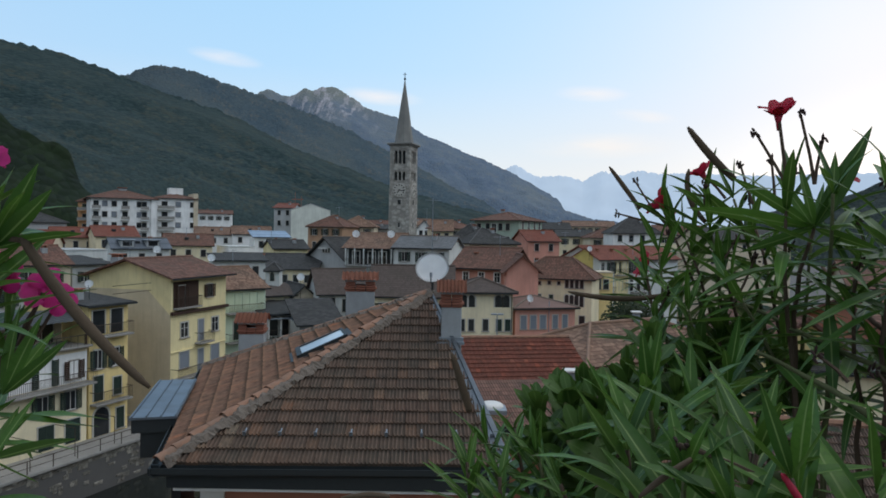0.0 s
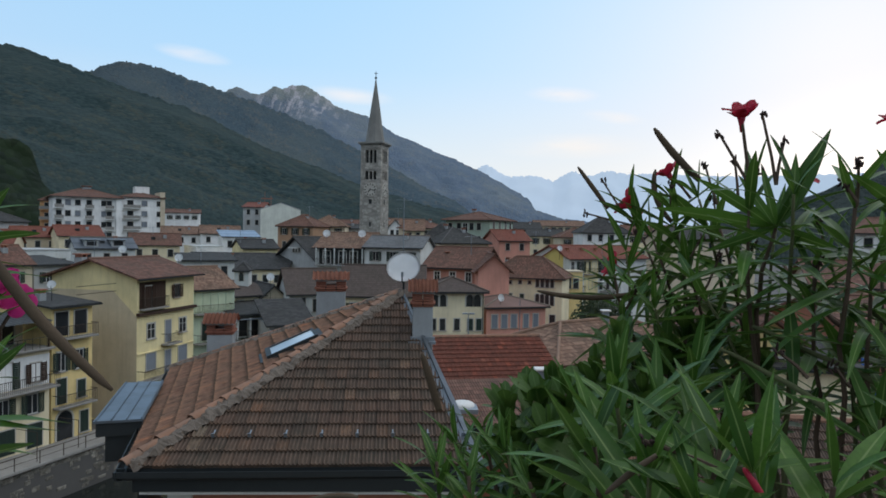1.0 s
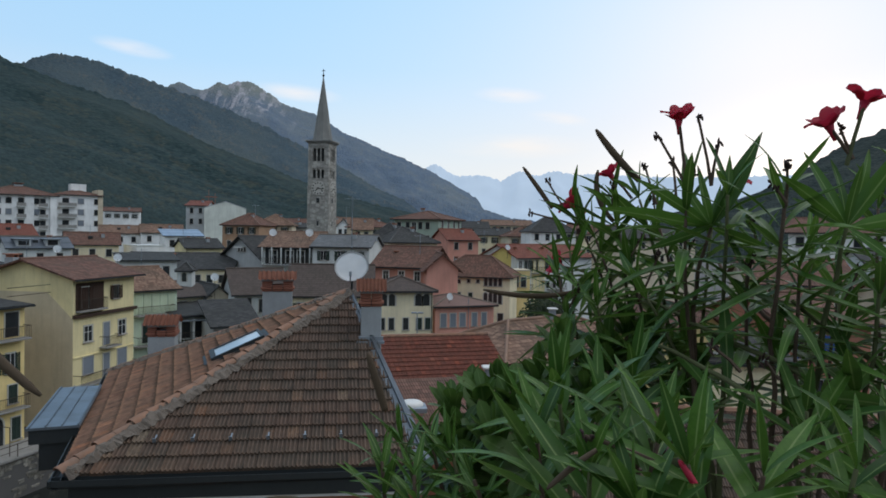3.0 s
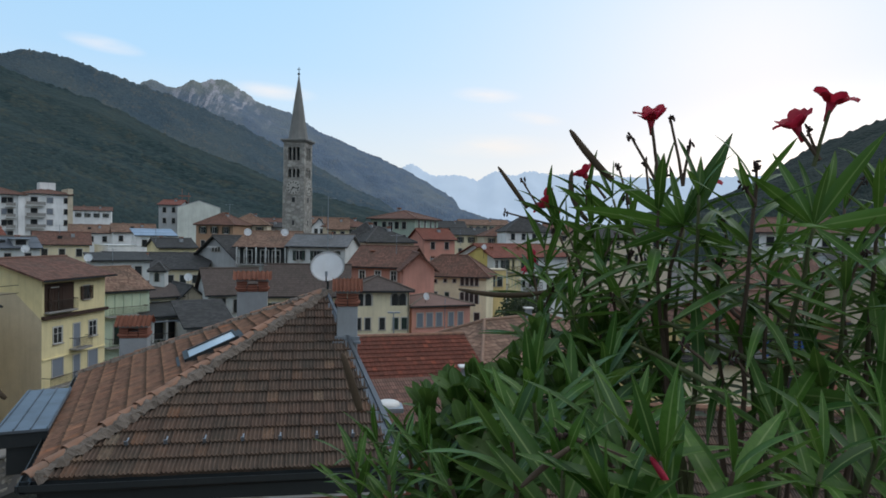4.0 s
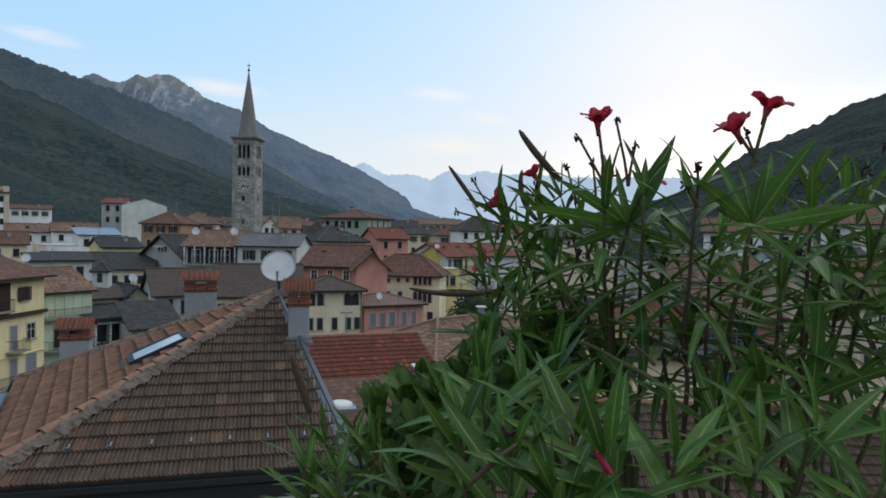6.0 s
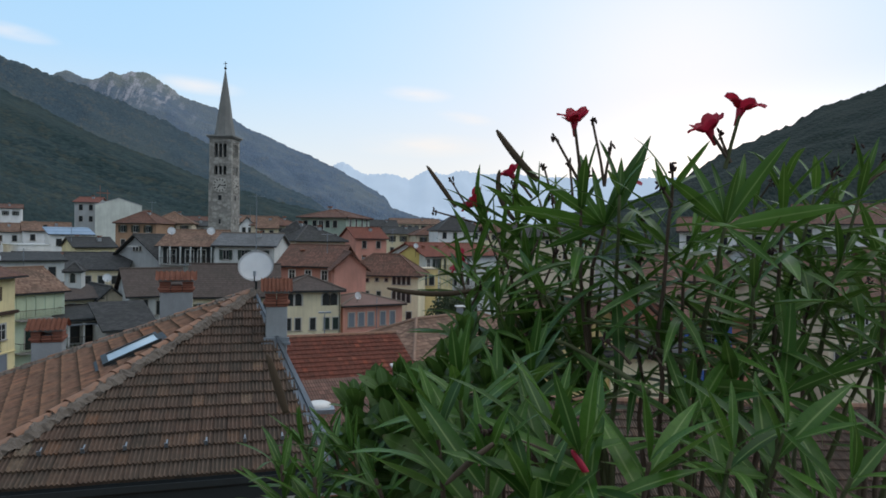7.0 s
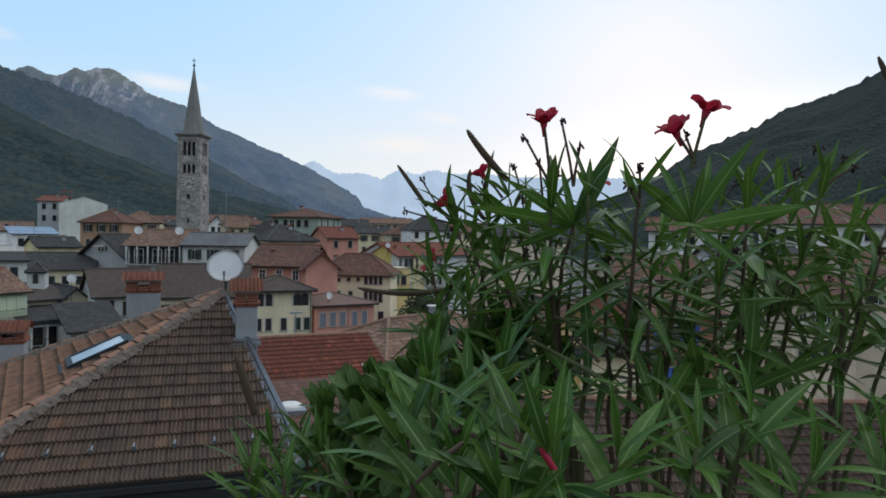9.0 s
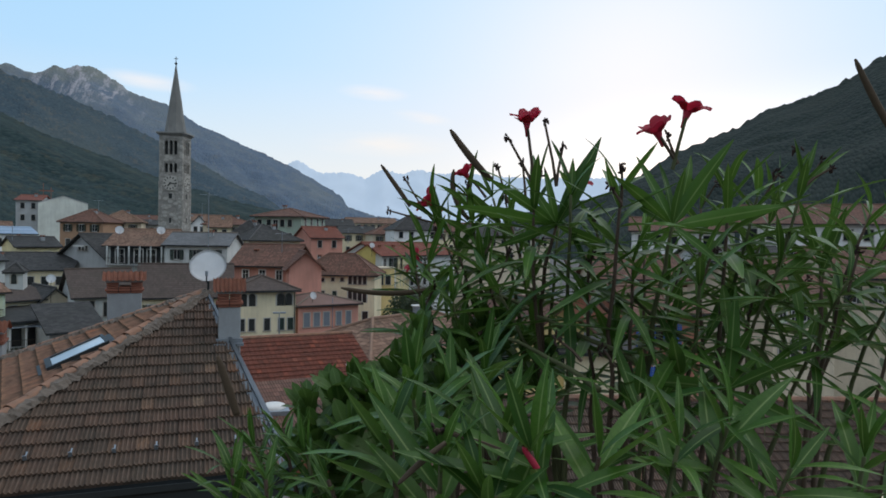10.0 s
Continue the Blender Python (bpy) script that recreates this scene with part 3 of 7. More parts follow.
def window_meshes(w, h, kind):
    """Shared meshes of a window: surround, sash with bars, pane, shutter leaf, sill."""
    key = (round(w, 2), round(h, 2), kind)
    if key in WINDOW_MESH:
        return WINDOW_MESH[key]
    f = 0.09
    bm = boxes((-w / 2 - f, w / 2 + f, -0.06, 0.02, h, h + f), (-w / 2 - f, -w / 2, -0.06, 0.02, 0, h), (w / 2, w / 2 + f, -0.06, 0.02, 0, h))
    out = {"surround": mesh_of("surround", bm, SURROUND if kind != "white" else WHITE_PAINT)}
    b = 0.05
    bm = boxes((-w / 2, w / 2, -0.03, 0.01, h - b, h), (-w / 2, w / 2, -0.03, 0.01, 0, b), (-w / 2, -w / 2 + b, -0.03, 0.01, b, h - b),
               (w / 2 - b, w / 2, -0.03, 0.01, b, h - b), (-b / 2, b / 2, -0.03, 0.01, b, h - b))
    if kind in ("bars", "white"):
        box(bm, -w / 2 + b, w / 2 - b, -0.025, 0.01, h * 0.6, h * 0.6 + 0.035)
    out["sash"] = mesh_of("sash", bm, WHITE_PAINT if kind in ("bars", "white", "shutters") else WOOD_DARK)
    bm = boxes((-w / 2, w / 2, -0.012, 0.01, 0, h))
    out["pane"] = mesh_of("pane", bm, GLASS)
    bm = boxes((-w / 2 - 0.15, w / 2 + 0.15, -0.16, 0.0, -0.09, -0.005))
    out["sill"] = mesh_of("sill", bm, STONE)
    bm = bmesh.new()
    s = w / 2
    box(bm, 0, 0.06, -0.05, 0, 0, h), box(bm, s - 0.06, s, -0.05, 0, 0, h)
    n = max(4, int(h / 0.14))
    for i in range(n):
        z = h * i / n
        box(bm, 0.06, s - 0.06, -0.04, -0.005, z, z + h / n * 0.72)
    out["shutter"] = mesh_of("shutter", bm, BLUE_PAINT if kind == "blue" else WOOD_DARK if kind == "brown" else WOOD_GREEN)
    bm = bmesh.new()
    n = max(5, int(h / 0.11))
    rows = []
    for i in range(2 * n + 1):
        y = -0.022 if i % 2 == 0 else -0.036
        rows.append([bm.verts.new((x, y, h * i / (2 * n))) for x in (-w / 2, w / 2)])
    for r0, r1 in zip(rows, rows[1:]):
        bm.faces.new((r0[0], r0[1], r1[1], r1[0]))
    out["roller"] = mesh_of("roller_blind", bm, WOOD_GREY)
    WINDOW_MESH[key] = out
    return out


def arch_mesh(w, h):
    key = ("arch", round(w, 2), round(h, 2))
    if key not in WINDOW_MESH:
        bm = bmesh.new()
        r, f = w / 2, 0.14
        n = 10
        inner = [(r, 0)] + [(r * math.cos(math.pi * k / n), h - r + r * math.sin(math.pi * k / n)) for k in range(n + 1)] + [(-r, 0)]
        outer = [(r + f, 0)] + [((r + f) * math.cos(math.pi * k / n), h - r + (r + f) * math.sin(math.pi * k / n)) for k in range(n + 1)] + [(-r - f, 0)]
        iv = [[bm.verts.new((x, y, z)) for x, z in inner] for y in (-0.07, 0.02)]
        ov = [[bm.verts.new((x, y, z)) for x, z in outer] for y in (-0.07, 0.02)]
        for k in range(len(inner) - 1):
            bm.faces.new((iv[0][k], iv[0][k + 1], ov[0][k + 1], ov[0][k]))
            bm.faces.new((iv[0][k + 1], iv[0][k], iv[1][k], iv[1][k + 1]))
            bm.faces.new((ov[0][k], ov[0][k + 1], ov[1][k + 1], ov[1][k]))
        ring = mesh_of("surround", bm, SURROUND)
        bm = bmesh.new()
        bm.faces.new([bm.verts.new((x, -0.012, z)) for x, z in inner][::-1])
        bm.faces.new([bm.verts.new((x, 0.01, z)) for x, z in inner])
        WINDOW_MESH[key] = {"surround": ring, "pane": mesh_of("pane", bm, GLASS)}
    return WINDOW_MESH[key]


def shared(name, me, parent, m=None):
    ob = new(name, me)
    ob.parent = parent
    if m is not None:
        ob.matrix_local = m
    return ob


class House:
    """A house: walls from a to b along its front, going back by depth, with a roof; x runs along the front, y goes back."""

    def __init__(self, label, a, b, depth, eave, rise, wall, roof, kind="gable", over=0.45, category="house", base=-0.5, pitch_flip=False):
        a, b = Vector((*a, 0)), Vector((*b, 0))
        self.w, self.d, self.eave, self.rise, self.base = (b - a).length, depth, eave, rise, base
        ang = math.atan2(b.y - a.y, b.x - a.x)
        self.root = tagged(new("house"), label, category, "houses of the town")
        self.root.matrix_world = Matrix.Translation(a) @ Matrix.Rotation(ang, 4, "Z")
        w, d, e = self.w, depth, eave
        bm = bmesh.new()
        ends = []
        if kind == "gable":       # ridge along the front
            ends = [(0, d / 2), (w, d / 2)]
            sect = lambda x: [(x, 0, base), (x, d, base), (x, d, e), (x, d / 2, e + rise), (x, 0, e)]
        elif kind == "cross":     # ridge from front to back
            sect = None
        if kind == "gable":
            l, r = [bm.verts.new(p) for p in sect(0)], [bm.verts.new(p) for p in sect(w)]
            bm.faces.new(l[::-1]), bm.faces.new(r)
            for i in range(5):
                j = (i + 1) % 5
                bm.faces.new((l[i], l[j], r[j], r[i]))
        elif kind == "cross":
            f = [bm.verts.new(p) for p in ((0, 0, base), (w, 0, base), (w, 0, e), (w / 2, 0, e + rise), (0, 0, e))]
            k = [bm.verts.new((v.co.x, d, v.co.z)) for v in f]
            bm.faces.new(f), bm.faces.new(k[::-1])
            for i in range(5):
                j = (i + 1) % 5
                bm.faces.new((f[j], f[i], k[i], k[j]))
        else:
            box(bm, 0, w, 0, d, base, e + (0.0 if kind != "flat" else rise))
        part("wall", bm, PLASTER[wall], self.root)
        o, t = over, 0.16
        bm = bmesh.new()
        lay = bm.loops.layers.uv.new("UVMap")
        lift = t + 0.02
        X, Y, Zv = Vector((1, 0, 0)), Vector((0, 1, 0)), Vector((0, 0, 1))
        V = Vector
        if kind == "gable":
            k = rise / (d / 2)
            top = e + rise + lift
            lo = e - o * k + lift
            for y0, sgn in ((-o, 1), (d + o, -1)):
                poly = [V((-o, y0, lo)), V((w + o, y0, lo)), V((w + o, d / 2, top)), V((-o, d / 2, top))]
                slab(bm, poly, t, X, (Y * sgn + Zv * k).normalized(), poly[0], lay)
        elif kind == "cross":
            k = rise / (w / 2)
            top, lo = e + rise + lift, e - o * k + lift
            for x0, sgn in ((-o, 1), (w + o, -1)):
                poly = [V((x0, -o, lo)), V((x0, d + o, lo)), V((w / 2, d + o, top)), V((w / 2, -o, top))]
                slab(bm, poly, t, Y, (X * sgn + Zv * k).normalized(), poly[0], lay)
        elif kind == "hip":
            half = min(w, d) / 2
            k = rise / half
            lo, top = e - o * k + lift, e + rise + lift
            c = [V((-o, -o, lo)), V((w + o, -o, lo)), V((w + o, d + o, lo)), V((-o, d + o, lo))]
            r0, r1 = (V((half, half, top)), V((w - half, half, top))) if w >= d else (V((half, half, top)), V((half, d - half, top)))
            if w >= d:
                polys = [([c[0], c[1], r1, r0], X, Y), ([c[2], c[3], r0, r1], -X, -Y)]
                ends_ = [([c[3], c[0], r0], -Y, X), ([c[1], c[2], r1], Y, -X)]
            else:
                polys = [([c[3], c[0], r0, r1], -Y, X), ([c[1], c[2], r1, r0], Y, -X)]
                ends_ = [([c[0], c[1], r0], X, Y), ([c[2], c[3], r1], -X, -Y)]
            for poly, u, v in polys + ends_:
                slab(bm, poly, t, u, (v + Zv * k).normalized(), poly[0], lay)
        elif kind == "mono":
            k = rise / d
            poly = [V((-o, -o, e - o * k + lift)), V((w + o, -o, e - o * k + lift)), V((w + o, d + o, e + rise + o * k + lift)), V((-o, d + o, e + rise + o * k + lift))]
            slab(bm, poly, t, X, (Y + Zv * k).normalized(), poly[0], lay)
        else:
            box(bm, -0.1, w + 0.1, -0.1, d + 0.1, e + rise + 0.004, e + rise + 0.2)
        self.roof_part = part("roof", bm, ROOF[roof] if roof in ROOF else PLASTER[roof], self.root)
        if kind in ("gable", "cross", "hip"):
            bm = bmesh.new()
            q = Vector((0, 0, 0.03))
            if kind == "gable":
                lines = [(V((-o, d / 2, top)), V((w + o, d / 2, top)))]
            elif kind == "cross":
                lines = [(V((w / 2, -o, top)), V((w / 2, d + o, top)))]
            else:
                far_ends = (r0, r1, r1, r0) if w >= d else (r0, r0, r1, r1)
                lines = [(r0, r1)] + list(zip(c, far_ends))
            for p0, p1 in lines:
                if (p1 - p0).length > 0.3:
                    tube(bm, [p0 + q, p1 + q], 0.11, 6)
            part("ridge_cap", bm, RIDGE[roof] if roof in RIDGE else MORTAR, self.root)
        if kind != "flat":
            bm = boxes((-o, w + o, -o - 0.13, -o - 0.01, self.front_eave(kind, o, lift) - 0.2, self.front_eave(kind, o, lift) - 0.06)) if kind in ("gable", "hip", "mono") else None
            if bm:
                part("gutter", bm, METAL_DARK, self.root)
        self.kind, self.over = kind, o

    def front_eave(self, kind, o, lift):
        half = self.d / 2 if kind == "gable" else min(self.w, self.d) / 2 if kind == "hip" else self.d
        return self.eave - o * self.rise / half + lift

    def face(self, side):
        if side == "F":
            return Matrix()
        if side == "R":
            return Matrix.Translation((self.w, 0, 0)) @ Matrix.Rotation(math.pi / 2, 4, "Z")
        return Matrix.Translation((0, self.d, 0)) @ Matrix.Rotation(-math.pi / 2, 4, "Z")

    def window(self, side, u, z, w=1.0, h=1.5, kind="shutters", rng=random.Random(5)):
        m = self.face(side) @ Matrix.Translation((u, -0.005, z))
        if kind == "arch":
            ms = arch_mesh(w, h)
            win = shared("window", ms["surround"], self.root, m)
            shared("pane", ms["pane"], win)
            return win
        ms = window_meshes(w, h, kind)
        win = shared("window", ms["surround"], self.root, m)
        shared("pane", ms["pane"], win)
        if kind == "roller":
            shared("roller_blind", ms["roller"], win)
        elif kind == "closed":
            for s in (0, 1):
                shared("shutter", ms["shutter"], win, Matrix.Translation((-w / 2 if s == 0 else 0, -0.02, 0)))
        elif kind != "hole":
            shared("sash", ms["sash"], win)
        if kind in ("shutters", "brown", "blue"):
            for x, sg in ((-w / 2, -1), (w / 2, 1)):
                shared("shutter", ms["shutter"], win, Matrix.Translation((x, -0.03, 0)) @ Matrix.Rotation(rng.uniform(0.02, 0.12) * -sg, 4, "Z") @ Matrix.Translation((-w / 2 if sg < 0 else 0, -0.04, 0)))
        if h < 1.9:
            shared("sill", ms["sill"], win)
        return win

    def row(self, side, u0, u1, n, z, w=1.0, h=1.5, kind="shutters"):
        for i in range(n):
            self.window(side, u0 + (u1 - u0) * (i + 0.5) / n, z, w, h, kind)

    def chimney(self, x, y, z, w=0.7, h=1.4, mat=None):
        bm = boxes((x - w / 2, x + w / 2, y - w / 2, y + w / 2, z - 1.2, z + h), bevel=0.03)
        c = part("chimney", bm, mat or CEMENT, self.root)
        bm = boxes((x - w * 0.62, x + w * 0.62, y - w * 0.62, y + w * 0.62, z + h + 0.26, z + h + 0.36),
                   (x - w * 0.42, x - w * 0.22, y - w * 0.42, y + w * 0.42, z + h + 0.01, z + h + 0.258),
                   (x + w * 0.22, x + w * 0.42, y - w * 0.42, y + w * 0.42, z + h + 0.01, z + h + 0.258))
        part("chimney_cap", bm, TERRACOTTA, c)

    def balcony(self, side, u0, u1, z, depth=1.0, mat=None, rail=1.0, slats=True):
        m = self.face(side)
        b = part("balcony", boxes((u0, u1, -depth, -0.01, z - 0.16, z), bevel=0.02), mat or CONCRETE, self.root)
        b.matrix_local = m
        bm = boxes((u0, u1, -depth + 0.03, -depth + 0.07, z + rail - 0.05, z + rail), (u0, u0 + 0.04, -depth + 0.07, -0.01, z + rail - 0.05, z + rail),
                   (u1 - 0.04, u1, -depth + 0.07, -0.01, z + rail - 0.05, z + rail))
        if slats:
            n = max(3, int((u1 - u0) / 0.16))
            for i in range(n + 1):
                x = u0 + 0.03 + (u1 - u0 - 0.06) * i / n
                box(bm, x - 0.012, x + 0.012, -depth + 0.04, -depth + 0.064, z + 0.02, z + rail - 0.05)
        else:
            box(bm, u0, u1, -depth + 0.035, -depth + 0.065, z + 0.08, z + rail - 0.08)
        part("railing", bm, IRON if slats else CONCRETE, b)
        return b


def aerial(label, x, y, z, h):
    root = tagged(new("aerial"), label, "aerial", "rooftop aerials")
    root.location = (x, y, z)
    part("mast", tube(bmesh.new(), [(0, 0, -0.6), (0, 0, h)], 0.04, 6), METAL_GREY, root)
    bm = tube(bmesh.new(), [(-0.8, 0, h - 0.2), (0.8, 0.1, h - 0.2)], 0.015, 4)
    for k in range(7):
        s = 0.45 - 0.04 * k
        tube(bm, [(-0.75 + k * 0.24, -s, h - 0.2), (-0.75 + k * 0.24, s, h - 0.2)], 0.02, 4)
    part("elements", bm, METAL_GREY, root)
    return root


def dish(label, loc, r, az, tilt=25, mast=0.8, group="satellite dishes"):
    root = tagged(new("satellite_dish"), label, "satellite dish", group)
    root.location = loc
    part("mast", tube(bmesh.new(), [(0, 0, -mast), (0, 0, 0.05)], 0.03, 8), METAL_DARK, root)
    bm = bmesh.new()
    rings = []
    for j in range(7):
        q = j / 6 * r
        rings.append([bm.verts.new((q * math.cos(k * math.pi / 14), q * math.sin(k * math.pi / 14), 0.32 * q * q / r)) for k in range(28)] if j else [bm.verts.new((0, 0, 0))])
    for k in range(28):
        bm.faces.new((rings[0][0], rings[1][k], rings[1][(k + 1) % 28]))
    for a, b in zip(rings[1:], rings[2:]):
        for k in range(28):
            bm.faces.new((a[k], b[k], b[(k + 1) % 28], a[(k + 1) % 28]))
    bmesh.ops.solidify(bm, geom=bm.faces[:], thickness=0.012)
    m = Matrix.Rotation(radians(-az), 4, "Z") @ Matrix.Rotation(radians(-90 + tilt), 4, "X")
    p = part("reflector", bm, DISH_MAT, root, smooth=True)
    p.matrix_local = Matrix.Translation((0, 0, 0.12 + r * 0.4)) @ m
    mount = Matrix.Translation((0, 0, 0.12 + r * 0.4)) @ m
    rim = min((mount @ Vector((r * math.cos(k), r * math.sin(k), 0.32 * r)) for k in (math.pi / 2, -math.pi / 2)), key=lambda v: v.z)
    f = mount @ Vector((0, 0, r * 0.95))
    f.z = rim.z + r * 0.42
    part("feed_arm", tube(bmesh.new(), [rim - Vector((0, 0, 0.03)), rim.lerp(f, 0.6) - Vector((0, 0, 0.10 * r)), f], 0.016, 5), METAL_DARK, root)
    part("receiver", tube(bmesh.new(), [f - Vector((0, 0, 0.06)), f + Vector((0, 0, 0.06))], 0.035, 8), METAL_GREY, root)
    return root

# river row: white house, narrow yellow house, tall yellow house
def along(s, out=0.0):
    p = QUAY + RIVER_DIR * s + RIVER_OUT * out
    return (p.x, p.y)


def build_river_row():
    # quay wall with walkway, rail and lamp brackets
    q = tagged(new("quay"), "old stone quay wall with a railed walkway above the river", "quay", kind="structure")
    ang = math.atan2(RIVER_DIR.y, RIVER_DIR.x)
    q.matrix_world = Matrix.Translation(QUAY) @ Matrix.Rotation(ang, 4, "Z")
    bm = bmesh.new()
    rng = random.Random(4)
    box(bm, -60, 14.5, 0.02, 4, -3.5, 0.45)
    part("wall", bm, RUBBLE, q)
    for k in range(170):
        x, z = rng.uniform(-25, 14), rng.uniform(-2.5, 0.2)
        w, hh = rng.uniform(0.3, 0.9), rng.uniform(0.2, 0.45)
        part("stone", boxes((x, x + w, -rng.uniform(0.02, 0.06), 0.015, z, z + hh), bevel=0.03), RUBBLE, q)
    part("walkway", boxes((-60, 14.6, -0.25, 3.3, 0.454, 0.68), bevel=0.03), CONCRETE, q)
    bm = boxes((-60, 14.6, -0.2, -0.16, 1.62, 1.67), (-60, 14.6, -0.2, -0.17, 1.15, 1.18))
    part("rail", bm, IRON, q)
    for k in range(30):
        part("post", boxes((-45 + k * 2, -44.95 + k * 2, -0.2, -0.15, 0.684, 1.61)), IRON, q)
    for k in range(9):
        x = -20 + k * 3.6
        part("wash_line_bracket", boxes((x, x + 0.04, 0.35, 0.39, 0.684, 2.9), (x, x + 0.04, 0.39, 2.6, 2.86, 2.9)), IRON, q)

    # white and cream house
    h = House("white and cream riverside house with dark shutters and balconies", along(-16, -3.2), along(8.5, -3.2), 9, 8.15, 0.15, "cream", "beige", "flat", base=0.4)
    part("upper_band", boxes((0, h.w, -0.02, -0.003, 5.7, 8.1)), PLASTER["white"], h.root, "whitewashed upper storey")
    for u, k in ((23.0, "shutters"), (20.6, "shutters"), (14.9, "brown"), (10.5, "shutters"), (6, "shutters"), (2, "shutters")):
        h.window("F", u, 3.55, 0.95, 1.55, k)
    for u in (23.2, 20.9, 15.0, 11, 6.5):
        h.window("F", u, 0.85, 1.3, 1.9, "closed")
    for u in (20.8, 15.2, 10, 5):
        h.window("F", u, 5.78, 1.1, 2.05, "shutters")
    h.window("F", 23.3, 6.0, 0.9, 1.5, "brown")
    h.balcony("F", 10.0, 24.6, 5.65, 1.15)
    h.balcony("F", 2.0, 9.6, 5.65, 1.15)
    # roof terrace: slab, posts, corrugated canopy, clutter
    part("terrace_slab", boxes((-0.2, h.w + 0.1, -0.6, 8.8, 8.5, 8.66), bevel=0.02), CONCRETE, h.root)
    bm = boxes((0, h.w, -0.55, -0.5, 9.5, 9.55))
    part("terrace_rail", bm, IRON, h.root)
    for k in range(40):
        part("baluster", boxes((0.3 + k * 0.62, 0.33 + k * 0.62, -0.54, -0.51, 8.664, 9.5)), IRON, h.root)
    part("terrace_wall", boxes((0, h.w, 3.0, 3.3, 8.664, 11.0)), PLASTER["beige"], h.root)
    for u in (23.2, 20.5, 17.5, 13.5):
        h.window("F", u, 8.7, 1.0, 2.0, "hole").matrix_local = Matrix.Translation((u, 2.99, 8.7))
    for u in (24.2, 20.2, 16.2, 12.2, 8.2):
        part("canopy_post", boxes((u, u + 0.1, -0.3, -0.2, 8.664, 10.78)), WOOD_DARK, h.root)
    for u0, u1, z in ((14.2, 24.4, 11.0), (5.0, 13.9, 10.85)):
        bm = bmesh.new()
        rows = []
        for yy, zz in ((-0.6, z - 0.25), (3.4, z + 0.35)):
            rows.append([bm.verts.new((u0 + (u1 - u0) * i / 80, yy, zz + 0.03 * math.sin(i * 1.6))) for i in range(81)])
        for i in range(80):
            bm.faces.new((rows[0][i], rows[0][i + 1], rows[1][i + 1], rows[1][i]))
        bmesh.ops.solidify(bm, geom=bm.faces[:], thickness=0.03)
        part("corrugated_canopy", bm, SHEET, h.root, "grey corrugated canopy")
    # narrow yellow house
    h = House("narrow yellow riverside house with a roof loggia", along(8.7, -3.2), along(12.6, -3.2), 8, 11.7, 0.7, "yellow", "slate", "mono", over=0.5, base=0.4)
    h.window("F", 0.9, 9.3, 1.2, 2.0, "hole"), h.window("F", 2.7, 9.3, 1.2, 2.0, "hole")
    h.balcony("F", 0.1, 3.8, 9.2, 0.9)
    h.window("F", 0.85, 6.4, 0.8, 1.6, "shutters"), h.window("F", 2.6, 6.4, 0.8, 1.6, "shutters")
    h.window("F", 0.9, 3.7, 0.9, 2.1, "closed"), h.window("F", 2.8, 3.9, 0.8, 1.5, "closed")
    h.balcony("F", 0.1, 3.8, 3.55, 0.8)
    h.window("F", 1.2, 0.7, 1.5, 2.4, "arch"), h.window("F", 3.1, 0.9, 0.8, 1.8, "closed")
    h.chimney(1.0, 2.5, 12.2, 0.6, 0.5)
    dish("small grey satellite dish on a flat roof", (h.root.matrix_world @ Vector((-0.8, 3.5, 12.0))).to_tuple(), 0.42, 170, 20, 3.0)
    # tall yellow house
    h = House("tall pale yellow house with a brown tiled roof", (-25.78, 63.93), (-23.34, 72.52), 9.5, 13.67, 1.5, "pale_yellow", "brown", "gable", over=0.75)
    e = h.eave
    # beige area under an old roofline, its colour dimmed to paint the side's shade
    bm = bmesh.new()
    ring = [(0.02, 0.2), (0.02, e - 3.7), (2.6, e - 1.3), (h.d - 0.02, e - 1.3), (h.d - 0.02, 0.2)]
    near_, far_ = [bm.verts.new((-0.03, y, z)) for y, z in ring], [bm.verts.new((-0.003, y, z)) for y, z in ring]
    bm.faces.new(near_), bm.faces.new(far_[::-1])
    for i in range(5):
        bm.faces.new((near_[i], far_[i], far_[(i + 1) % 5], near_[(i + 1) % 5]))
    bmesh.ops.recalc_face_normals(bm, faces=bm.faces[:])
    part("dimmed_side_wall", bm, PLASTER["bare"], h.root, "beige side wall below an old roofline, dimmed for shade")
    # flat dark panel that paints the shade of a loggia recess
    part("loggia", boxes((0.3, 4.2, -0.02, 0.3, e - 3.0, e - 0.5)), WOOD_DARK, h.root, "loggia under the eave as a dark panel for shade")
    h.balcony("F", 0.3, 4.2, e - 3.0, 0.5)
    h.window("F", 1.6, e - 2.9, 0.9, 2.0, "brown"), h.window("F", 6.0, e - 2.3, 0.9, 1.3, "brown")
    part("string_course", boxes((-0.1, h.w + 0.1, -0.35, -0.006, e - 3.65, e - 3.35)), WOOD_DARK, h.root)
    for u in (2.0, 7.0):
        h.window("F", u, e - 6.0, 1.15, 1.5, "bars"), h.window("F", u, e - 9.0, 1.4, 1.6, "roller")
    h.window("F", 4.6, e - 6.7, 0.9, 2.2, "roller"), h.window("F", 4.6, e - 9.7, 0.9, 2.2, "roller")
    h.balcony("F", 3.6, 5.9, e - 6.75, 0.8), h.balcony("F", 0.0, 8.8, e - 9.8, 0.9)
    part("ledge", boxes((0, h.w, -0.12, -0.006, e - 7.3, e - 7.2)), PLASTER["pale_yellow"], h.root)
    h.chimney(1.6, 7.6, e + 0.3, 0.9, 1.4)
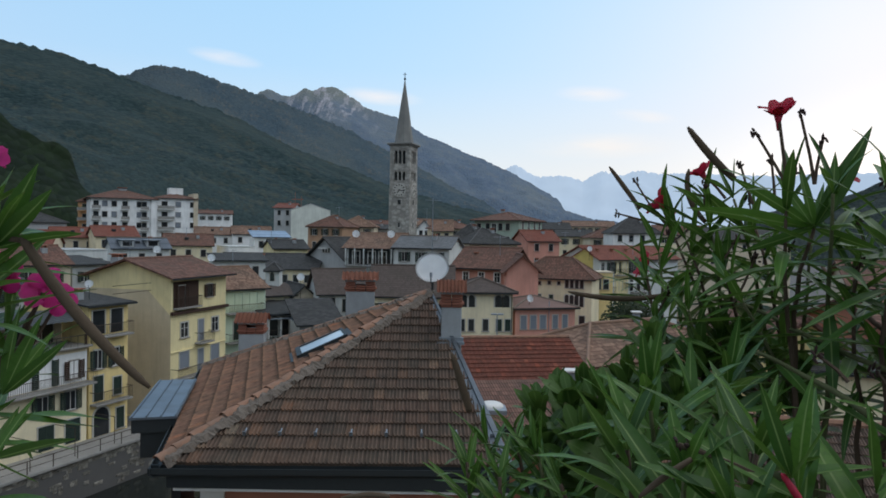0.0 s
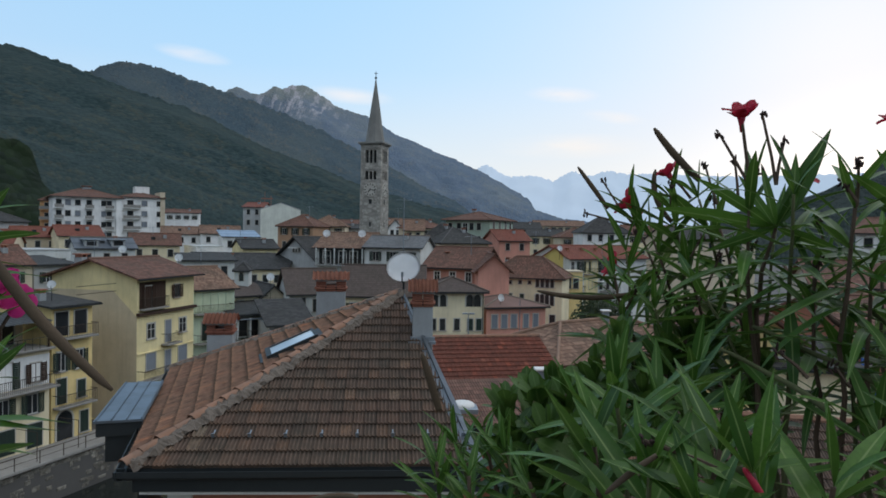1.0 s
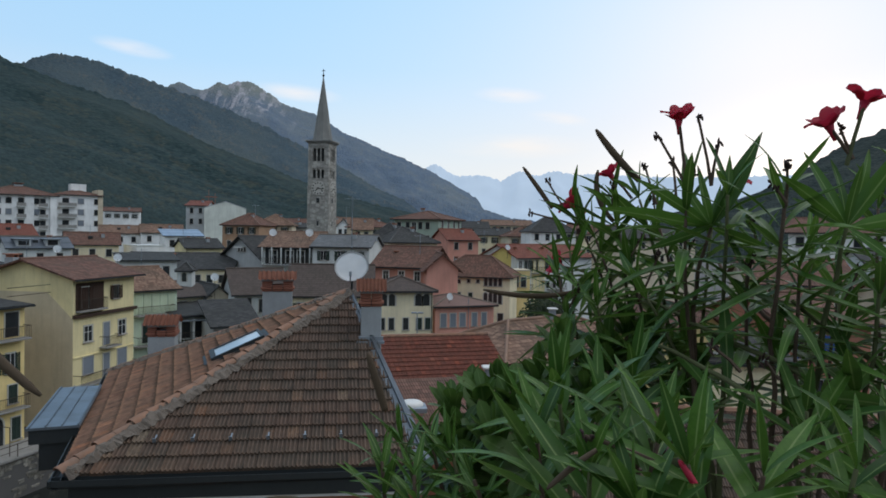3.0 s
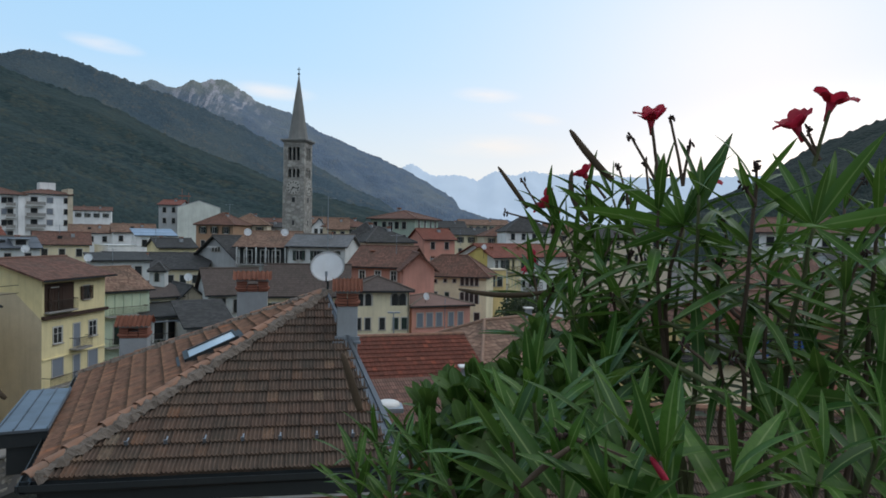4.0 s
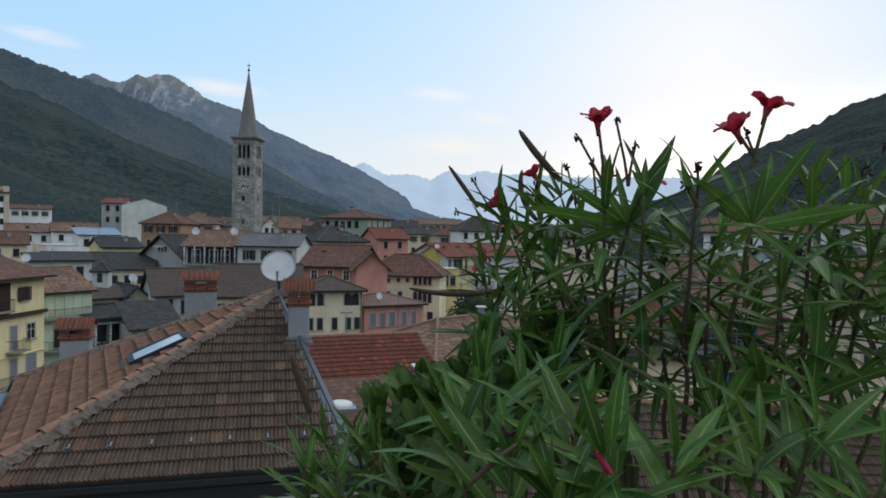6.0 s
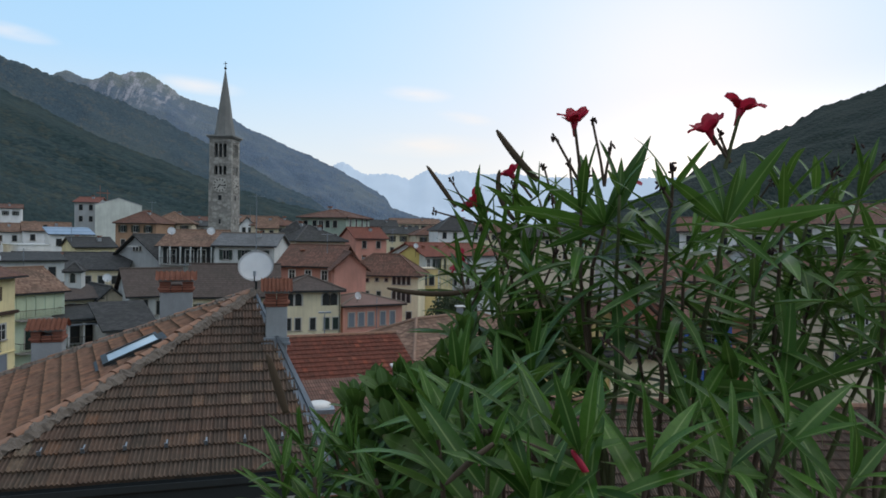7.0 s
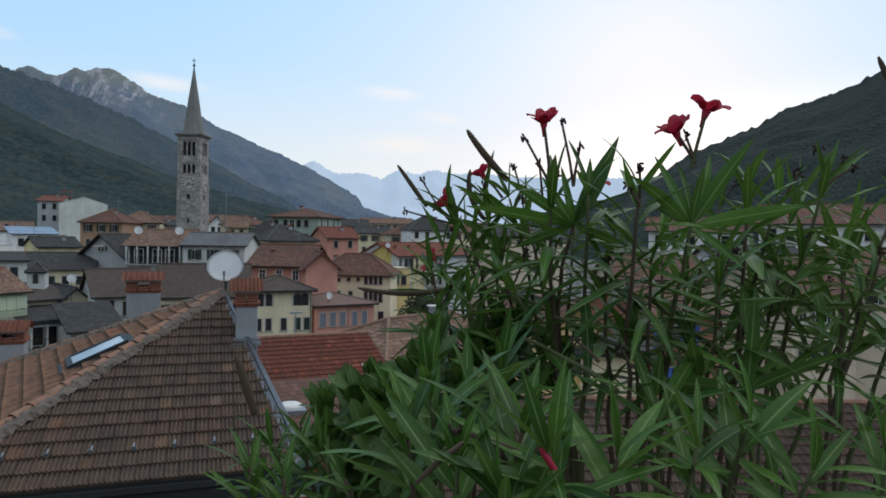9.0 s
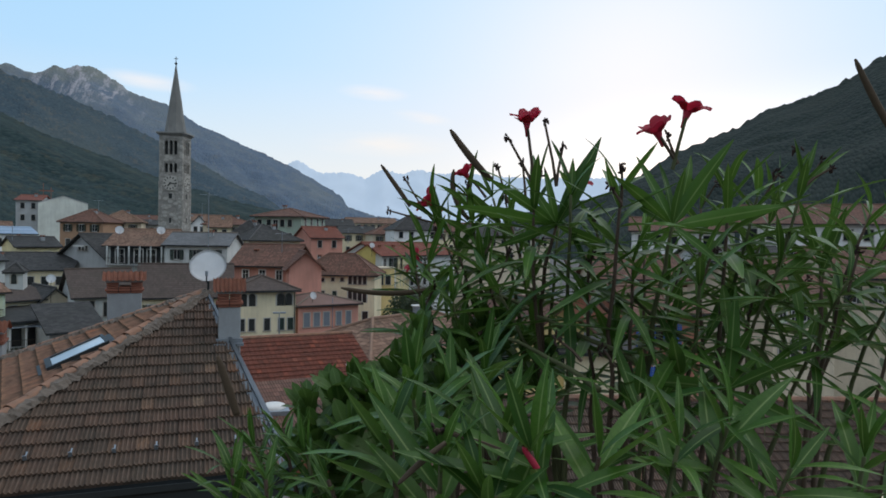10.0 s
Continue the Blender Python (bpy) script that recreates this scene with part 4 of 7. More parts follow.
    part("roof_rail", boxes((-5.2, -0.3, 2.0, 2.05, e - 0.6, e - 0.55), (-5.2, -0.3, 2.0, 2.05, e - 1.3, e - 1.25)), IRON, h.root)


def build_left_middle():
    h = House("pale green house with a red-brown roof", (-25.18, 77.89), (-21.52, 81.89), 9, 11.44, 2.2, "pale_green", "orange")
    for k in range(5):
        part("blind", boxes((0.25 + k * 1.0, 1.12 + k * 1.0, -0.07, -0.004, h.eave - 2.65, h.eave - 0.35), bevel=0.02), BLIND, h.root, "pale green hanging blind")
    h.balcony("F", 0.1, 4.7, h.eave - 2.8, 1.0)
    h.row("F", 0.6, 4.6, 2, h.eave - 6.0, 0.9, 2.2, "closed")
    h.balcony("F", 0.1, 4.7, h.eave - 6.2, 1.0)
    h = House("cream house with a dark eave and tiled roof", (-22.70, 85.86), (-18.32, 89.85), 8, 9.91, 1.3, "cream", "dark", "mono")
    h.window("F", 0.9, h.eave - 2.3, 0.9, 1.8, "brown")
    h = House("terrace house with a grey awning and flowering balcony", (-20.95, 79.83), (-17.01, 81.83), 6, 8.40, 0.7, "light_grey", "slate", "mono", over=0.9)
    h.row("F", 0.3, 4.2, 3, h.eave - 2.6, 1.0, 2.1, "hole")
    h.balcony("F", 0.0, 4.4, h.eave - 2.8, 1.2)
    h.row("F", 0.3, 4.2, 3, h.eave - 5.8, 1.0, 2.1, "white")
    for u in (0.05, 1.5, 2.9, 4.2):
        part("column", boxes((u, u + 0.2, -1.15, -0.95, h.eave - 5.9, h.eave - 0.35)), PLASTER["white"], h.root)
    part("awning", boxes((-0.2, 4.6, -1.7, -0.2, h.eave - 0.5, h.eave - 0.42)), METAL_GREY, h.root, "grey sheet awning")
    h.balcony("F", 0.0, 4.4, h.eave - 5.95, 1.2)
    rng = random.Random(6)
    for k in range(9):
        bush((h.root.matrix_world @ Vector((0.3 + k * 0.48, -1.05, h.eave - 2.75))).to_tuple(), 0.22, 40, rng)
    h = House("small slate-roofed house with a cream gable", (-20.13, 87.86), (-16.44, 89.86), 8, 9.18, 1.9, "beige", "slate", "cross")
    h.window("F", 1.9, h.eave - 1.6, 0.8, 1.5, "hole")
    h = House("slate lean-to roof on a low house", (-15.85, 74.82), (-11.43, 76.82), 6, 7.86, 2.0, "grey", "slate", "mono")
    h = House("grey house with a wide dark roof", (-15.34, 83.87), (-9.22, 85.87), 10, 10.56, 2.7, "light_grey", "dark")
    h.window("F", 1.4, h.eave - 2.3, 1.2, 1.8, "hole"), h.window("F", 3.3, h.eave - 2.3, 0.8, 1.6, "hole")
    h = House("cream house with a wide dark roof behind a chimney", (-8.57, 79.87), (1.16, 79.88), 10, 10.87, 3.2, "cream", "dark")
    h.row("F", 0.4, 9.2, 4, h.eave - 2.4, 0.9, 1.5, "shutters")
    h = House("small bell-cote turret of pale stone", (-24.16, 91.89), (-22.31, 91.89), 1.9, 12.98, 0.9, "light_grey", "slate", "hip", over=0.25)
    h.window("F", 0.9, h.eave - 1.5, 0.6, 1.2, "arch")
    h = House("long house with a slate roof and cream wall", (-38.08, 111.90), (-20.99, 111.91), 12, 12.13, 2.2, "cream", "slate")
    h.row("F", 9, 16.5, 4, h.eave - 2.2, 0.9, 1.2, "hole")
    h.chimney(7, 4, h.eave + 1.2, 0.7, 0.8)
    h = House("tall house with a slate gable roof", (-23.61, 117.91), (-15.83, 109.92), 12, 13.95, 3.4, "grey", "slate", "cross", over=0.8)
    part("gable_trim", boxes((h.w / 2 - 1.3, h.w / 2 + 1.3, -0.85, -0.81, h.eave + 1.6, h.eave + 1.8)), WHITE_PAINT, h.root)
    h.row("F", h.w / 2 - 1.2, h.w / 2 + 1.2, 3, h.eave + 1.0, 0.6, 0.7, "hole")
    h = House("grey house with loggia balconies and a tiled roof", (-15.12, 105.98), (-7.51, 103.99), 10, 16.05, 2.1, "light_grey", "orange", over=0.7)
    e = h.eave
    # dark sheet behind the posts stands for the loggia's shade
    part("loggia", boxes((0.3, h.w - 0.2, -0.03, 0.3, e - 2.7, e - 0.25)), METAL_DARK, h.root, "loggia behind the balcony as a dark panel for shade")
    for k in range(6):
        u = 0.1 + k * (h.w - 0.35) / 5
        part("loggia_post", boxes((u, u + 0.18, -1.05, -0.9, e - 2.8, e - 0.2)), PLASTER["light_grey"], h.root)
    for u in (1.6, 4.2, 6.0):
        h.window("F", u, e - 2.6, 1.2, 2.0, "white").matrix_local = Matrix.Translation((u, -0.06, e - 2.6))
    h.balcony("F", 0.0, h.w, e - 2.8, 1.1)
    h.row("F", 0.3, h.w, 3, e - 5.2, 1.0, 1.4, "hole")
    dish("white satellite dish on a tiled roof", (-13.990, 108.026, 17.75), 0.6, 170, 15, 2.0)
    dish("white satellite dish on a tiled roof", (-8.219, 106.028, 17.8), 0.6, 175, 15, 2.0)


def build_left_far():
    # white apartment block in two steps
    h = House("white apartment block with stacked balconies", (-98.62, 188.22), (-84.18, 197.24), 16, 27.47, 2.6, "white", "brown", "hip", over=0.9, category="apartment block")
    e = h.eave
    for f in range(4):
        z = e - 2.5 - f * 3.0
        for u in (3.6, 6.0, 12.5):
            h.window("F", u, z, 1.3, 1.5, "roller" if (f + int(u)) % 2 else "hole")
        for u in (1.4, 8.8, 13.9):
            h.window("F", u, z - 0.6, 1.3, 2.1, "hole")
            h.balcony("F", u - 1.1, u + 1.1, z - 0.8, 1.3, PLASTER["light_grey"], slats=False)
    part("stair_tower", boxes((9.6, 11.8, -0.3, -0.01, 0, e - 0.1)), PLASTER["white"], h.root)
    part("corner_tower", boxes((15.6, h.w + 0.1, -0.6, -0.01, 0, e - 0.1)), PLASTER["white"], h.root)
    h.chimney(9, 8, e + 2.2, 2.2, 0.8)
    h = House("white apartment block with a flat roof terrace", (-85.02, 199.23), (-75.21, 205.24), 14, 27.99, 1.5, "white", "brown", "hip", over=0.6, category="apartment block")
    e = h.eave
    for f in range(4):
        z = e - 2.5 - f * 3.1
        for u in (6.2, 10.4):
            h.window("F", u, z, 1.5, 1.5, "roller" if u < 7 else "hole")
        h.window("F", 2.4, z - 0.6, 1.6, 2.1, "hole")
        h.balcony("F", 0.4, 5.0, z - 0.8, 1.3, PLASTER["light_grey"], slats=False)
    part("roof_house", boxes((4.5, 8.5, 5, 9, e + 0.8, e + 3.4)), PLASTER["white"], h.root)
    part("grey_stair_wall", boxes((h.w - 0.9, h.w + 0.4, -0.2, 8, 0, e + 1.7)), PLASTER["beige"], h.root)
    h = House("orange house with balconies below the woods", (-108.58, 200.21), (-104.22, 200.21), 10, 26.68, 1.4, "orange", "brown", "hip", category="house")
    for f in range(3):
        h.window("F", 2.0, h.eave - 2.6 - f * 3, 1.4, 1.8, "hole")
        h.balcony("F", 0.3, 4.0, h.eave - 2.8 - f * 3, 1.2, PLASTER["orange"], slats=False)
    h = House("low house with a dark blue-grey roof", (-94.31, 150.04), (-88.35, 158.06), 12, 19.78, 2.4, "grey", "slate", "hip")
    for (a, b, eave, dep, rise, wall, roof, kind, lab) in (
            ((-80.94, 140.00), (-74.47, 145.00), 16.48, 9, 2.0, "beige", "red", "gable", "house with a bright red tiled roof"),
            ((-71.11, 138.00), (-64.69, 143.01), 16.87, 9, 2.0, "cream", "red", "gable", "cream house with a red tiled roof"),
            ((-53.86, 95.95), (-50.31, 100.95), 14.73, 9, 0.3, "light_grey", "grey", "flat", "grey building with a flat roof"),
            ((-53.88, 109.96), (-46.68, 114.97), 15.11, 8, 1.6, "light_grey", "sheet", "gable", "house with a grey sheet roof and dormers"),
            ((-51.80, 124.97), (-43.81, 127.98), 15.49, 9, 2.0, "cream", "brown", "gable", "cream house with a brown roof"),
            ((-62.65, 170.02), (-54.03, 173.02), 17.42, 9, 1.8, "white", "orange", "gable", "long white house with an orange tiled roof"),
            ((-51.85, 166.03), (-43.15, 169.03), 17.72, 9, 1.8, "white", "orange", "gable", "white house with an orange tiled roof and dormer"),
            ((-40.69, 127.97), (-36.70, 130.97), 14.98, 7, 0.3, "white", "light_grey", "flat", "white annex with a flat roof"),
            ((-39.26, 140.01), (-32.66, 143.01), 17.13, 6, 1.2, "white", "blue", "mono", "white house with a blue metal roof"),
            ((-30.60, 121.97), (-25.06, 124.97), 15.25, 8, 1.4, "pale_yellow", "slate", "gable", "pale yellow house with a slate roof"),
            ((-83.91, 230.17), (-73.28, 233.17), 24.37, 9, 1.2, "white", "brown", "gable", "white house with a brown roof below the woods"),
            ((-34.19, 99.94), (-27.10, 102.94), 13.76, 7, 0.8, "light_grey", "slate", "mono", "grey house with a slate lean-to roof"),
            ((-46.18, 83.93), (-43.56, 88.93), 13.60, 7, 0.8, "grey", "slate", "mono", "grey house with a sheet roof"),
            ((-48.67, 75.93), (-44.74, 80.93), 13.92, 9, 2.0, "beige", "brown", "gable", "house with a brown tiled roof"),
            ((-59.44, 83.94), (-56.26, 88.94), 14.10, 9, 2.0, "cream", "brown", "gable", "cream house with a brown tiled roof"),
            ((-87.98, 119.97), (-72.78, 124.98), 15.40, 10, 2.4, "beige", "red", "gable", "long beige house with a red tiled roof"),
            ((-44.35, 61.90), (-41.47, 66.90), 12.52, 9, 1.6, "grey", "slate", "gable", "grey house with a slate roof")):
        h = House(lab, a, b, dep, eave, rise, wall, roof, kind, over=0.4)
        n = max(2, int(h.w / 2.4))
        h.row("F", 0.3, h.w - 0.3, n, h.eave - 2.1, 0.9, 1.3, "hole" if n % 2 else "shutters")
        if "dormers" in lab:
            for u in (1.2, 5.2):
                dm = part("dormer", boxes((u, u + 2.0, 0.3, 3.4, h.eave, h.eave + 1.35)), PLASTER["grey"], h.root)
                part("dormer_window", boxes((u + 0.3, u + 1.7, 0.26, 0.297, h.eave + 0.45, h.eave + 1.25)), GLASS, dm)
                part("dormer_roof", boxes((u - 0.3, u + 2.3, -0.1, 3.6, h.eave + 1.354, h.eave + 1.5), bevel=0.03), METAL_GREY, dm)
        if kind == "gable":
            h.chimney(h.w * 0.7, dep * 0.3, h.eave + rise * 0.6, 0.6, 0.7)
            h.chimney(h.w * 0.25, dep * 0.6, h.eave + rise * 0.7, 0.45, 0.6, BRICK_RED if n % 2 else None)
            part("roof_window", boxes((h.w * 0.42, h.w * 0.42 + 0.7, dep * 0.2, dep * 0.2 + 0.9, h.eave, h.eave + rise * 0.4 + rise * 0.2 + 0.3)), METAL_DARK, h.root) if n % 3 == 0 else None
    for p, r in (((-42.432, 99.960, 14.974), 0.55), ((-32.987, 95.940, 14.007), 0.55), ((-18.116, 85.902, 12.148), 0.5), ((-30.401, 57.916, 13.139), 0.35)):
        dish("white satellite dish above the roofs", p, r, 165, 18, 2.5)


def bush(loc, r, n, rng, material=None):
    """A small clump of leaves."""
    vs, fs = [], []
    for k in range(n):
        c = Vector((rng.gauss(0, 1), rng.gauss(0, 1), rng.gauss(0, 0.8)))
        c = c.normalized() * r * rng.uniform(0.4, 1.0)
        a = Vector((rng.uniform(-1, 1), rng.uniform(-1, 1), rng.uniform(-1, 1))).normalized() * r * 0.35
        b = a.orthogonal().normalized() * r * 0.18
        i = len(vs)
        vs += [tuple(c - a), tuple(c + b), tuple(c + a), tuple(c - b)]
        fs.append((i, i + 1, i + 2, i + 3))
    me = bpy.data.meshes.new("pot_plant")
    me.from_pydata(vs, [], fs)
    me.uv_layers.new(name="UVMap")
    me.materials.append(material or TREE_LEAF)
    ob = tagged(new("pot_plant", me), "leafy green pot plant on a balcony", "plant", "pot plants on the balcony")
    ob.location = loc
    return ob


def build_tower():
    """Square granite bell tower: lesenes, two storeys of triple arches, clocks, cornice and a tall pyramid spire."""
    root = tagged(new("bell_tower"), "tall granite bell tower with clocks and a pointed stone spire", "bell tower")
    root.matrix_world = Matrix.Translation((-6.64, 130.03, 0)) @ Matrix.Rotation(radians(-18), 4, "Z")
    w, top = 4.18, 35.6
    part("shaft", boxes((-w, 0, 0, w, 0, top - 8.4), bevel=0.05), TOWER_STONE, root)
    # belfry storeys: piers and arches round a dark block painting the hollow's shade
    part("core", boxes((-w + 0.7, -0.7, 0.7, w - 0.7, top - 8.4, top - 0.2)), METAL_DARK, root)
    for z0, z1 in ((top - 8.39, top - 6.9), (top - 5.0, top - 3.7), (top - 0.9, top)):
        part("band", boxes((-w, 0, 0, w, z0, z1), bevel=0.03), TOWER_STONE, root)
    for x in (-w, -0.94):
        for y in (0, w - 0.94):
            part("corner_pier", boxes((x, x + 0.94, y, y + 0.94, top - 6.899, top - 5.001), bevel=0.02), TOWER_STONE, root)
            part("corner_pier", boxes((x, x + 0.94, y, y + 0.94, top - 3.699, top - 0.901), bevel=0.02), TOWER_STONE, root)
    for z0, hgt in ((top - 6.9, 1.9), (top - 3.7, 2.8)):
        for f in range(4):
            m = Matrix.Translation((-w / 2, w / 2, 0)) @ Matrix.Rotation(f * math.pi / 2, 4, "Z")
            for x in (-0.41, 0.41):
                c = part("colonnette", boxes((x - 0.11, x + 0.11, -w / 2 + 0.1, -w / 2 + 0.5, z0 + 0.002, z0 + hgt - 0.52)), TOWER_STONE, root)
                c.matrix_local = m
            bm = bmesh.new()
            n = 6
            for cx in (-0.82, 0.0, 0.82):
                r = 0.31
                arc = [(cx + r * math.cos(math.pi * k / n), z0 + hgt - 0.55 + r * math.sin(math.pi * k / n)) for k in range(n + 1)]
                ztop = z0 + hgt - 0.002
                for (xa, za), (xb, zb) in zip(arc, arc[1:]):
                    q = [bm.verts.new((x, y, z)) for y in (-w / 2 + 0.06, -w / 2 + 0.55) for x, z in ((xa, za), (xb, zb), (xb, ztop), (xa, ztop))]
                    for i in ((0, 3, 2, 1), (4, 5, 6, 7), (0, 1, 5, 4)):
                        bm.faces.new([q[j] for j in i])
                for sx in (cx - 0.41, cx + 0.31):
                    box(bm, sx, sx + 0.10, -w / 2 + 0.06, -w / 2 + 0.55, z0 + hgt - 0.56, ztop)
            a = part("arches", bm, TOWER_STONE, root)
            a.matrix_local = m
    # lesenes on the lower shaft, slit windows, clock faces
    for f in range(4):
        m = Matrix.Translation((-w / 2, w / 2, 0)) @ Matrix.Rotation(f * math.pi / 2, 4, "Z")
        for x in (-w / 2, w / 2 - 0.6):
            part("lesene", boxes((x, x + 0.6, -w / 2 - 0.08, -w / 2 - 0.002, 10, top - 8.5)), TOWER_STONE, root).matrix_local = m
        for zc, ww, hh in ((24.0, 0.6, 0.9), (19.6, 0.35, 0.9), (16.8, 0.35, 0.9)):
            part("slit_window", boxes((-ww / 2, ww / 2, -w / 2 - 0.05, -w / 2 - 0.004, zc, zc + hh)), METAL_DARK, root).matrix_local = m
        bm = bmesh.new()
        lathe(bm, [(1.34, 0.0), (1.34, 0.10), (1.25, 0.12), (0.1, 0.12)], 40)
        cl = part("clock_face", bm, SURROUND, root, "pale stone clock face with dark numerals")
        cl.matrix_local = m @ Matrix.Translation((0, -w / 2 - 0.005, 26.75)) @ Matrix.Rotation(math.pi / 2, 4, "X")
        for k in range(12):
            mk = part("hour_mark", boxes((-0.09, 0.09, 0.86, 1.2, 0.121, 0.14)), METAL_DARK, cl)
            mk.matrix_local = Matrix.Rotation(k * math.pi / 6, 4, "Z")
        part("pointer", boxes((-0.07, 0.07, -0.2, 1.05, 0.145, 0.17)), METAL_DARK, cl).matrix_local = Matrix.Rotation(radians(-100), 4, "Z")
        part("pointer", boxes((-0.09, 0.09, -0.2, 0.7, 0.175, 0.2)), METAL_DARK, cl).matrix_local = Matrix.Rotation(radians(140), 4, "Z")
    part("cornice", boxes((-w - 0.45, 0.45, -0.45, w + 0.45, top + 0.002, top + 0.35), (-w - 0.2, 0.2, -0.2, w + 0.2, top - 0.25, top), bevel=0.04), SPIRE_STONE, root)
    # spire: eight-sided pyramid, slightly hollowed
    bm = bmesh.new()
    tip = 48.41
    z0 = top + 0.36
    prof = [(1.92, 0.0), (1.62, 0.14), (1.36, 0.28), (0.99, 0.5), (0.52, 0.75), (0.08, 1.0)]
    rings = [[bm.verts.new((-w / 2 + r * math.cos(math.pi / 8 + k * math.pi / 4), w / 2 + r * math.sin(math.pi / 8 + k * math.pi / 4), z0 + (tip - z0) * s)) for k in range(8)] for r, s in prof]
    for r0, r1 in zip(rings, rings[1:]):
        for k in range(8):
            bm.faces.new((r0[k], r0[(k + 1) % 8], r1[(k + 1) % 8], r1[k]))
    bm.faces.new(rings[-1])
    part("spire", bm, SPIRE_STONE, root)
    cx, cy = -w / 2, w / 2
    bm = bmesh.new()
    lathe(bm, [(0.05, 0), (0.22, 0.12), (0.26, 0.25), (0.22, 0.38), (0.05, 0.5)], 12, (cx, cy, tip))
    part("ball", bm, METAL_DARK, root)
    part("cross", boxes((cx - 0.05, cx + 0.05, cy - 0.05, cy + 0.05, tip + 0.5, tip + 1.5), (cx - 0.35, cx + 0.35, cy - 0.05, cy + 0.05, tip + 1.1, tip + 1.2)), METAL_DARK, root)


def build_centre():
    for (a, b, eave, dep, rise, wall, roof, kind, lab) in (
            ((-47.83, 190.18), (-42.57, 190.18), 25.19, 12, 1.4, "grey", "red", "gable", "grey building with a red roof"),
            ((-30.55, 152.06), (-22.47, 150.07), 19.79, 10, 2.4, "tan", "brown", "hip", "brownish orange house with a tiled hip roof"),
            ((-25.05, 160.07), (-16.46, 160.07), 20.00, 10, 2.4, "beige", "orange", "hip", "beige house with an orange tiled roof"),
            ((-20.61, 170.06), (-13.20, 170.06), 19.50, 9, 1.0, "grey", "slate", "gable", "grey house with a slate roof by the tower"),
            ((-7.22, 99.98), (0.90, 97.99), 16.19, 9, 1.6, "light_grey", "pale_slate", "gable", "light grey house with a pale slate roof"),
            ((-7.42, 190.08), (-3.60, 190.08), 20.08, 9, 2.2, "white", "slate", "cross", "small white gabled house"),
            ((-2.56, 165.06), (2.14, 165.06), 19.31, 9, 2.6, "cream", "orange", "gable", "cream house with an orange roof"),
            ((1.91, 170.07), (8.48, 176.08), 19.99, 9, 2.0, "beige", "brown", "hip", "beige house with a brown roof"),
            ((1.06, 118.01), (6.40, 116.01), 17.30, 8, 2.8, "light_grey", "slate", "hip", "light grey house with a slate hip roof"),
            ((4.49, 112.00), (12.83, 116.00), 16.92, 9, 2.4, "beige", "slate", "hip", "low house with a wide slate roof"),
            ((17.07, 135.01), (23.64, 137.01), 17.33, 8, 2.0, "rose", "red", "gable", "dusty red house with a red roof"),
            ((29.04, 170.04), (38.16, 170.04), 18.42, 9, 1.6, "cream", "slate", "gable", "cream house with a grey roof"),
            ((34.98, 160.04), (43.70, 160.04), 18.24, 9, 2.2, "beige", "brown", "hip", "beige house with a brown roof"),
            ((37.81, 150.06), (48.50, 150.06), 19.44, 9, 3.2, "white", "slate", "hip", "white house with a dark slate mansard roof"),
            ((32.37, 220.10), (41.60, 220.10), 20.86, 9, 2.0, "white", "slate", "gable", "white house with a slate roof"),
            ((46.96, 260.14), (66.59, 260.15), 22.60, 10, 2.0, "beige", "orange", "gable", "far beige house with an orange roof"),
            ((52.67, 165.05), (65.82, 165.06), 19.20, 9, 2.2, "cream", "brown", "gable", "cream house with a brown roof"),
            ((54.69, 140.03), (75.40, 146.03), 18.00, 10, 2.6, "beige", "slate", "gable", "beige house with a grey roof"),
            ((-15.62, 220.11), (-4.55, 220.11), 21.40, 9, 2.0, "cream", "orange", "gable", "cream house with an orange roof"),
            ((-31.76, 230.11), (-16.33, 230.11), 21.32, 9, 1.6, "white", "brown", "gable", "white house with a brown roof")):
        h = House(lab, a, b, dep, eave, rise, wall, roof, kind, over=0.45)
        n = max(2, int(h.w / 2.5))
        h.row("F", 0.3, h.w - 0.3, n, h.eave - 2.0, 0.9, 1.4, "shutters" if n % 2 else "hole")
        h.row("F", 0.3, h.w - 0.3, n, h.eave - 4.9, 0.9, 1.4, "hole")
        if kind != "flat":
            h.chimney(h.w * 0.65, dep * 0.35, h.eave + rise * 0.6, 0.6, 0.8)
    h = House("white windowless building with a low gabled roof", (-40.77, 180.16), (-30.6, 182.3), 16, 24.3, 1.7, "off_white", "grey", "cross", over=0.06)
    # red-brown aerial lattice on the roof
    part("red_aerial_lattice", boxes((1.0, 1.1, 4, 4.1, h.eave, h.eave + 5), (2.6, 2.7, 4, 4.1, h.eave, h.eave + 4), (0.2, 3.2, 4, 4.1, h.eave + 3, h.eave + 3.2)), BRICK_RED, h.root)
    h = House("grey-green apartment house with a brown hip roof", (7.04, 152.10), (16.32, 146.09), 12, 21.78, 1.7, "green", "brown", "hip", over=0.8, category="apartment block")
    for f in range(4):
        z = h.eave - 2.3 - f * 2.9
        for u in (1.2, 3.4, 6.6, 8.4):
            h.window("F", u, z, 1.0, 1.5, "hole")
        h.window("F", 5.0, z - 0.5, 1.2, 2.0, "white")
        h.balcony("F", 0.3, 4.4, z - 0.7, 1.0, PLASTER["green"], slats=False)
        for u in (2, 5, 8, 10.5):
            h.window("R", u, z, 0.9, 2.0, "white")
    h.chimney(4, 6, h.eave + 1.2, 0.8, 1.0)
    aerial("thin rooftop aerial on a tall mast", -1.116, 69.988, 16.677, 5.2)
    aerial("rooftop aerial above the orange house", -3.713, 150.051, 19.170, 5.0)
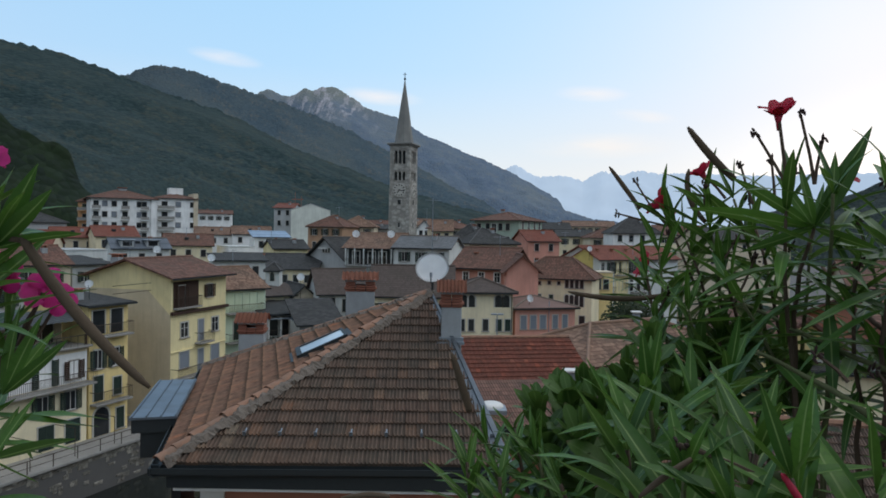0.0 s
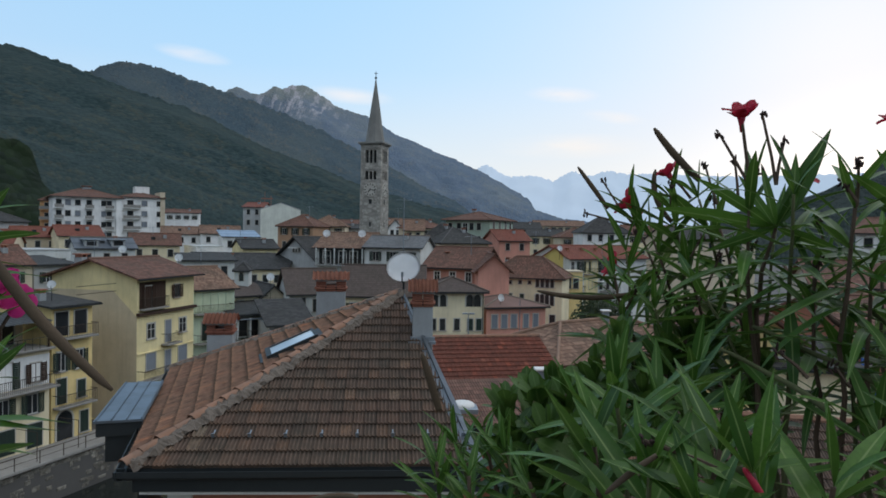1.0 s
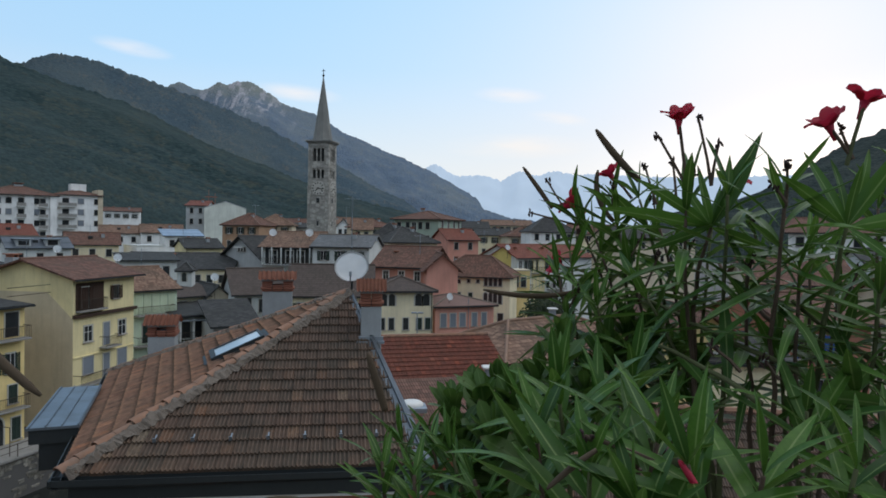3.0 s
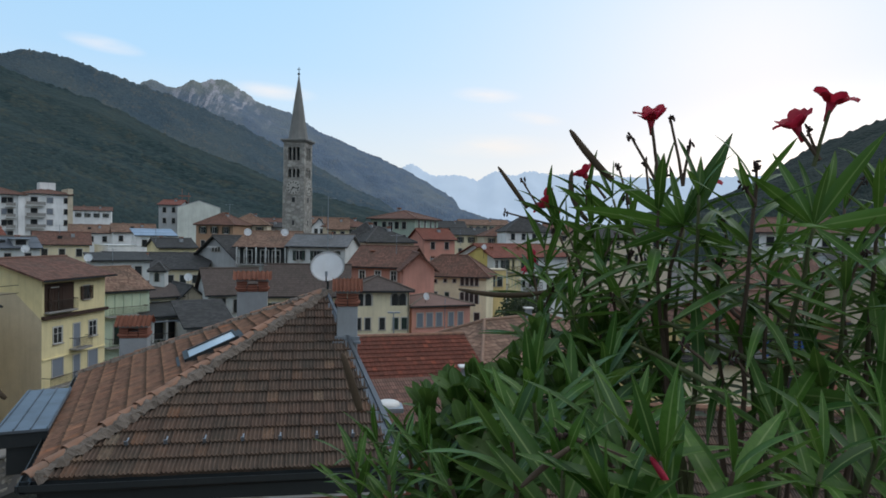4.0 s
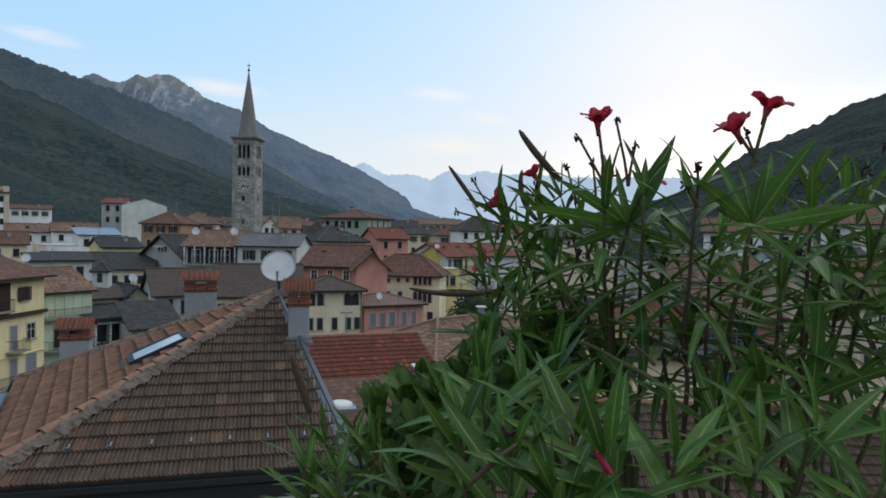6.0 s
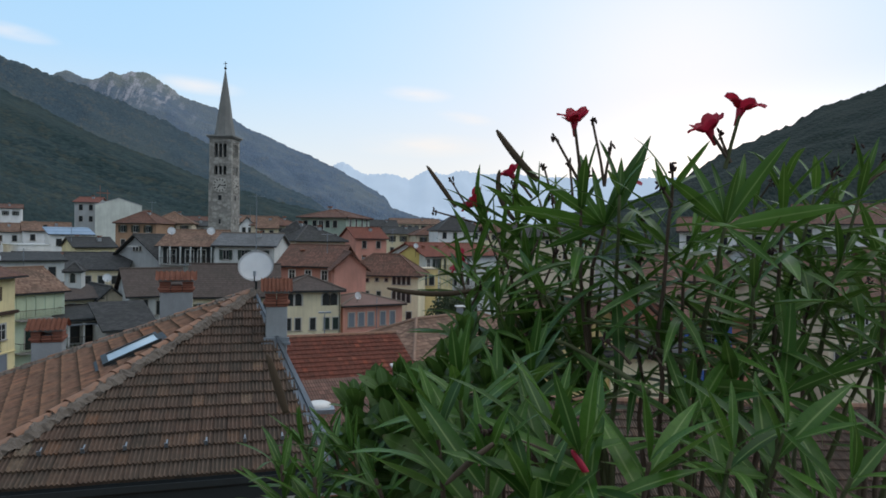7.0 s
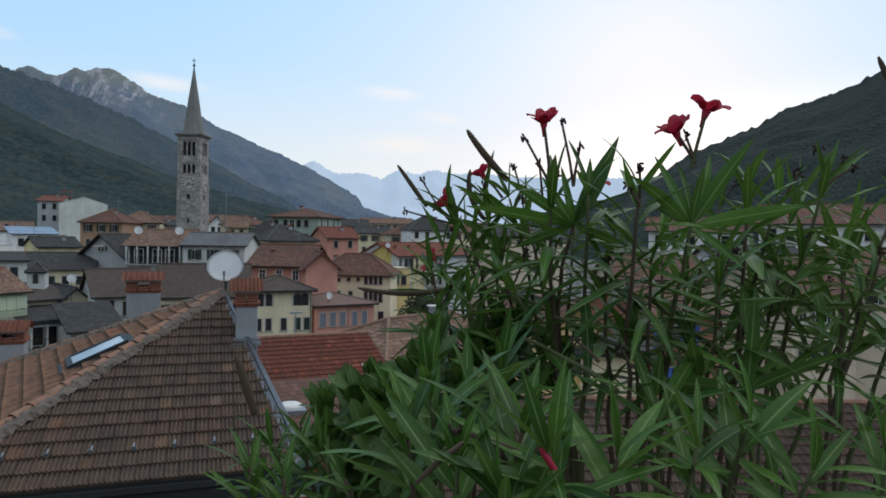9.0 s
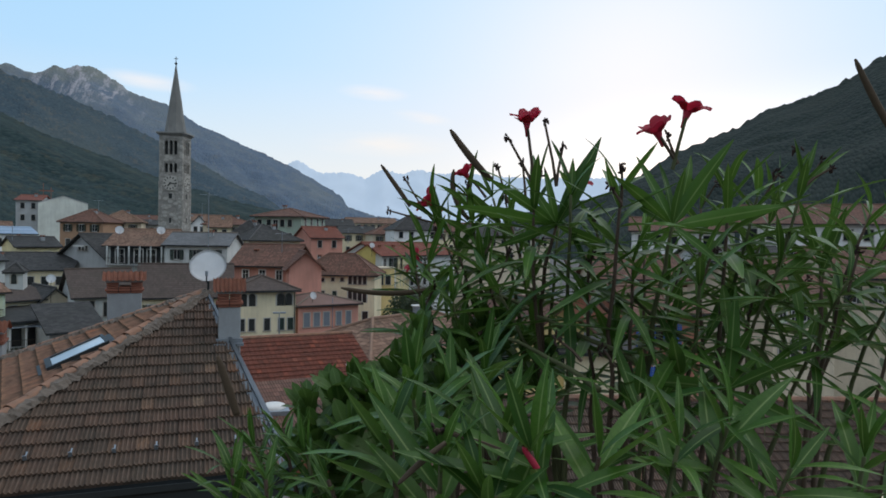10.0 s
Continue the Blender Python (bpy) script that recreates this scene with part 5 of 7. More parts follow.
    for p, hh in (((-24.033, 155.105, 21.886), 2.5), ((-30.541, 97.929, 13.397), 2.2), ((-31.630, 123.985, 16.029), 2.6), ((-9.380, 83.906, 12.342), 2.0), ((7.458, 87.981, 16.179), 2.0),
                  ((23.174, 128.002, 16.830), 2.4), ((-49.529, 129.996, 16.552), 2.4), ((-46.450, 99.949, 14.408), 2.2), ((31.567, 111.983, 16.024), 2.2)):
        aerial("thin television aerial standing on a roof", *p, hh)


def build_right_middle():
    # pink house with a long brown roof
    h = House("dusty pink house with a brown gabled roof", (1.58, 87.94), (8.09, 84.94), 9, 14.09, 2.3, "rose", "brown", over=0.6)
    h.row("F", 0.5, h.w - 0.2, 3, h.eave - 1.9, 0.8, 1.25, "white")
    h.row("F", 0.5, h.w - 0.2, 3, h.eave - 5.0, 0.8, 1.4, "shutters")
    h.chimney(1.8, 3, h.eave + 1.0, 0.5, 0.5)
    h = House("salmon pink house with a blank gable towards the street", (7.71, 80.94), (11.51, 80.95), 10, 14.03, 1.7, "pink", "brown", "cross", over=0.6)
    part("plinth_band", boxes((-0.03, h.w + 0.03, -0.05, -0.004, h.eave - 3.4, h.eave - 3.3)), PLASTER["rose"], h.root)
    h.window("F", 2.1, h.eave - 5.2, 1.4, 1.5, "roller")
    part("small_balcony_box", boxes((0.5, 1.2, -0.6, -0.01, h.eave - 5.6, h.eave - 3.9)), METAL_GREY, h.root)
    h = House("cream house with arched loggia windows and a dark roof", (1.40, 71.90), (7.61, 72.40), 7, 12.09, 1.15, "cream", "dark", "hip", over=0.5)
    e = h.eave
    for u in (0.95, 1.75, 4.65, 5.5):
        h.window("F", u, e - 1.65, 0.72, 1.3, "arch")
    part("blind_niche", boxes((3.1, 3.5, -0.04, -0.004, e - 1.5, e - 0.6)), PLASTER["cream"], h.root)
    for z in (e - 4.2, e - 6.9, e - 9.6):
        for u in (0.75, 1.75, 3.3, 4.75, 5.7):
            h.window("F", u, z, 0.58, 1.25, "closed" if u > 4 or z < e - 6 else "hole")
    part("downpipe", tube(bmesh.new(), [(h.w - 0.12, -0.1, e - 0.1), (h.w - 0.12, -0.1, 0)], 0.05, 8), METAL_DARK, h.root)
    lamp = tagged(new("street_lamp"), "grey street lamp with two heads by the cream house", "street lamp")
    lamp.location = (5.42, 65.86, 0)
    zl = 10.43
    part("pole", tube(bmesh.new(), [(0, 0, 0), (0, 0, zl)], [0.09, 0.05], 8), METAL_GREY, lamp)
    for sx in (-1, 1):
        part("lamp_head", boxes((min(0.05 * sx, 0.6 * sx), max(0.05 * sx, 0.6 * sx), -0.12, 0.12, zl - 0.08, zl + 0.08), bevel=0.03), METAL_GREY, lamp)
    h = House("low salmon pink house with a shallow roof", (8.05, 73.86), (15.01, 75.87), 7, 10.17, 0.9, "pink", "brown_sheet", "hip", over=0.4)
    e = h.eave
    h.row("F", 0.4, 3.9, 3, e - 2.3, 0.68, 1.5, "roller"), h.row("F", 4.2, 6.6, 2, e - 2.3, 0.6, 1.5, "roller")
    h.row("F", 0.4, 3.9, 3, e - 5.4, 0.85, 1.7, "hole"), h.row("F", 4.2, 6.3, 2, e - 5.4, 0.75, 1.7, "hole")
    part("downpipe", tube(bmesh.new(), [(4.0, -0.1, e + 0.8), (4.0, -0.1, 0)], 0.04, 8), METAL_GREY, h.root)
    dish("dark satellite dish on the pink roof", (9.714, 74.876, 10.901), 0.42, 150, 15, 1.2)
    h = House("cream house with arches and a brown hip roof", (11.2, 101.0), (21.53, 96.92), 7, 12.33, 2.6, "cream", "brown", "hip", over=0.6)
    e = h.eave
    for k in range(4):
        h.window("F", 7.5 + k * 0.72, e - 1.6, 0.5, 1.1, "hole")
        h.window("F", 7.5 + k * 0.72, e - 4.3, 0.58, 1.7, "arch")
    for u, z in ((3.4, e - 1.3), (4.9, e - 1.2), (6.3, e - 1.2)):
        h.window("F", u, z, 0.45, 0.5, "hole")
    h.window("F", 3.4, e - 4.2, 0.6, 1.5, "closed"), h.window("F", 5.2, e - 4.2, 0.6, 1.5, "closed")
    h.row("F", 0.3, h.w, 4, e - 7.4, 0.8, 1.8, "hole")
    h.chimney(2.2, 3.4, e + 1.6, 0.5, 0.6)
    h = House("ochre yellow house end with a red roof behind", (21.26, 112.95), (25.96, 111.95), 5, 14.52, 1.7, "ochre", "red", "cross", over=0.3)
    h = House("row of pale houses with a long red tiled roof", (25.81, 110.96), (42.59, 121.96), 9, 14.56, 2.0, "light_grey", "red", over=0.5)
    e = h.eave
    part("yellow_front", boxes((3.6, 7.0, -0.03, -0.004, 2, e - 0.2)), PLASTER["pale_yellow"], h.root)
    for k in range(7):
        h.window("F", 0.8 + k * 1.75, e - 2.4, 0.8, 1.9, "shutters" if k % 3 else "white")
        h.window("F", 0.8 + k * 1.75, e - 5.4, 0.8, 1.9, "hole")
    h.balcony("F", 3.4, 7.4, e - 2.6, 0.9), h.balcony("F", 0.2, 3.2, e - 5.6, 0.9), h.balcony("F", 7.6, 12, e - 5.6, 0.9)
    part("awning", boxes((6.0, 8.5, -1.4, -0.05, e - 4.0, e - 3.9)), PLASTER["light_grey"], h.root)
    for u in (2.0, 5.5, 9.0):
        h.chimney(u, 2.5, e + 0.8, 0.5, 0.6, TERRACOTTA)
    dish("white satellite dish on a red roof", (21.292, 97.983, 16.173), 0.4, 170, 15, 1.4)
    h = House("yellow annex with a balcony", (23.26, 103.91), (26.31, 103.92), 4, 12.49, 0.2, "yellow", "beige", "flat")
    h.row("F", 0.2, 2.6, 2, h.eave - 2.3, 0.8, 1.5, "hole")


def joined_roof(root, a, b, top_a, top_b, name="roof_tiles"):
    """Clay tiles laid over a four-cornered roof plane, joined."""
    rng = random.Random(int(abs(a.x) * 100) + 5)
    rot, x, y, n = roof_frame(a, b, top_a)
    L = (b - a).length
    V = (top_a - a).dot(y)
    u0, u1 = (top_a - a).dot(x), (top_b - a).dot(x)
    out = []
    for k in range(int(V / TILE_G)):
        s = k * TILE_G / V
        lo, hi = u0 * s, L + (u1 - L) * s
        for i in range(int(math.ceil(lo / TILE_W)), int(hi / TILE_W)):
            out.append(Matrix.Translation(a + x * i * TILE_W + y * k * TILE_G + n * (0.02 + rng.uniform(0, 0.01))) @ rot @ Matrix.Rotation(rng.uniform(-0.015, 0.015), 4, "Z"))
    return out


def near_roof_house(label, a, b, dep, eave, rise, wall, tint):
    """A neighbouring house close by: real tiles on the slope towards the terrace."""
    h = House(label, a, b, dep, eave, rise, wall, "brown", over=0.4)
    k = rise / (dep / 2)
    o, lift = 0.4, 0.19
    aa, bb = Vector((-o, -o, eave - o * k + lift)), Vector((h.w + o, -o, eave - o * k + lift))
    ta, tb = Vector((-o, dep / 2, eave + rise + lift)), Vector((h.w + o, dep / 2, eave + rise + lift))
    joined_tiles("roof_tiles", joined_roof(h.root, aa, bb, ta, tb), h.root, tint)
    bm = bmesh.new()
    for i in range(int((h.w + 2 * o) / 0.38)):
        x0 = -o + i * 0.38
        tube(bm, [(x0, dep / 2, eave + rise + lift + 0.02), (x0 + 0.4, dep / 2, eave + rise + lift + 0.03)], [0.12, 0.1], 8)
    tagged(part("ridge_tiles", bm, HIP_TERRACOTTA, h.root), kind="stuff")
    return h


def build_right_near():
    red = tile_material("red_roof_tile", 1.0, (1.45, 0.88, 0.8))
    h = near_roof_house("house with a bright red tiled roof", (1.13, 29.48), (6.42, 30.28), 6.4, 11.61, 1.25, "beige", red)
    e = h.eave
    h.row("F", 0.4, 4.8, 3, e - 2.2, 0.9, 1.4, "hole")
    h = House("low lean-to with a brown tiled roof", (0.95, 24.3), (4.6, 24.9), 3.4, 11.0, 0.75, "brick", "brown", "mono", over=0.25)
    dome = tagged(new("roof_dome"), "white plastic dome light on a low tiled roof", "roof light")
    dome.location = (1.95, 25.7, 11.48)
    bm = bmesh.new()
    lathe(bm, [(0.46, -0.2), (0.46, 0.06), (0.43, 0.12), (0.33, 0.17), (0.17, 0.2), (0.03, 0.21)], 20)
    part("dome", bm, WHITE_PAINT, dome, smooth=True)
    part("kerb", boxes((-0.55, 0.55, -0.55, 0.55, -0.35, 0.02), bevel=0.02), METAL_GREY, dome)
    vent = tagged(new("roof_vent"), "white roof vent with a metal hood", "roof vent")
    vent.location = (5.582, 28.889, 12.000)
    part("duct", boxes((-0.2, 0.2, -0.2, 0.2, -0.6, 0.25)), METAL_GREY, vent)
    part("hood", boxes((-0.32, 0.32, -0.3, 0.3, 0.254, 0.36), bevel=0.03), WHITE_PAINT, vent)
    h = House("house with a weathered brown hip roof", (4.70, 44.07), (8.32, 38.17), 13, 10.87, 1.5, "beige", "orange", "hip", over=0.6)
    h.row("F", 0.5, 5.5, 3, h.eave - 2.2, 0.9, 1.4, "shutters"), h.row("R", 0.5, 12, 5, h.eave - 2.2, 0.9, 1.4, "shutters")
    vent = copy_thing(vent, Matrix.Translation((12.977, 44.908, 12.832)))
    h = House("yellow house with a tiled gable roof", (17.65, 35.90), (20.94, 35.91), 9, 12.65, 1.2, "yellow", "brown", "cross", over=0.6)
    h.row("F", 0.3, 3.0, 2, h.eave - 2.4, 0.8, 1.4, "shutters")
    h = House("brick-red house with blue shutters", (26.22, 38.62), (32.56, 39.68), 8, 12.85, 1.5, "brick", "brown", over=0.5)
    h.row("F", 0.2, 4.4, 3, h.eave - 2.1, 0.7, 1.4, "blue"), h.row("F", 0.2, 4.4, 3, h.eave - 4.9, 0.7, 1.4, "blue")
    h = House("cream house with a low roof among the gardens", (19.51, 35.55), (23.33, 34.28), 6, 11.18, 0.8, "cream", "slate", "mono")
    h = House("beige house with a wide brown roof", (40.63, 41.26), (47.79, 42.06), 9, 13.97, 2.4, "beige", "brown", over=0.5)
    h.row("F", 0.3, 4.4, 3, h.eave - 2.3, 0.8, 1.5, "white"), h.row("F", 0.3, 4.4, 3, h.eave - 5.2, 0.8, 1.5, "hole")
    h = House("beige house with a brown tiled roof beyond the shrubs", (52.12, 45.91), (61.68, 42.76), 10, 14.94, 2.4, "beige", "brown", over=0.5)
    h.row("F", 0.3, 9.5, 4, h.eave - 2.3, 0.8, 1.5, "shutters")
    h = House("white house with a brown roof", (60.28, 89.66), (72.46, 81.43), 10, 19.35, 2.0, "white", "brown", over=0.5)
    h.row("F", 0.3, h.w - 0.3, 6, h.eave - 2.0, 1.0, 1.3, "hole"), h.row("F", 0.3, h.w - 0.3, 6, h.eave - 5.0, 1.0, 1.3, "hole")
    h = House("long white building with a wide brown roof", (71.78, 79.57), (91.08, 60.55), 12, 20.67, 2.6, "white", "brown", over=0.7)
    for f in range(2):
        h.row("F", 0.5, h.w - 0.5, 11, h.eave - 2.4 - f * 3.1, 1.1, 1.5, "shutters" if f else "hole")
    h = House("house with a grey sheet roof", (50.80, 62.17), (60.35, 59.01), 9, 15.70, 1.5, "light_grey", "slate", over=0.5)
    h.row("F", 0.3, h.w - 0.3, 5, h.eave - 2.2, 0.9, 1.4, "hole")
    h = House("beige house with a brown tiled roof", (35.26, 57.79), (43.67, 55.02), 9, 14.16, 2.0, "beige", "brown", over=0.5)
    h.row("F", 0.3, h.w - 0.3, 4, h.eave - 2.2, 0.9, 1.4, "white"), h.row("F", 0.3, h.w - 0.3, 4, h.eave - 5.2, 0.9, 1.4, "hole")
    h = near_roof_house("neighbouring house with a weathered brown tiled roof", (2.04, 12.93), (17.82, 8.24), 14, 10.20, 2.8, "beige", TILE)


def far_village():
    """Tiny pale houses scattered at the foot of the far mountain."""
    rng = random.Random(31)
    for mat, name, n in ((PLASTER["white"], "far_white_houses", 70), (PLASTER["beige"], "far_beige_houses", 70)):
        bm = bmesh.new()
        for k in range(n):
            a = rng.uniform(7.5, 17.0)
            d = rng.uniform(500, 1200)
            x, y = d * math.sin(radians(a)), d * math.cos(radians(a))
            z = EYE_Z + d * math.tan(radians(rng.uniform(0.15, 1.25) * (1.0 if a < 14 else 0.7)))
            w = rng.uniform(7, 15) * d / 1000 + 3
            box(bm, x, x + w, y, y + 8, z - 60, z)
        tagged(part(name, bm, mat), "tiny pale houses of a far village", "houses", kind="stuff")


def tree(label, loc, height, r, n, seed, material=None):
    """Tapered trunk with limbs and a crown of small leaf clumps in uneven masses."""
    rng = random.Random(seed)
    root = tagged(new("tree"), label, "tree", "trees of the town")
    root.location = loc
    bm = bmesh.new()
    tube(bm, [(0, 0, -0.5), (0.1, 0, height * 0.3), (0, 0.1, height * 0.62)], [0.28, 0.2, 0.08], 8)
    lobes = []
    for k in range(9):
        a, e = rng.uniform(0, 6.3), rng.uniform(0.45, 0.95)
        q = Vector((math.cos(a) * r * rng.uniform(0.3, 0.75), math.sin(a) * r * rng.uniform(0.3, 0.75), height * e))
        lobes.append((q, r * rng.uniform(0.35, 0.6)))
        tube(bm, [(0, 0, height * 0.3), (q * 0.5 + Vector((0, 0, height * 0.2))).to_tuple(), q.to_tuple()], [0.1, 0.06, 0.02], 5)
    part("trunk", bm, STEM, root)
    vs, fs = [], []
    for k in range(n):
        q, s = lobes[k % len(lobes)]
        c = q + Vector((rng.gauss(0, 1), rng.gauss(0, 1), rng.gauss(0, 0.8))).normalized() * s * rng.uniform(0.5, 1.05)
        u = Vector((rng.uniform(-1, 1), rng.uniform(-1, 1), rng.uniform(-1, 1))).normalized() * rng.uniform(0.12, 0.3)
        w = u.orthogonal().normalized() * 0.12
        i = len(vs)
        vs += [tuple(c - u), tuple(c + w), tuple(c + u), tuple(c - w)]
        fs.append((i, i + 1, i + 2, i + 3))
    me = bpy.data.meshes.new("crown")
    me.from_pydata(vs, [], fs)
    me.uv_layers.new(name="UVMap")
    me.materials.append(material or TREE_LEAF)
    part("crown", me, None, root)


build_river_row()
build_left_middle()
build_left_far()
build_tower()
build_centre()
build_right_middle()
far_village()
tree("leafy street tree by the arched house", (18.6, 69.86, 0), 11.6, 4.0, 5200, 3)
tree("leafy garden tree among the houses", (16.17, 71.85, 0), 8.5, 2.4, 1600, 5)
tree("leafy tree beside the apartment block", (-76.49, 180.06, 0), 14, 3.0, 1600, 6)

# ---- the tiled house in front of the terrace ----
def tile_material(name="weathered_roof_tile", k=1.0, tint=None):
    """k: gain on the tile colour; above 1 it paints a brighter-lit slope."""
    m, t, b = nodes_of(name)
    info = t.nodes.new("ShaderNodeObjectInfo").outputs["Random"]
    isl = t.nodes.new("ShaderNodeNewGeometry").outputs["Random Per Island"]
    r = tmath(t, "FRACT", tmath(t, "ADD", info, isl))
    ramp = t.nodes.new("ShaderNodeValToRGB")
    cr = ramp.color_ramp
    cr.elements[0].color, cr.elements[1].color = (0.082, 0.056, 0.046, 1), (0.25, 0.185, 0.14, 1)
    for p, c in ((0.3, (0.112, 0.070, 0.056)), (0.62, (0.132, 0.077, 0.060)), (0.88, (0.155, 0.088, 0.066)), (0.955, (0.20, 0.105, 0.07)), (0.975, (0.27, 0.12, 0.07))):
        cr.elements.new(p).color = (*c, 1)
    link(t, r, ramp.inputs[0])
    geo = t.nodes.new("ShaderNodeNewGeometry").outputs["Position"]
    n1 = tnoise(t, 0.9, 5, geo)
    n2 = tnoise(t, 14, 5, geo)
    col = tmix(t, tmath(t, "MULTIPLY", tstep(t, n1, 0.4, 0.62), 0.5), ramp.outputs[0], (0.095, 0.080, 0.064))
    col = tmix(t, tmath(t, "MULTIPLY", tstep(t, n2, 0.4, 0.62), 0.5), col, (0.080, 0.058, 0.048))
    # paler ribs, pale weathered noses; shade under the next course painted dark
    uv = t.nodes.new("ShaderNodeSeparateXYZ")
    link(t, t.nodes.new("ShaderNodeUVMap").outputs[0], uv.inputs[0])
    ribs = None
    for c in (0.07, 0.38, 0.72):
        one = tmath(t, "SUBTRACT", 1.0, tstep(t, tmath(t, "ABSOLUTE", tmath(t, "SUBTRACT", uv.outputs[0], c)), 0.03, 0.12))
        ribs = one if ribs is None else tmath(t, "MAXIMUM", ribs, one)
    n3 = tnoise(t, 5, 4, geo)
    col = tmix(t, tmath(t, "MULTIPLY", ribs, tmath(t, "MULTIPLY", tstep(t, n3, 0.3, 0.62), 0.55)), col, (0.235, 0.145, 0.112))
    nose = tmath(t, "SUBTRACT", 1.0, tstep(t, uv.outputs[1], 0.05, 0.22))
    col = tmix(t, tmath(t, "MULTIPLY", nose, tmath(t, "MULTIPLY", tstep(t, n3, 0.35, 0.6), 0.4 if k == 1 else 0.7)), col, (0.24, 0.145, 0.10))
    course_shade = tmath(t, "MULTIPLY", tstep(t, tmath(t, "ADD", uv.outputs[1], tmath(t, "MULTIPLY", n2, 0.3)), 0.72, 0.98), 0.45 if k == 1 else 0.8)
    col = tmix(t, course_shade, col, (0.05, 0.042, 0.036))
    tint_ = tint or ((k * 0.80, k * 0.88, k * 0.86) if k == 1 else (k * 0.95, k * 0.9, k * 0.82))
    link(t, tmix(t, 1.0, col, tint_, "MULTIPLY"), b.inputs["Base Color"])
    b.inputs["Roughness"].default_value = 0.95
    b.inputs["Specular IOR Level"].default_value = 0.15
    tbump(t, b, tnoise(t, 60, 4, geo), 0.5, 0.008)
    return m


TILE = tile_material()
# more orange side tiles, their colour also lifted to paint the slope's brighter light
SIDE_TILE = tile_material("brightened_orange_roof_tile", 1.72)
TILE_W, TILE_G = 0.218, 0.371
CORNER, EAVE_R, APEX, BACK_L = Vector((-4.77, 11.42, 14.01)), Vector((1.20, 11.57, 14.01)), Vector((-0.31, 17.67, 16.49)), Vector((-7.05, 20.05, 13.97))


def tile_shape():
    """One interlocking clay tile: x across, y up the slope, a nose at its foot; two ribs and a raised side."""
    prof = [(0.0, 0.030), (0.07, 0.044), (0.15, 0.004), (0.28, 0.0), (0.34, 0.026), (0.42, 0.028), (0.50, 0.0), (0.62, 0.0), (0.68, 0.026), (0.76, 0.028), (0.84, 0.0), (0.94, 0.0), (0.99, 0.022)]
    verts, faces = [], []
    n = len(prof)
    for y, lift in ((0.0, 0.044), (TILE_G + 0.05, 0.0)):
        verts += [(x * TILE_W, y, z + lift) for x, z in prof]
    verts += [(x * TILE_W, 0.004, -0.012) for x, z in prof]
    for i in range(n - 1):
        faces.append((i, i + 1, n + i + 1, n + i))
        faces.append((2 * n + i, 2 * n + i + 1, i + 1, i))
    return verts, faces


def tile_uvs(verts, faces):
    """Across the tile, and from its nose to its head."""
    return [q for face in faces for i in face for q in (verts[i][0] / TILE_W, verts[i][1] / (TILE_G + 0.05))]


def tile_mesh():
    v, f = tile_shape()
    me = bpy.data.meshes.new("roof_tile")
    me.from_pydata(v, [], f)
    me.uv_layers.new(name="UVMap").data.foreach_set("uv", tile_uvs(v, f))
    me.materials.append(TILE)
    return me


def roof_frame(a, b, top):
    """The frame of a roof plane: its origin at a, x along the eave to b, y up the slope."""
    x = (b - a).normalized()
    n = x.cross(top - a).normalized()
    if n.z < 0:
        n = -n
    y = n.cross(x)
    return Matrix((x, y, n)).transposed().to_4x4(), x, y, n


def tile_places(a, b, top, rng, inset=0.03, w=None, g=None):
    """Where the tiles of a three-cornered roof plane lie: poses, course by course."""
    w, g = w or TILE_W, g or TILE_G
    rot, x, y, n = roof_frame(a, b, top)
    L = (b - a).length
    tu, tv = (top - a).dot(x), (top - a).dot(y)
    out = []
    for k in range(int(tv / g) + 1):
        v = k * g
        v2 = min(v + g * 0.5, tv)
        lo, hi = tu * v2 / tv + inset, L + (tu - L) * v2 / tv - inset
        i0, i1 = int(math.ceil((lo - w * 0.55) / w)), int((hi - w * 0.45) / w)
        for i in range(i0, i1 + 1):
            p = a + x * (i * w + rng.uniform(-0.004, 0.004)) + y * (v + rng.uniform(-0.006, 0.006)) + n * (0.02 + rng.uniform(0, 0.006))
            out.append(Matrix.Translation(p) @ rot @ Matrix.Rotation(rng.uniform(-0.012, 0.012), 4, "Z") @ Matrix.Rotation(rng.uniform(-0.012, 0.012), 4, "X"))
    return out


def joined_tiles(name, places, parent, material=None):
    v, f = tile_shape()
    V = np.array(v)
    allv, allf = [], []
    for i, m in enumerate(places):
        r = np.array(m.to_3x3())
        allv.append(V @ r.T + np.array(m.translation))
        allf += [tuple(q + i * len(v) for q in face) for face in f]
    me = bpy.data.meshes.new(name)
    me.from_pydata(np.concatenate(allv).tolist(), [], allf)
    me.uv_layers.new(name="UVMap").data.foreach_set("uv", tile_uvs(v, f) * len(places))
    me.materials.append(material or TILE)
    ob = new(name, me)
    ob.parent = parent
    return tagged(ob, kind="stuff")


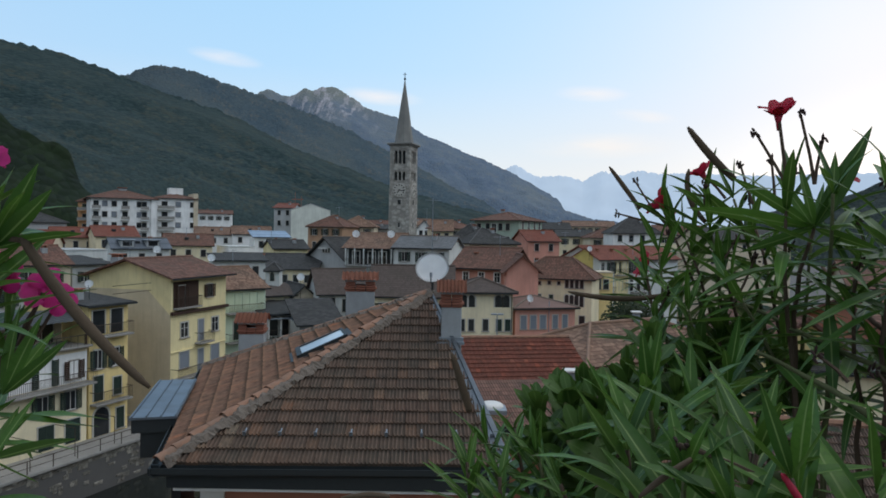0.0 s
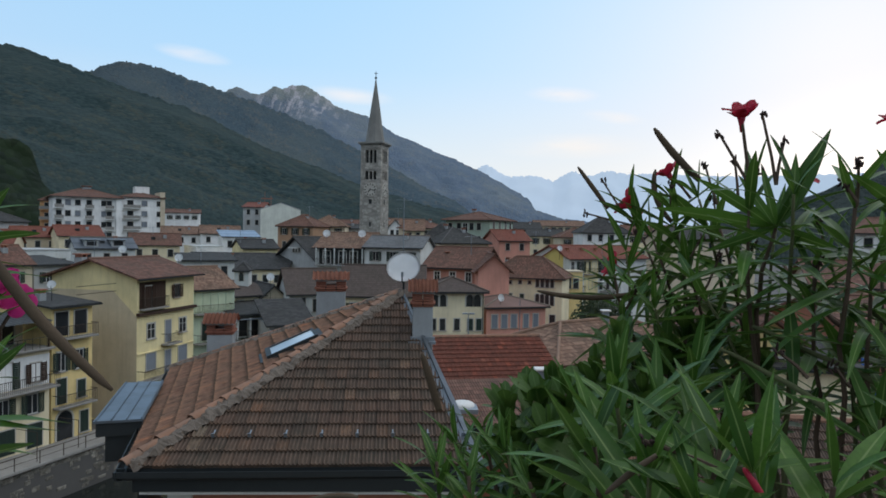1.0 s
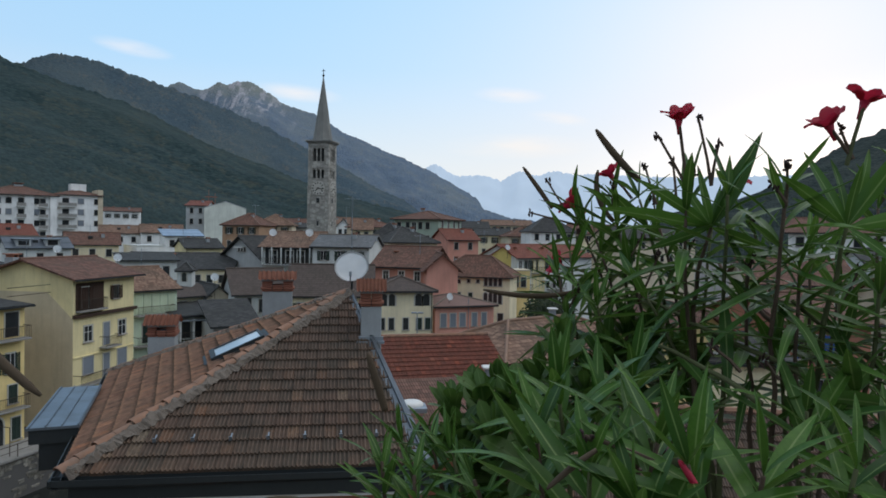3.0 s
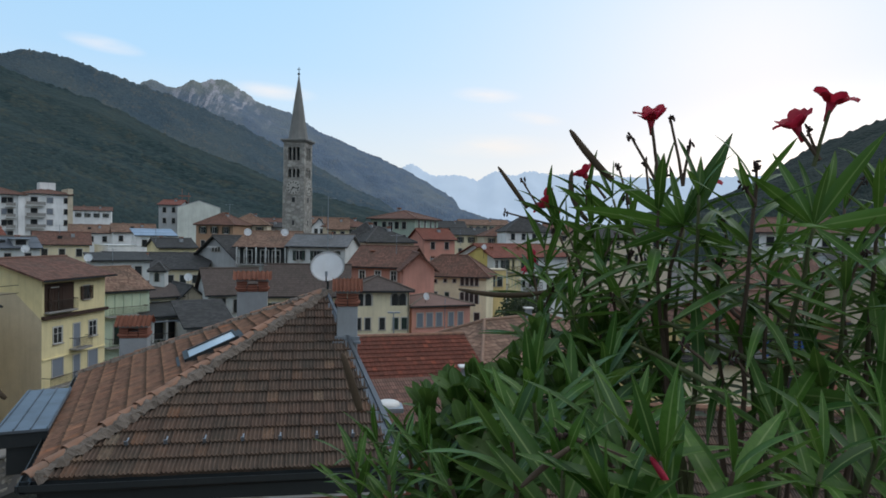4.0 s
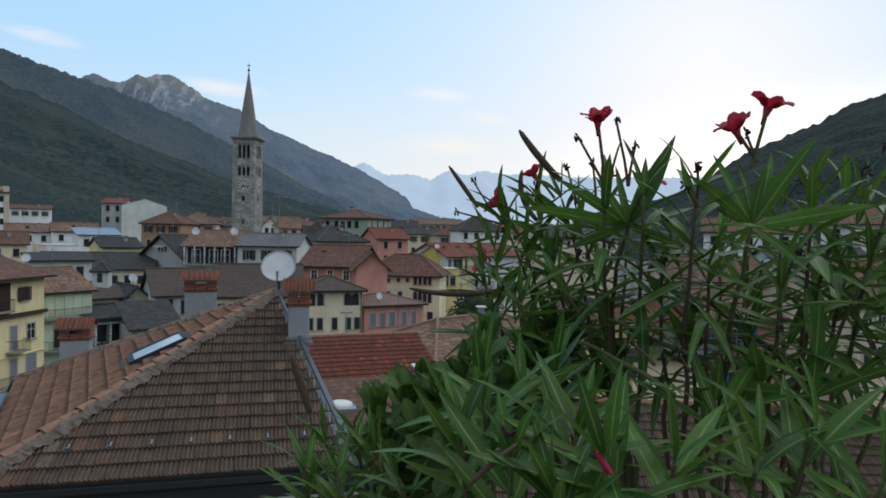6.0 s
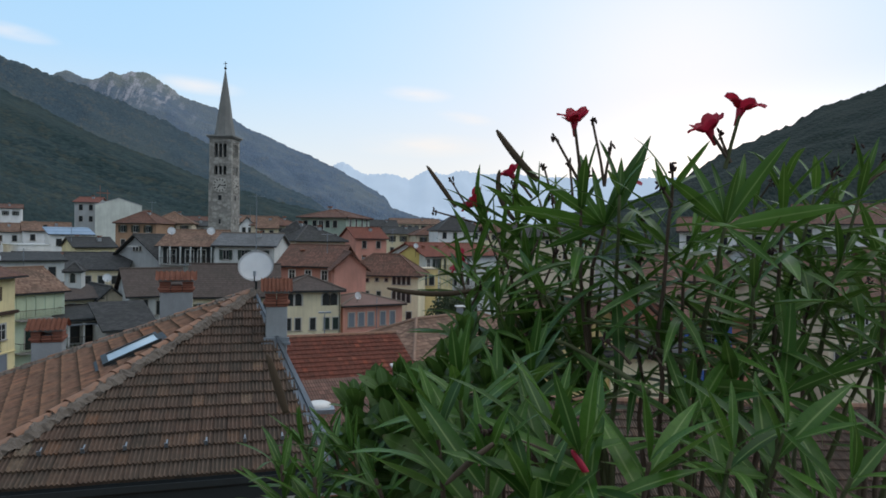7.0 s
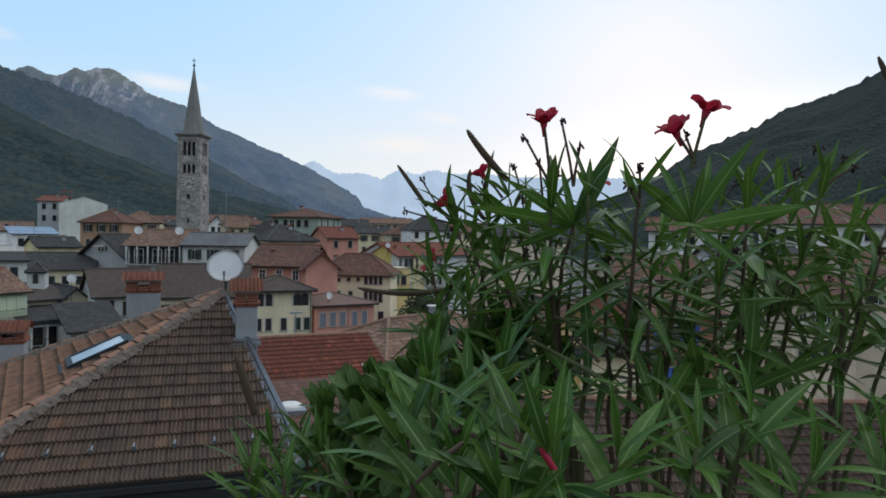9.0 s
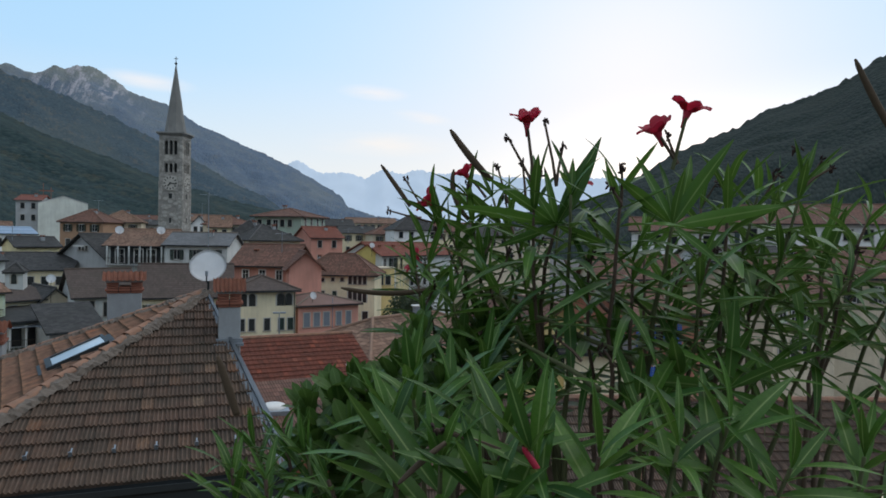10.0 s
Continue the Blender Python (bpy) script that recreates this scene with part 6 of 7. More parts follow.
def hip_tiles(root, a, b, rng, size=0.13, step=0.36):
    """Rounded hip tiles from foot to apex, bedded in lumpy mortar."""
    d = (b - a)
    n = int(d.length / step)
    x = d.normalized()
    side = x.cross(Vector((0, 0, 1))).normalized()
    up = side.cross(x)
    bm = bmesh.new()
    rows = []
    for i in range(n * 7 + 1):
        p = a + d * (i / (n * 7))
        ring = []
        for s, hgt in ((-0.13, 0.0), (-0.11, 0.05), (-0.03, 0.085), (0.07, 0.10), (0.16, 0.085), (0.235, -0.01)):
            j = 0.07 * noise.noise(p * 6 + Vector((s * 9, 0, 0)))
            ring.append(bm.verts.new(p + side * (s + j + rng.uniform(-0.03, 0.03)) + up * (hgt + 0.07 * noise.noise(p * 6 + Vector((0, s * 9, 0))) + rng.uniform(-0.02, 0.02) - 0.01)))
        rows.append(ring)
    for r0, r1 in zip(rows, rows[1:]):
        for k in range(5):
            bm.faces.new((r0[k], r0[k + 1], r1[k + 1], r1[k]))
    part("mortar_bed", bm, MORTAR, root)
    for i in range(n):
        bm = bmesh.new()
        p0, p1 = a + x * (i * step - 0.02), a + x * (i * step + step * rng.uniform(0.8, 0.95))
        rings = []
        r_out = size * rng.uniform(0.95, 1.25)
        for p, r in ((p0, r_out * 1.08), (p1, r_out * 0.9)):
            off = rng.uniform(-0.035, 0.02) - 0.05
            for q in (r, r - 0.018):
                rings.append([bm.verts.new(p + side * (q * math.cos(math.pi * k / 8) + off) + up * (q * math.sin(math.pi * k / 8) * 0.72 + 0.045)) for k in range(9)])
        for q0, q1 in ((0, 2), (3, 1), (1, 0), (2, 3)):
            for k in range(8):
                bm.faces.new((rings[q0][k], rings[q0][k + 1], rings[q1][k + 1], rings[q1][k]))
        part("hip_tile", bm, HIP_TERRACOTTA, root)


def tall_chimney(root, x, y, z0, z_brick, z_cap, z_top, w, d, turn=0.0):
    """Rendered stack, brick courses with smoke openings, a small hat of ribbed tiles."""
    m = Matrix.Translation((x, y, 0)) @ Matrix.Rotation(turn, 4, "Z")
    st = part("chimney", boxes((-w / 2, w / 2, -d / 2, d / 2, z0, z_brick), bevel=0.02), CEMENT, root, "grey rendered chimney stack")
    st.matrix_local = m
    n = 0
    z = z_brick
    hb = 0.062
    rng = random.Random(int(x * 100))
    brick = mesh_of("brick", boxes((-0.115, 0.115, -0.055, 0.055, 0, hb - 0.012), bevel=0.006), BRICK_RED)
    while z < z_cap - 0.02:
        e = 0.05 if n == 1 else 0.01
        openings = z > z_brick + (z_cap - z_brick) * 0.45
        for sy in (-1, 1):
            k = max(2, int((w + 2 * e) / 0.24))
            for i in range(k):
                xx = -w / 2 - e + (w + 2 * e) * (i + 0.5) / k
                if openings and 0 < i < k - 1:
                    continue
                shared("brick", brick, st, Matrix.Translation((xx, sy * (d / 2 + e - 0.05), z)) @ Matrix.Rotation(rng.uniform(-0.03, 0.03), 4, "Z") @ Matrix.Diagonal(((w + 2 * e) / k / 0.245, 1, 1, 1)))
        for sx in (-1, 1):
            k = max(2, int(d / 0.24))
            for i in range(k):
                if openings and 0 < i < k - 1:
                    continue
                yy = -d / 2 + 0.06 + (d - 0.12) * (i + 0.5) / k
                shared("brick", brick, st, Matrix.Translation((sx * (w / 2 + e - 0.05), yy, z)) @ Matrix.Rotation(math.pi / 2, 4, "Z") @ Matrix.Diagonal(((d - 0.12) / k / 0.245, 1, 1, 1)))
        z += hb
        n += 1
    part("flue", boxes((-w * 0.3, w * 0.3, -d * 0.3, d * 0.3, z_brick + 0.003, z_brick + (z_cap - z_brick) * 0.5)), METAL_DARK, st)
    part("cap_slab", boxes((-w / 2 - 0.03, w / 2 + 0.03, -d / 2 - 0.03, d / 2 + 0.03, z_cap + 0.004, z_cap + 0.05)), CEMENT, st)
    bm = bmesh.new()
    rows = []
    cols = 28
    for yy, zz in ((-d / 2 - 0.14, z_cap + 0.06), (-0.02, z_top), (0.02, z_top), (d / 2 + 0.14, z_cap + 0.06)):
        rows.append([bm.verts.new(((i / cols - 0.5) * (w + 0.22), yy, zz + 0.022 * math.cos(i * math.pi * 0.5 * 1.14))) for i in range(cols + 1)])
    for r0, r1 in zip(rows, rows[1:]):
        for i in range(cols):
            bm.faces.new((r0[i], r0[i + 1], r1[i + 1], r1[i]))
    bmesh.ops.solidify(bm, geom=bm.faces[:], thickness=0.03)
    part("tile_hat", bm, TERRACOTTA, st)
    return st


def build_near_house():
    rng = random.Random(11)
    root = tagged(new("house"), "house with a weathered clay-tiled pyramid roof and three chimneys", "house")
    # walls, inset below the eaves
    inset = 0.45
    fc, fr, fb = CORNER + Vector((0.55, inset, 0)), EAVE_R + Vector((-0.05, inset, 0)), BACK_L + Vector((0.5, -0.4, 0))
    bm = bmesh.new()
    plan = [fc, fr, Vector((-0.25, 17.6, 0)), Vector((-0.3, 19.7, 0)), fb]
    low = [bm.verts.new((p.x, p.y, 0)) for p in plan]
    top = [bm.verts.new((p.x, p.y, 13.55)) for p in plan]
    for i in range(5):
        j = (i + 1) % 5
        bm.faces.new((low[i], low[j], top[j], top[i]))
    bm.faces.new(top)
    part("wall", bm, PLASTER["brick"], root, "dull brick-red plastered wall")
    bm = boxes((fc.x + 0.0, fc.x + 0.42, fc.y - 0.06, fc.y + 0.3, 0, 13.5), (fc.x + 0.7, fr.x, fc.y - 0.05, fc.y + 0.02, 12.6, 12.75))
    part("pilaster", bm, WHITE_PAINT, root, "white corner pilaster")
    part("soffit", boxes((CORNER.x + 0.2, EAVE_R.x, CORNER.y + 0.06, CORNER.y + 0.9, 13.56, 13.64)), WHITE_PAINT, root)
    part("fascia", boxes((CORNER.x + 0.1, EAVE_R.x, CORNER.y + 0.02, CORNER.y + 0.06, 13.62, 13.93)), METAL_DARK, root)
    # deck under the tiles
    bm = bmesh.new()
    vs = [bm.verts.new(p) for p in (CORNER, EAVE_R, APEX, BACK_L, Vector((-0.25, 20.3, 13.97)))]
    for q in ((0, 1, 2), (0, 2, 3), (3, 2, 4), (1, 4, 2)):
        bm.faces.new([vs[i] for i in q])
    bm.faces.new([vs[i] for i in (0, 3, 4, 1)])
    part("roof_deck", bm, WOOD_DARK, root)
    # gutters along both eaves
    for a, b in ((CORNER, EAVE_R), (CORNER, BACK_L)):
        d = (b - a).normalized()
        out = d.cross(Vector((0, 0, 1)))
        if out.y > 0.5 or out.x > 0.5:
            out = -out
        bm = bmesh.new()
        prof = [(-0.02, 0.02), (-0.02, -0.10), (0.03, -0.14), (0.11, -0.14), (0.16, -0.09), (0.16, 0.01), (0.145, 0.01), (0.145, -0.085), (0.105, -0.125), (0.035, -0.125), (0.0, -0.09), (0.0, 0.02)]
        r0 = [bm.verts.new(a - d * 0.15 + out * x + Vector((0, 0, z - 0.01))) for x, z in prof]
        r1 = [bm.verts.new(b + out * x + Vector((0, 0, z - 0.01))) for x, z in prof]
        for i in range(len(prof)):
            j = (i + 1) % len(prof)
            bm.faces.new((r0[i], r0[j], r1[j], r1[i]))
        bm.faces.new(r0), bm.faces.new(r1[::-1])
        part("gutter", bm, METAL_DARK, root, "dark metal gutter")
    # hips
    hip_tiles(root, CORNER + Vector((0, 0, 0.05)), APEX + Vector((0, 0, 0.05)), rng, 0.105)
    hip_tiles(root, BACK_L + Vector((0, 0, 0.03)), APEX + Vector((0.05, 0.02, 0.03)), rng, 0.10)
    # grey flashing down the right edge
    rot, x, y, n = roof_frame(CORNER, EAVE_R, APEX)
    d = (APEX - EAVE_R)
    s = d.normalized()
    side = n.cross(s)
    bm = bmesh.new()
    prof = [(0.20, 0.06), (0.06, 0.07), (0.05, 0.12), (-0.06, 0.12), (-0.07, -0.25)]
    r0 = [bm.verts.new(EAVE_R + side * q + n * z) for q, z in prof]
    r1 = [bm.verts.new(EAVE_R + d * 0.99 + side * q * (0.5) + n * z * 0.8) for q, z in prof]
    for i in range(4):
        bm.faces.new((r0[i], r0[i + 1], r1[i + 1], r1[i]))
    bmesh.ops.solidify(bm, geom=bm.faces[:], thickness=0.012)
    part("flashing", bm, METAL_GREY, root, "grey zinc verge flashing")
    # chimneys
    tall_chimney(root, 0.22, 15.75, 15.3, 16.36, 16.66, 16.98, 0.47, 0.55)
    part("chimney_flashing", boxes((-0.06, 0.5, 15.38, 15.46, 15.58, 15.68), (-0.1, 0.52, 15.28, 15.376, 15.53, 15.59)), METAL_GREY, root)
    tall_chimney(root, -2.37, 19.5, 14.4, 16.38, 16.66, 16.93, 0.82, 0.6, 0.1)
    tall_chimney(root, -5.62, 20.0, 13.3, 15.04, 15.32, 15.63, 0.72, 0.6, 0.1)
    # skylight on the left slope
    rl, xl, yl, nl = roof_frame(CORNER, BACK_L, APEX)
    c = (Vector((-3.22, 15.44, 15.06)) + Vector((-2.2, 16.0, 15.54)) + Vector((-2.44, 16.7, 15.51)) + Vector((-3.55, 16.46, 15.03))) / 4
    ms = Matrix.Translation(c + nl * 0.04) @ rl
    sk = part("skylight", boxes((-0.58, -0.51, -0.62, 0.62, 0, 0.12), (0.51, 0.58, -0.62, 0.62, 0, 0.12), (-0.51, 0.51, 0.5, 0.62, 0, 0.12), (-0.51, 0.51, -0.62, -0.56, 0, 0.12)), METAL_DARK, root, "roof window in a dark metal frame")
    sk.matrix_local = ms
    part("pane", boxes((-0.51, 0.51, -0.56, 0.5, 0.06, 0.09)), SKYLIGHT_GLASS, sk)
    part("skylight_flashing", boxes((-0.66, -0.58, -0.8, 0.75, 0.0, 0.04), (0.58, 0.66, -0.8, 0.75, 0.0, 0.04), (-0.58, 0.58, 0.62, 0.8, 0.0, 0.045), (-0.58, 0.58, -0.85, -0.62, 0.0, 0.04)), METAL_DARK, sk)
    # snow hooks on the lower courses
    hook = mesh_of("snow_hook", boxes((-0.012, 0.012, -0.02, 0.16, 0.05, 0.062), (-0.03, 0.03, -0.03, -0.02, 0.04, 0.13)), METAL_GREY)
    for k in range(9):
        shared("snow_hook", hook, root, Matrix.Translation(CORNER + x * (1.25 + k * 0.64) + y * TILE_G * 2.05 + n * 0.02) @ rot)
    # zinc lean-to roof beside the left eave
    ml = Matrix.Translation((-5.36, 13.85, 0.13)) @ Matrix.Rotation(radians(14), 4, "Z")
    sh = part("lean_to", boxes((-0.3, -0.1, 0.9, 3.5, 0, 13.2), (-0.8, -0.1, 0.12, 3.5, 13.204, 13.72)), METAL_DARK, root, "dark panelled lean-to")
    sh.matrix_local = ml
    part("lean_to_roof", boxes((-1.0, -0.08, 0, 3.65, 14.02, 14.07)), OLD_ZINC, sh, "grey standing-seam zinc roof")
    for k in range(4):
        part("seam", boxes((-0.96 + k * 0.28, -0.94 + k * 0.28, 0.01, 3.64, 14.074, 14.1)), OLD_ZINC, sh)
    part("lean_to_fascia", boxes((-0.96, -0.1, 0.04, 3.6, 13.74, 14.01)), METAL_DARK, sh)
    # tiles: the front slope piece by piece, the side slopes joined
    me = tile_mesh()
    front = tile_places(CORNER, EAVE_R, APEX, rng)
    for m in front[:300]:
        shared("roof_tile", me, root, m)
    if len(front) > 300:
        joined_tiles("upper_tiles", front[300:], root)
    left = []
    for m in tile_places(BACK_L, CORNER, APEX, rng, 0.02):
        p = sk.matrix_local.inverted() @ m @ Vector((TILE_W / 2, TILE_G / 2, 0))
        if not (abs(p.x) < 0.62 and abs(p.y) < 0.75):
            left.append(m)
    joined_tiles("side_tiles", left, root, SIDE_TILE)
    return root


build_near_house()
dish("large white satellite dish on the roof apex", (-0.26, 17.6, 16.82), 0.44, 186, 32, 0.6)
build_right_near()

# ---- terrace under the camera, with its planters ----
def build_terrace():
    root = tagged(new("terrace"), "roof terrace of a plastered building with a low parapet", "terrace", kind="structure")
    part("building", boxes((-6, 6, -9, 2.0, 0, 16.28)), PLASTER["beige"], root)
    part("floor_slab", boxes((-6.1, 6.1, -9.1, 2.1, 16.284, 16.4), bevel=0.02), CONCRETE, root)
    part("parapet", boxes((-6.1, 6.1, 1.9, 2.1, 16.404, 16.95), bevel=0.02), PLASTER["cream"], root)


def planter(label, x0, x1, y0, y1, z1):
    root = tagged(new("planter"), label, "planter", "planters on the terrace")
    z0 = 16.404
    t = 0.04
    bm = boxes((x0, x1, y0, y0 + t, z0, z1), (x0, x1, y1 - t, y1, z0, z1), (x0, x0 + t, y0 + t, y1 - t, z0, z1), (x1 - t, x1, y0 + t, y1 - t, z0, z1), (x0 + t, x1 - t, y0 + t, y1 - t, z0, z0 + t))
    part("box", bm, TERRACOTTA, root)
    part("soil", boxes((x0 + t, x1 - t, y0 + t, y1 - t, z0 + t + 0.004, z1 - 0.05)), GROUND_MAT, root)


def leaf_mesh(name, length, width, droop, fold, material, tip=1.0, segs=7, wav=0.0):
    """A leaf along y from its stalk, folded along the midrib, drooping, pointed (tip 1) or rounded (tip below 1)."""
    verts, faces, uvs = [], [], []
    for i in range(segs + 1):
        s = i / segs
        if tip >= 1:
            w = math.sin(math.pi * min(1.0, s ** 0.8)) ** 0.85
        else:
            w = math.sin(math.pi * s ** 1.5) ** 0.6
        w = max(w, 0.05) * width / 2
        y = length * s * (1 - 0.12 * abs(droop) * s)
        z = -droop * length * s * s * 0.5
        q = wav * math.sin(s * 9) * width * 0.15
        for k, e in enumerate((-1, 0, 1)):
            verts.append((e * w, y, z + abs(e) * w * fold + e * q))
            uvs.append((0.5 + e * 0.5, s))
    for i in range(segs):
        for k in range(2):
            a = i * 3 + k
            faces.append((a, a + 1, a + 4, a + 3))
    me = bpy.data.meshes.new(name)
    me.from_pydata(verts, [], faces)
    lay = me.uv_layers.new(name="UVMap")
    for lp in me.loops:
        lay.data[lp.index].uv = uvs[lp.vertex_index]
    me.materials.append(material)
    me.polygons.foreach_set("use_smooth", [True] * len(me.polygons))
    return me


OLEANDER_LEAVES = [leaf_mesh("leaf", 1.0, w, d, f, LEAF, wav=wv) for w, d, f, wv in (
    (0.15, 0.1, 0.35, 0.2), (0.14, 0.35, 0.3, 0.5), (0.13, 0.6, 0.25, 0.2), (0.16, -0.1, 0.4, 0.3), (0.12, 0.9, 0.2, 0.6), (0.13, 0.45, 0.5, 0.1))]
ROUND_LEAVES = [leaf_mesh("leaf", 1.0, 0.36, d, f, ROUND_LEAF, tip=0.5) for d, f in ((0.1, 0.25), (0.35, 0.2), (-0.15, 0.3))]


def frame_from(d, roll):
    d = d.normalized()
    a = d.orthogonal().normalized()
    b = d.cross(a)
    x = a * math.cos(roll) + b * math.sin(roll)
    return d, x, d.cross(x)


class Shrub:
    """A potted shrub: stems from the soil to each shoot's tip, leaves in whorls along the shoot."""

    def __init__(self, name, label, category, base, seed, leaves, leaf_len, max_parts):
        self.root = tagged(new(name), label, category)
        self.base, self.rng, self.leaves, self.len = Vector(base), random.Random(seed), leaves, leaf_len
        self.places, self.max_parts = [], max_parts
        self.wide = 1.0

    def fork(self, tips, foot_shift, drop=0.2, pull=0.3, r=0.0085):
        """A main stem up to where the shoots of these tips part; returns that place."""
        c = sum((Vector(t) for t in tips), Vector()) / len(tips)
        p = c.lerp(self.base + Vector((foot_shift[0], foot_shift[1], 0)), pull) + Vector((0, 0, -drop))
        p.z = max(p.z, self.base.z + 0.25)
        self.stem(p, foot_shift, 0.5, r, r * 0.72)
        return p

    def branch(self, a, tip, r0=0.0055, r1=0.0022, lean=0.22):
        """A crooked branch from a fork: it turns up to its tip, or with a negative lean bends outwards."""
        a, tip = Vector(a), Vector(tip)
        rng = self.rng
        mid = a.lerp(tip, 0.5) + Vector((tip.x - a.x, tip.y - a.y, 0)) * lean + Vector((rng.uniform(-0.05, 0.05), rng.uniform(-0.04, 0.04), 0.0))
        pts = []
        for i in range(11):
            s = i / 10
            p = a * (1 - s) ** 2 + mid * 2 * s * (1 - s) + tip * s * s
            pts.append(p + Vector((noise.noise(p * 16), noise.noise(p * 16 + Vector((9, 0, 0))), 0)) * 0.012 * math.sin(math.pi * s))
        part("branch", tube(bmesh.new(), pts, [r0 + (r1 - r0) * i / 10 for i in range(11)], 6), STEM if rng.random() < 0.6 else GREEN_STEM, self.root, smooth=True)
        return pts

    def stem(self, tip, foot_shift=(0, 0), bend=0.5, r0=0.009, r1=0.0032, material=None):
        """Points of a stem that rises from the base and leans out to its tip."""
        tip = Vector(tip)
        rng = self.rng
        foot = self.base + Vector((foot_shift[0], foot_shift[1], 0))
        mid = foot.lerp(tip, 0.45)
        mid.z = foot.z + (tip.z - foot.z) * (0.45 + 0.12 * bend)
        mid += Vector((rng.uniform(-0.05, 0.05), rng.uniform(-0.05, 0.05), 0)) - (tip - foot) * Vector((0.18, 0.18, 0)) * bend
        pts = []
        n = 12
        for i in range(n + 1):
            s = i / n
            p = foot * (1 - s) ** 2 + mid * 2 * s * (1 - s) + tip * s * s
            wob = 0.008 * math.sin(math.pi * s)
            pts.append(p + Vector((noise.noise(p * 7), noise.noise(p * 7 + Vector((9, 0, 0))), 0)) * wob * 2)
        part("stem", tube(bmesh.new(), pts, [r0 + (r1 - r0) * i / n for i in range(n + 1)], 6), material or STEM, self.root, smooth=True)
        return pts

    def leaf(self, p, d, normal, length, kind=None):
        y = d.normalized()
        z = (normal - y * normal.dot(y))
        if z.length < 1e-4:
            z = y.orthogonal()
        z.normalize()
        x = y.cross(z)
        m = Matrix((x, y, z)).transposed().to_4x4()
        w = self.rng.uniform(0.85, 1.2) * self.wide
        self.places.append((kind if kind is not None else self.rng.randrange(len(self.leaves)), Matrix.Translation(p) @ m @ Matrix.Diagonal((length * w, length, length, 1))))

    def shoot(self, pts, whorls=6, span=0.22, spread=(30, 70), per=3, length=None, bare=0.0):
        """Leaves in whorls down from the shoot's end: upright at the end, lying flatter further down."""
        rng = self.rng
        length = length or self.len
        end = Vector(pts[-1])
        chain = [Vector(p) for p in pts]
        acc, samples = 0.0, []
        i = len(chain) - 1
        wanted = [bare + span * k / whorls for k in range(whorls)]
        for target in wanted:
            while i > 1 and acc + (chain[i] - chain[i - 1]).length < target:
                acc += (chain[i] - chain[i - 1]).length
                i -= 1
            seg = chain[i - 1] - chain[i]
            k = min(1.0, (target - acc) / max(seg.length, 1e-5))
            samples.append((chain[i] + seg * k, -seg.normalized()))
        roll = rng.uniform(0, 6)
        for k, (p, d) in enumerate(samples):
            f = k / max(1, whorls - 1)
            for q in range(per):
                if rng.random() < 0.06:
                    continue
                ang = radians(spread[0] + (spread[1] - spread[0]) * f + rng.uniform(-20, 20))
                dd, x, y = frame_from(d, roll + q * 2 * math.pi / per + rng.uniform(-0.3, 0.3))
                out = dd * math.cos(ang) + x * math.sin(ang)
                nrm = dd * math.sin(ang) - x * math.cos(ang)
                L = length * (0.72 + 0.4 * min(1, f * 2.2)) * rng.uniform(0.8, 1.15)
                self.leaf(p, out + Vector((0, 0, -0.12 * f)), nrm, L)
            roll += math.pi / per + rng.uniform(-0.2, 0.2)

    def whorl(self, c, tips, bow=0.12):
        """Leaves from one node of a shoot to where their tips reach."""
        c = Vector(c)
        for t in tips:
            d = Vector(t) - c
            side = d.cross(Vector((0.1, 0.9, 0.2))).normalized()
            nrm = side.cross(d).normalized()
            if nrm.z < 0:
                nrm = -nrm
            nrm = (nrm + Vector((self.rng.uniform(-0.5, 0.5), -0.5, self.rng.uniform(-0.2, 0.4)))).normalized()
            self.leaf(c, d, nrm, d.length * 1.03, self.rng.choice((0, 1, 3)))

    def finish(self, order=None):
        eye = Vector((0.0, 0.0, EYE_Z))
        self.places.sort(key=order or (lambda q: (q[1].translation - eye).length))
        for k, m in self.places[:self.max_parts]:
            shared("leaf", self.leaves[k], self.root, m)
        rest = self.places[self.max_parts:]
        if rest:
            vs, fs, us, off = [], [], [], 0
            for k, m in rest:
                me = self.leaves[k]
                vs += [tuple(m @ v.co) for v in me.vertices]
                fs += [tuple(i + off for i in p.vertices) for p in me.polygons]
                us += [tuple(me.uv_layers[0].data[i].uv) for i in range(len(me.loops))]
                off += len(me.vertices)
            me = bpy.data.meshes.new("foliage")
            me.from_pydata(vs, [], fs)
            lay = me.uv_layers.new(name="UVMap")
            lay.data.foreach_set("uv", [c for u in us for c in u])
            me.materials.append(self.leaves[0].materials[0])
            me.polygons.foreach_set("use_smooth", [True] * len(me.polygons))
            ob = new("foliage", me)
            ob.parent = self.root
            tagged(ob, kind="stuff")

    def flower(self, p, d, size, material, open_=1.0, label=""):
        """Five blunt twisted petals on a narrow tube."""
        rng = self.rng
        dd, x, y = frame_from(Vector(d), rng.uniform(0, 6))
        p = Vector(p)
        bm = bmesh.new()
        lathe_pts = [p - dd * size * 0.55, p - dd * size * 0.3, p]
        tube(bm, lathe_pts, [size * 0.05, size * 0.08, size * 0.16], 8)
        fl = part("flower", bm, material, self.root, label, smooth=True)
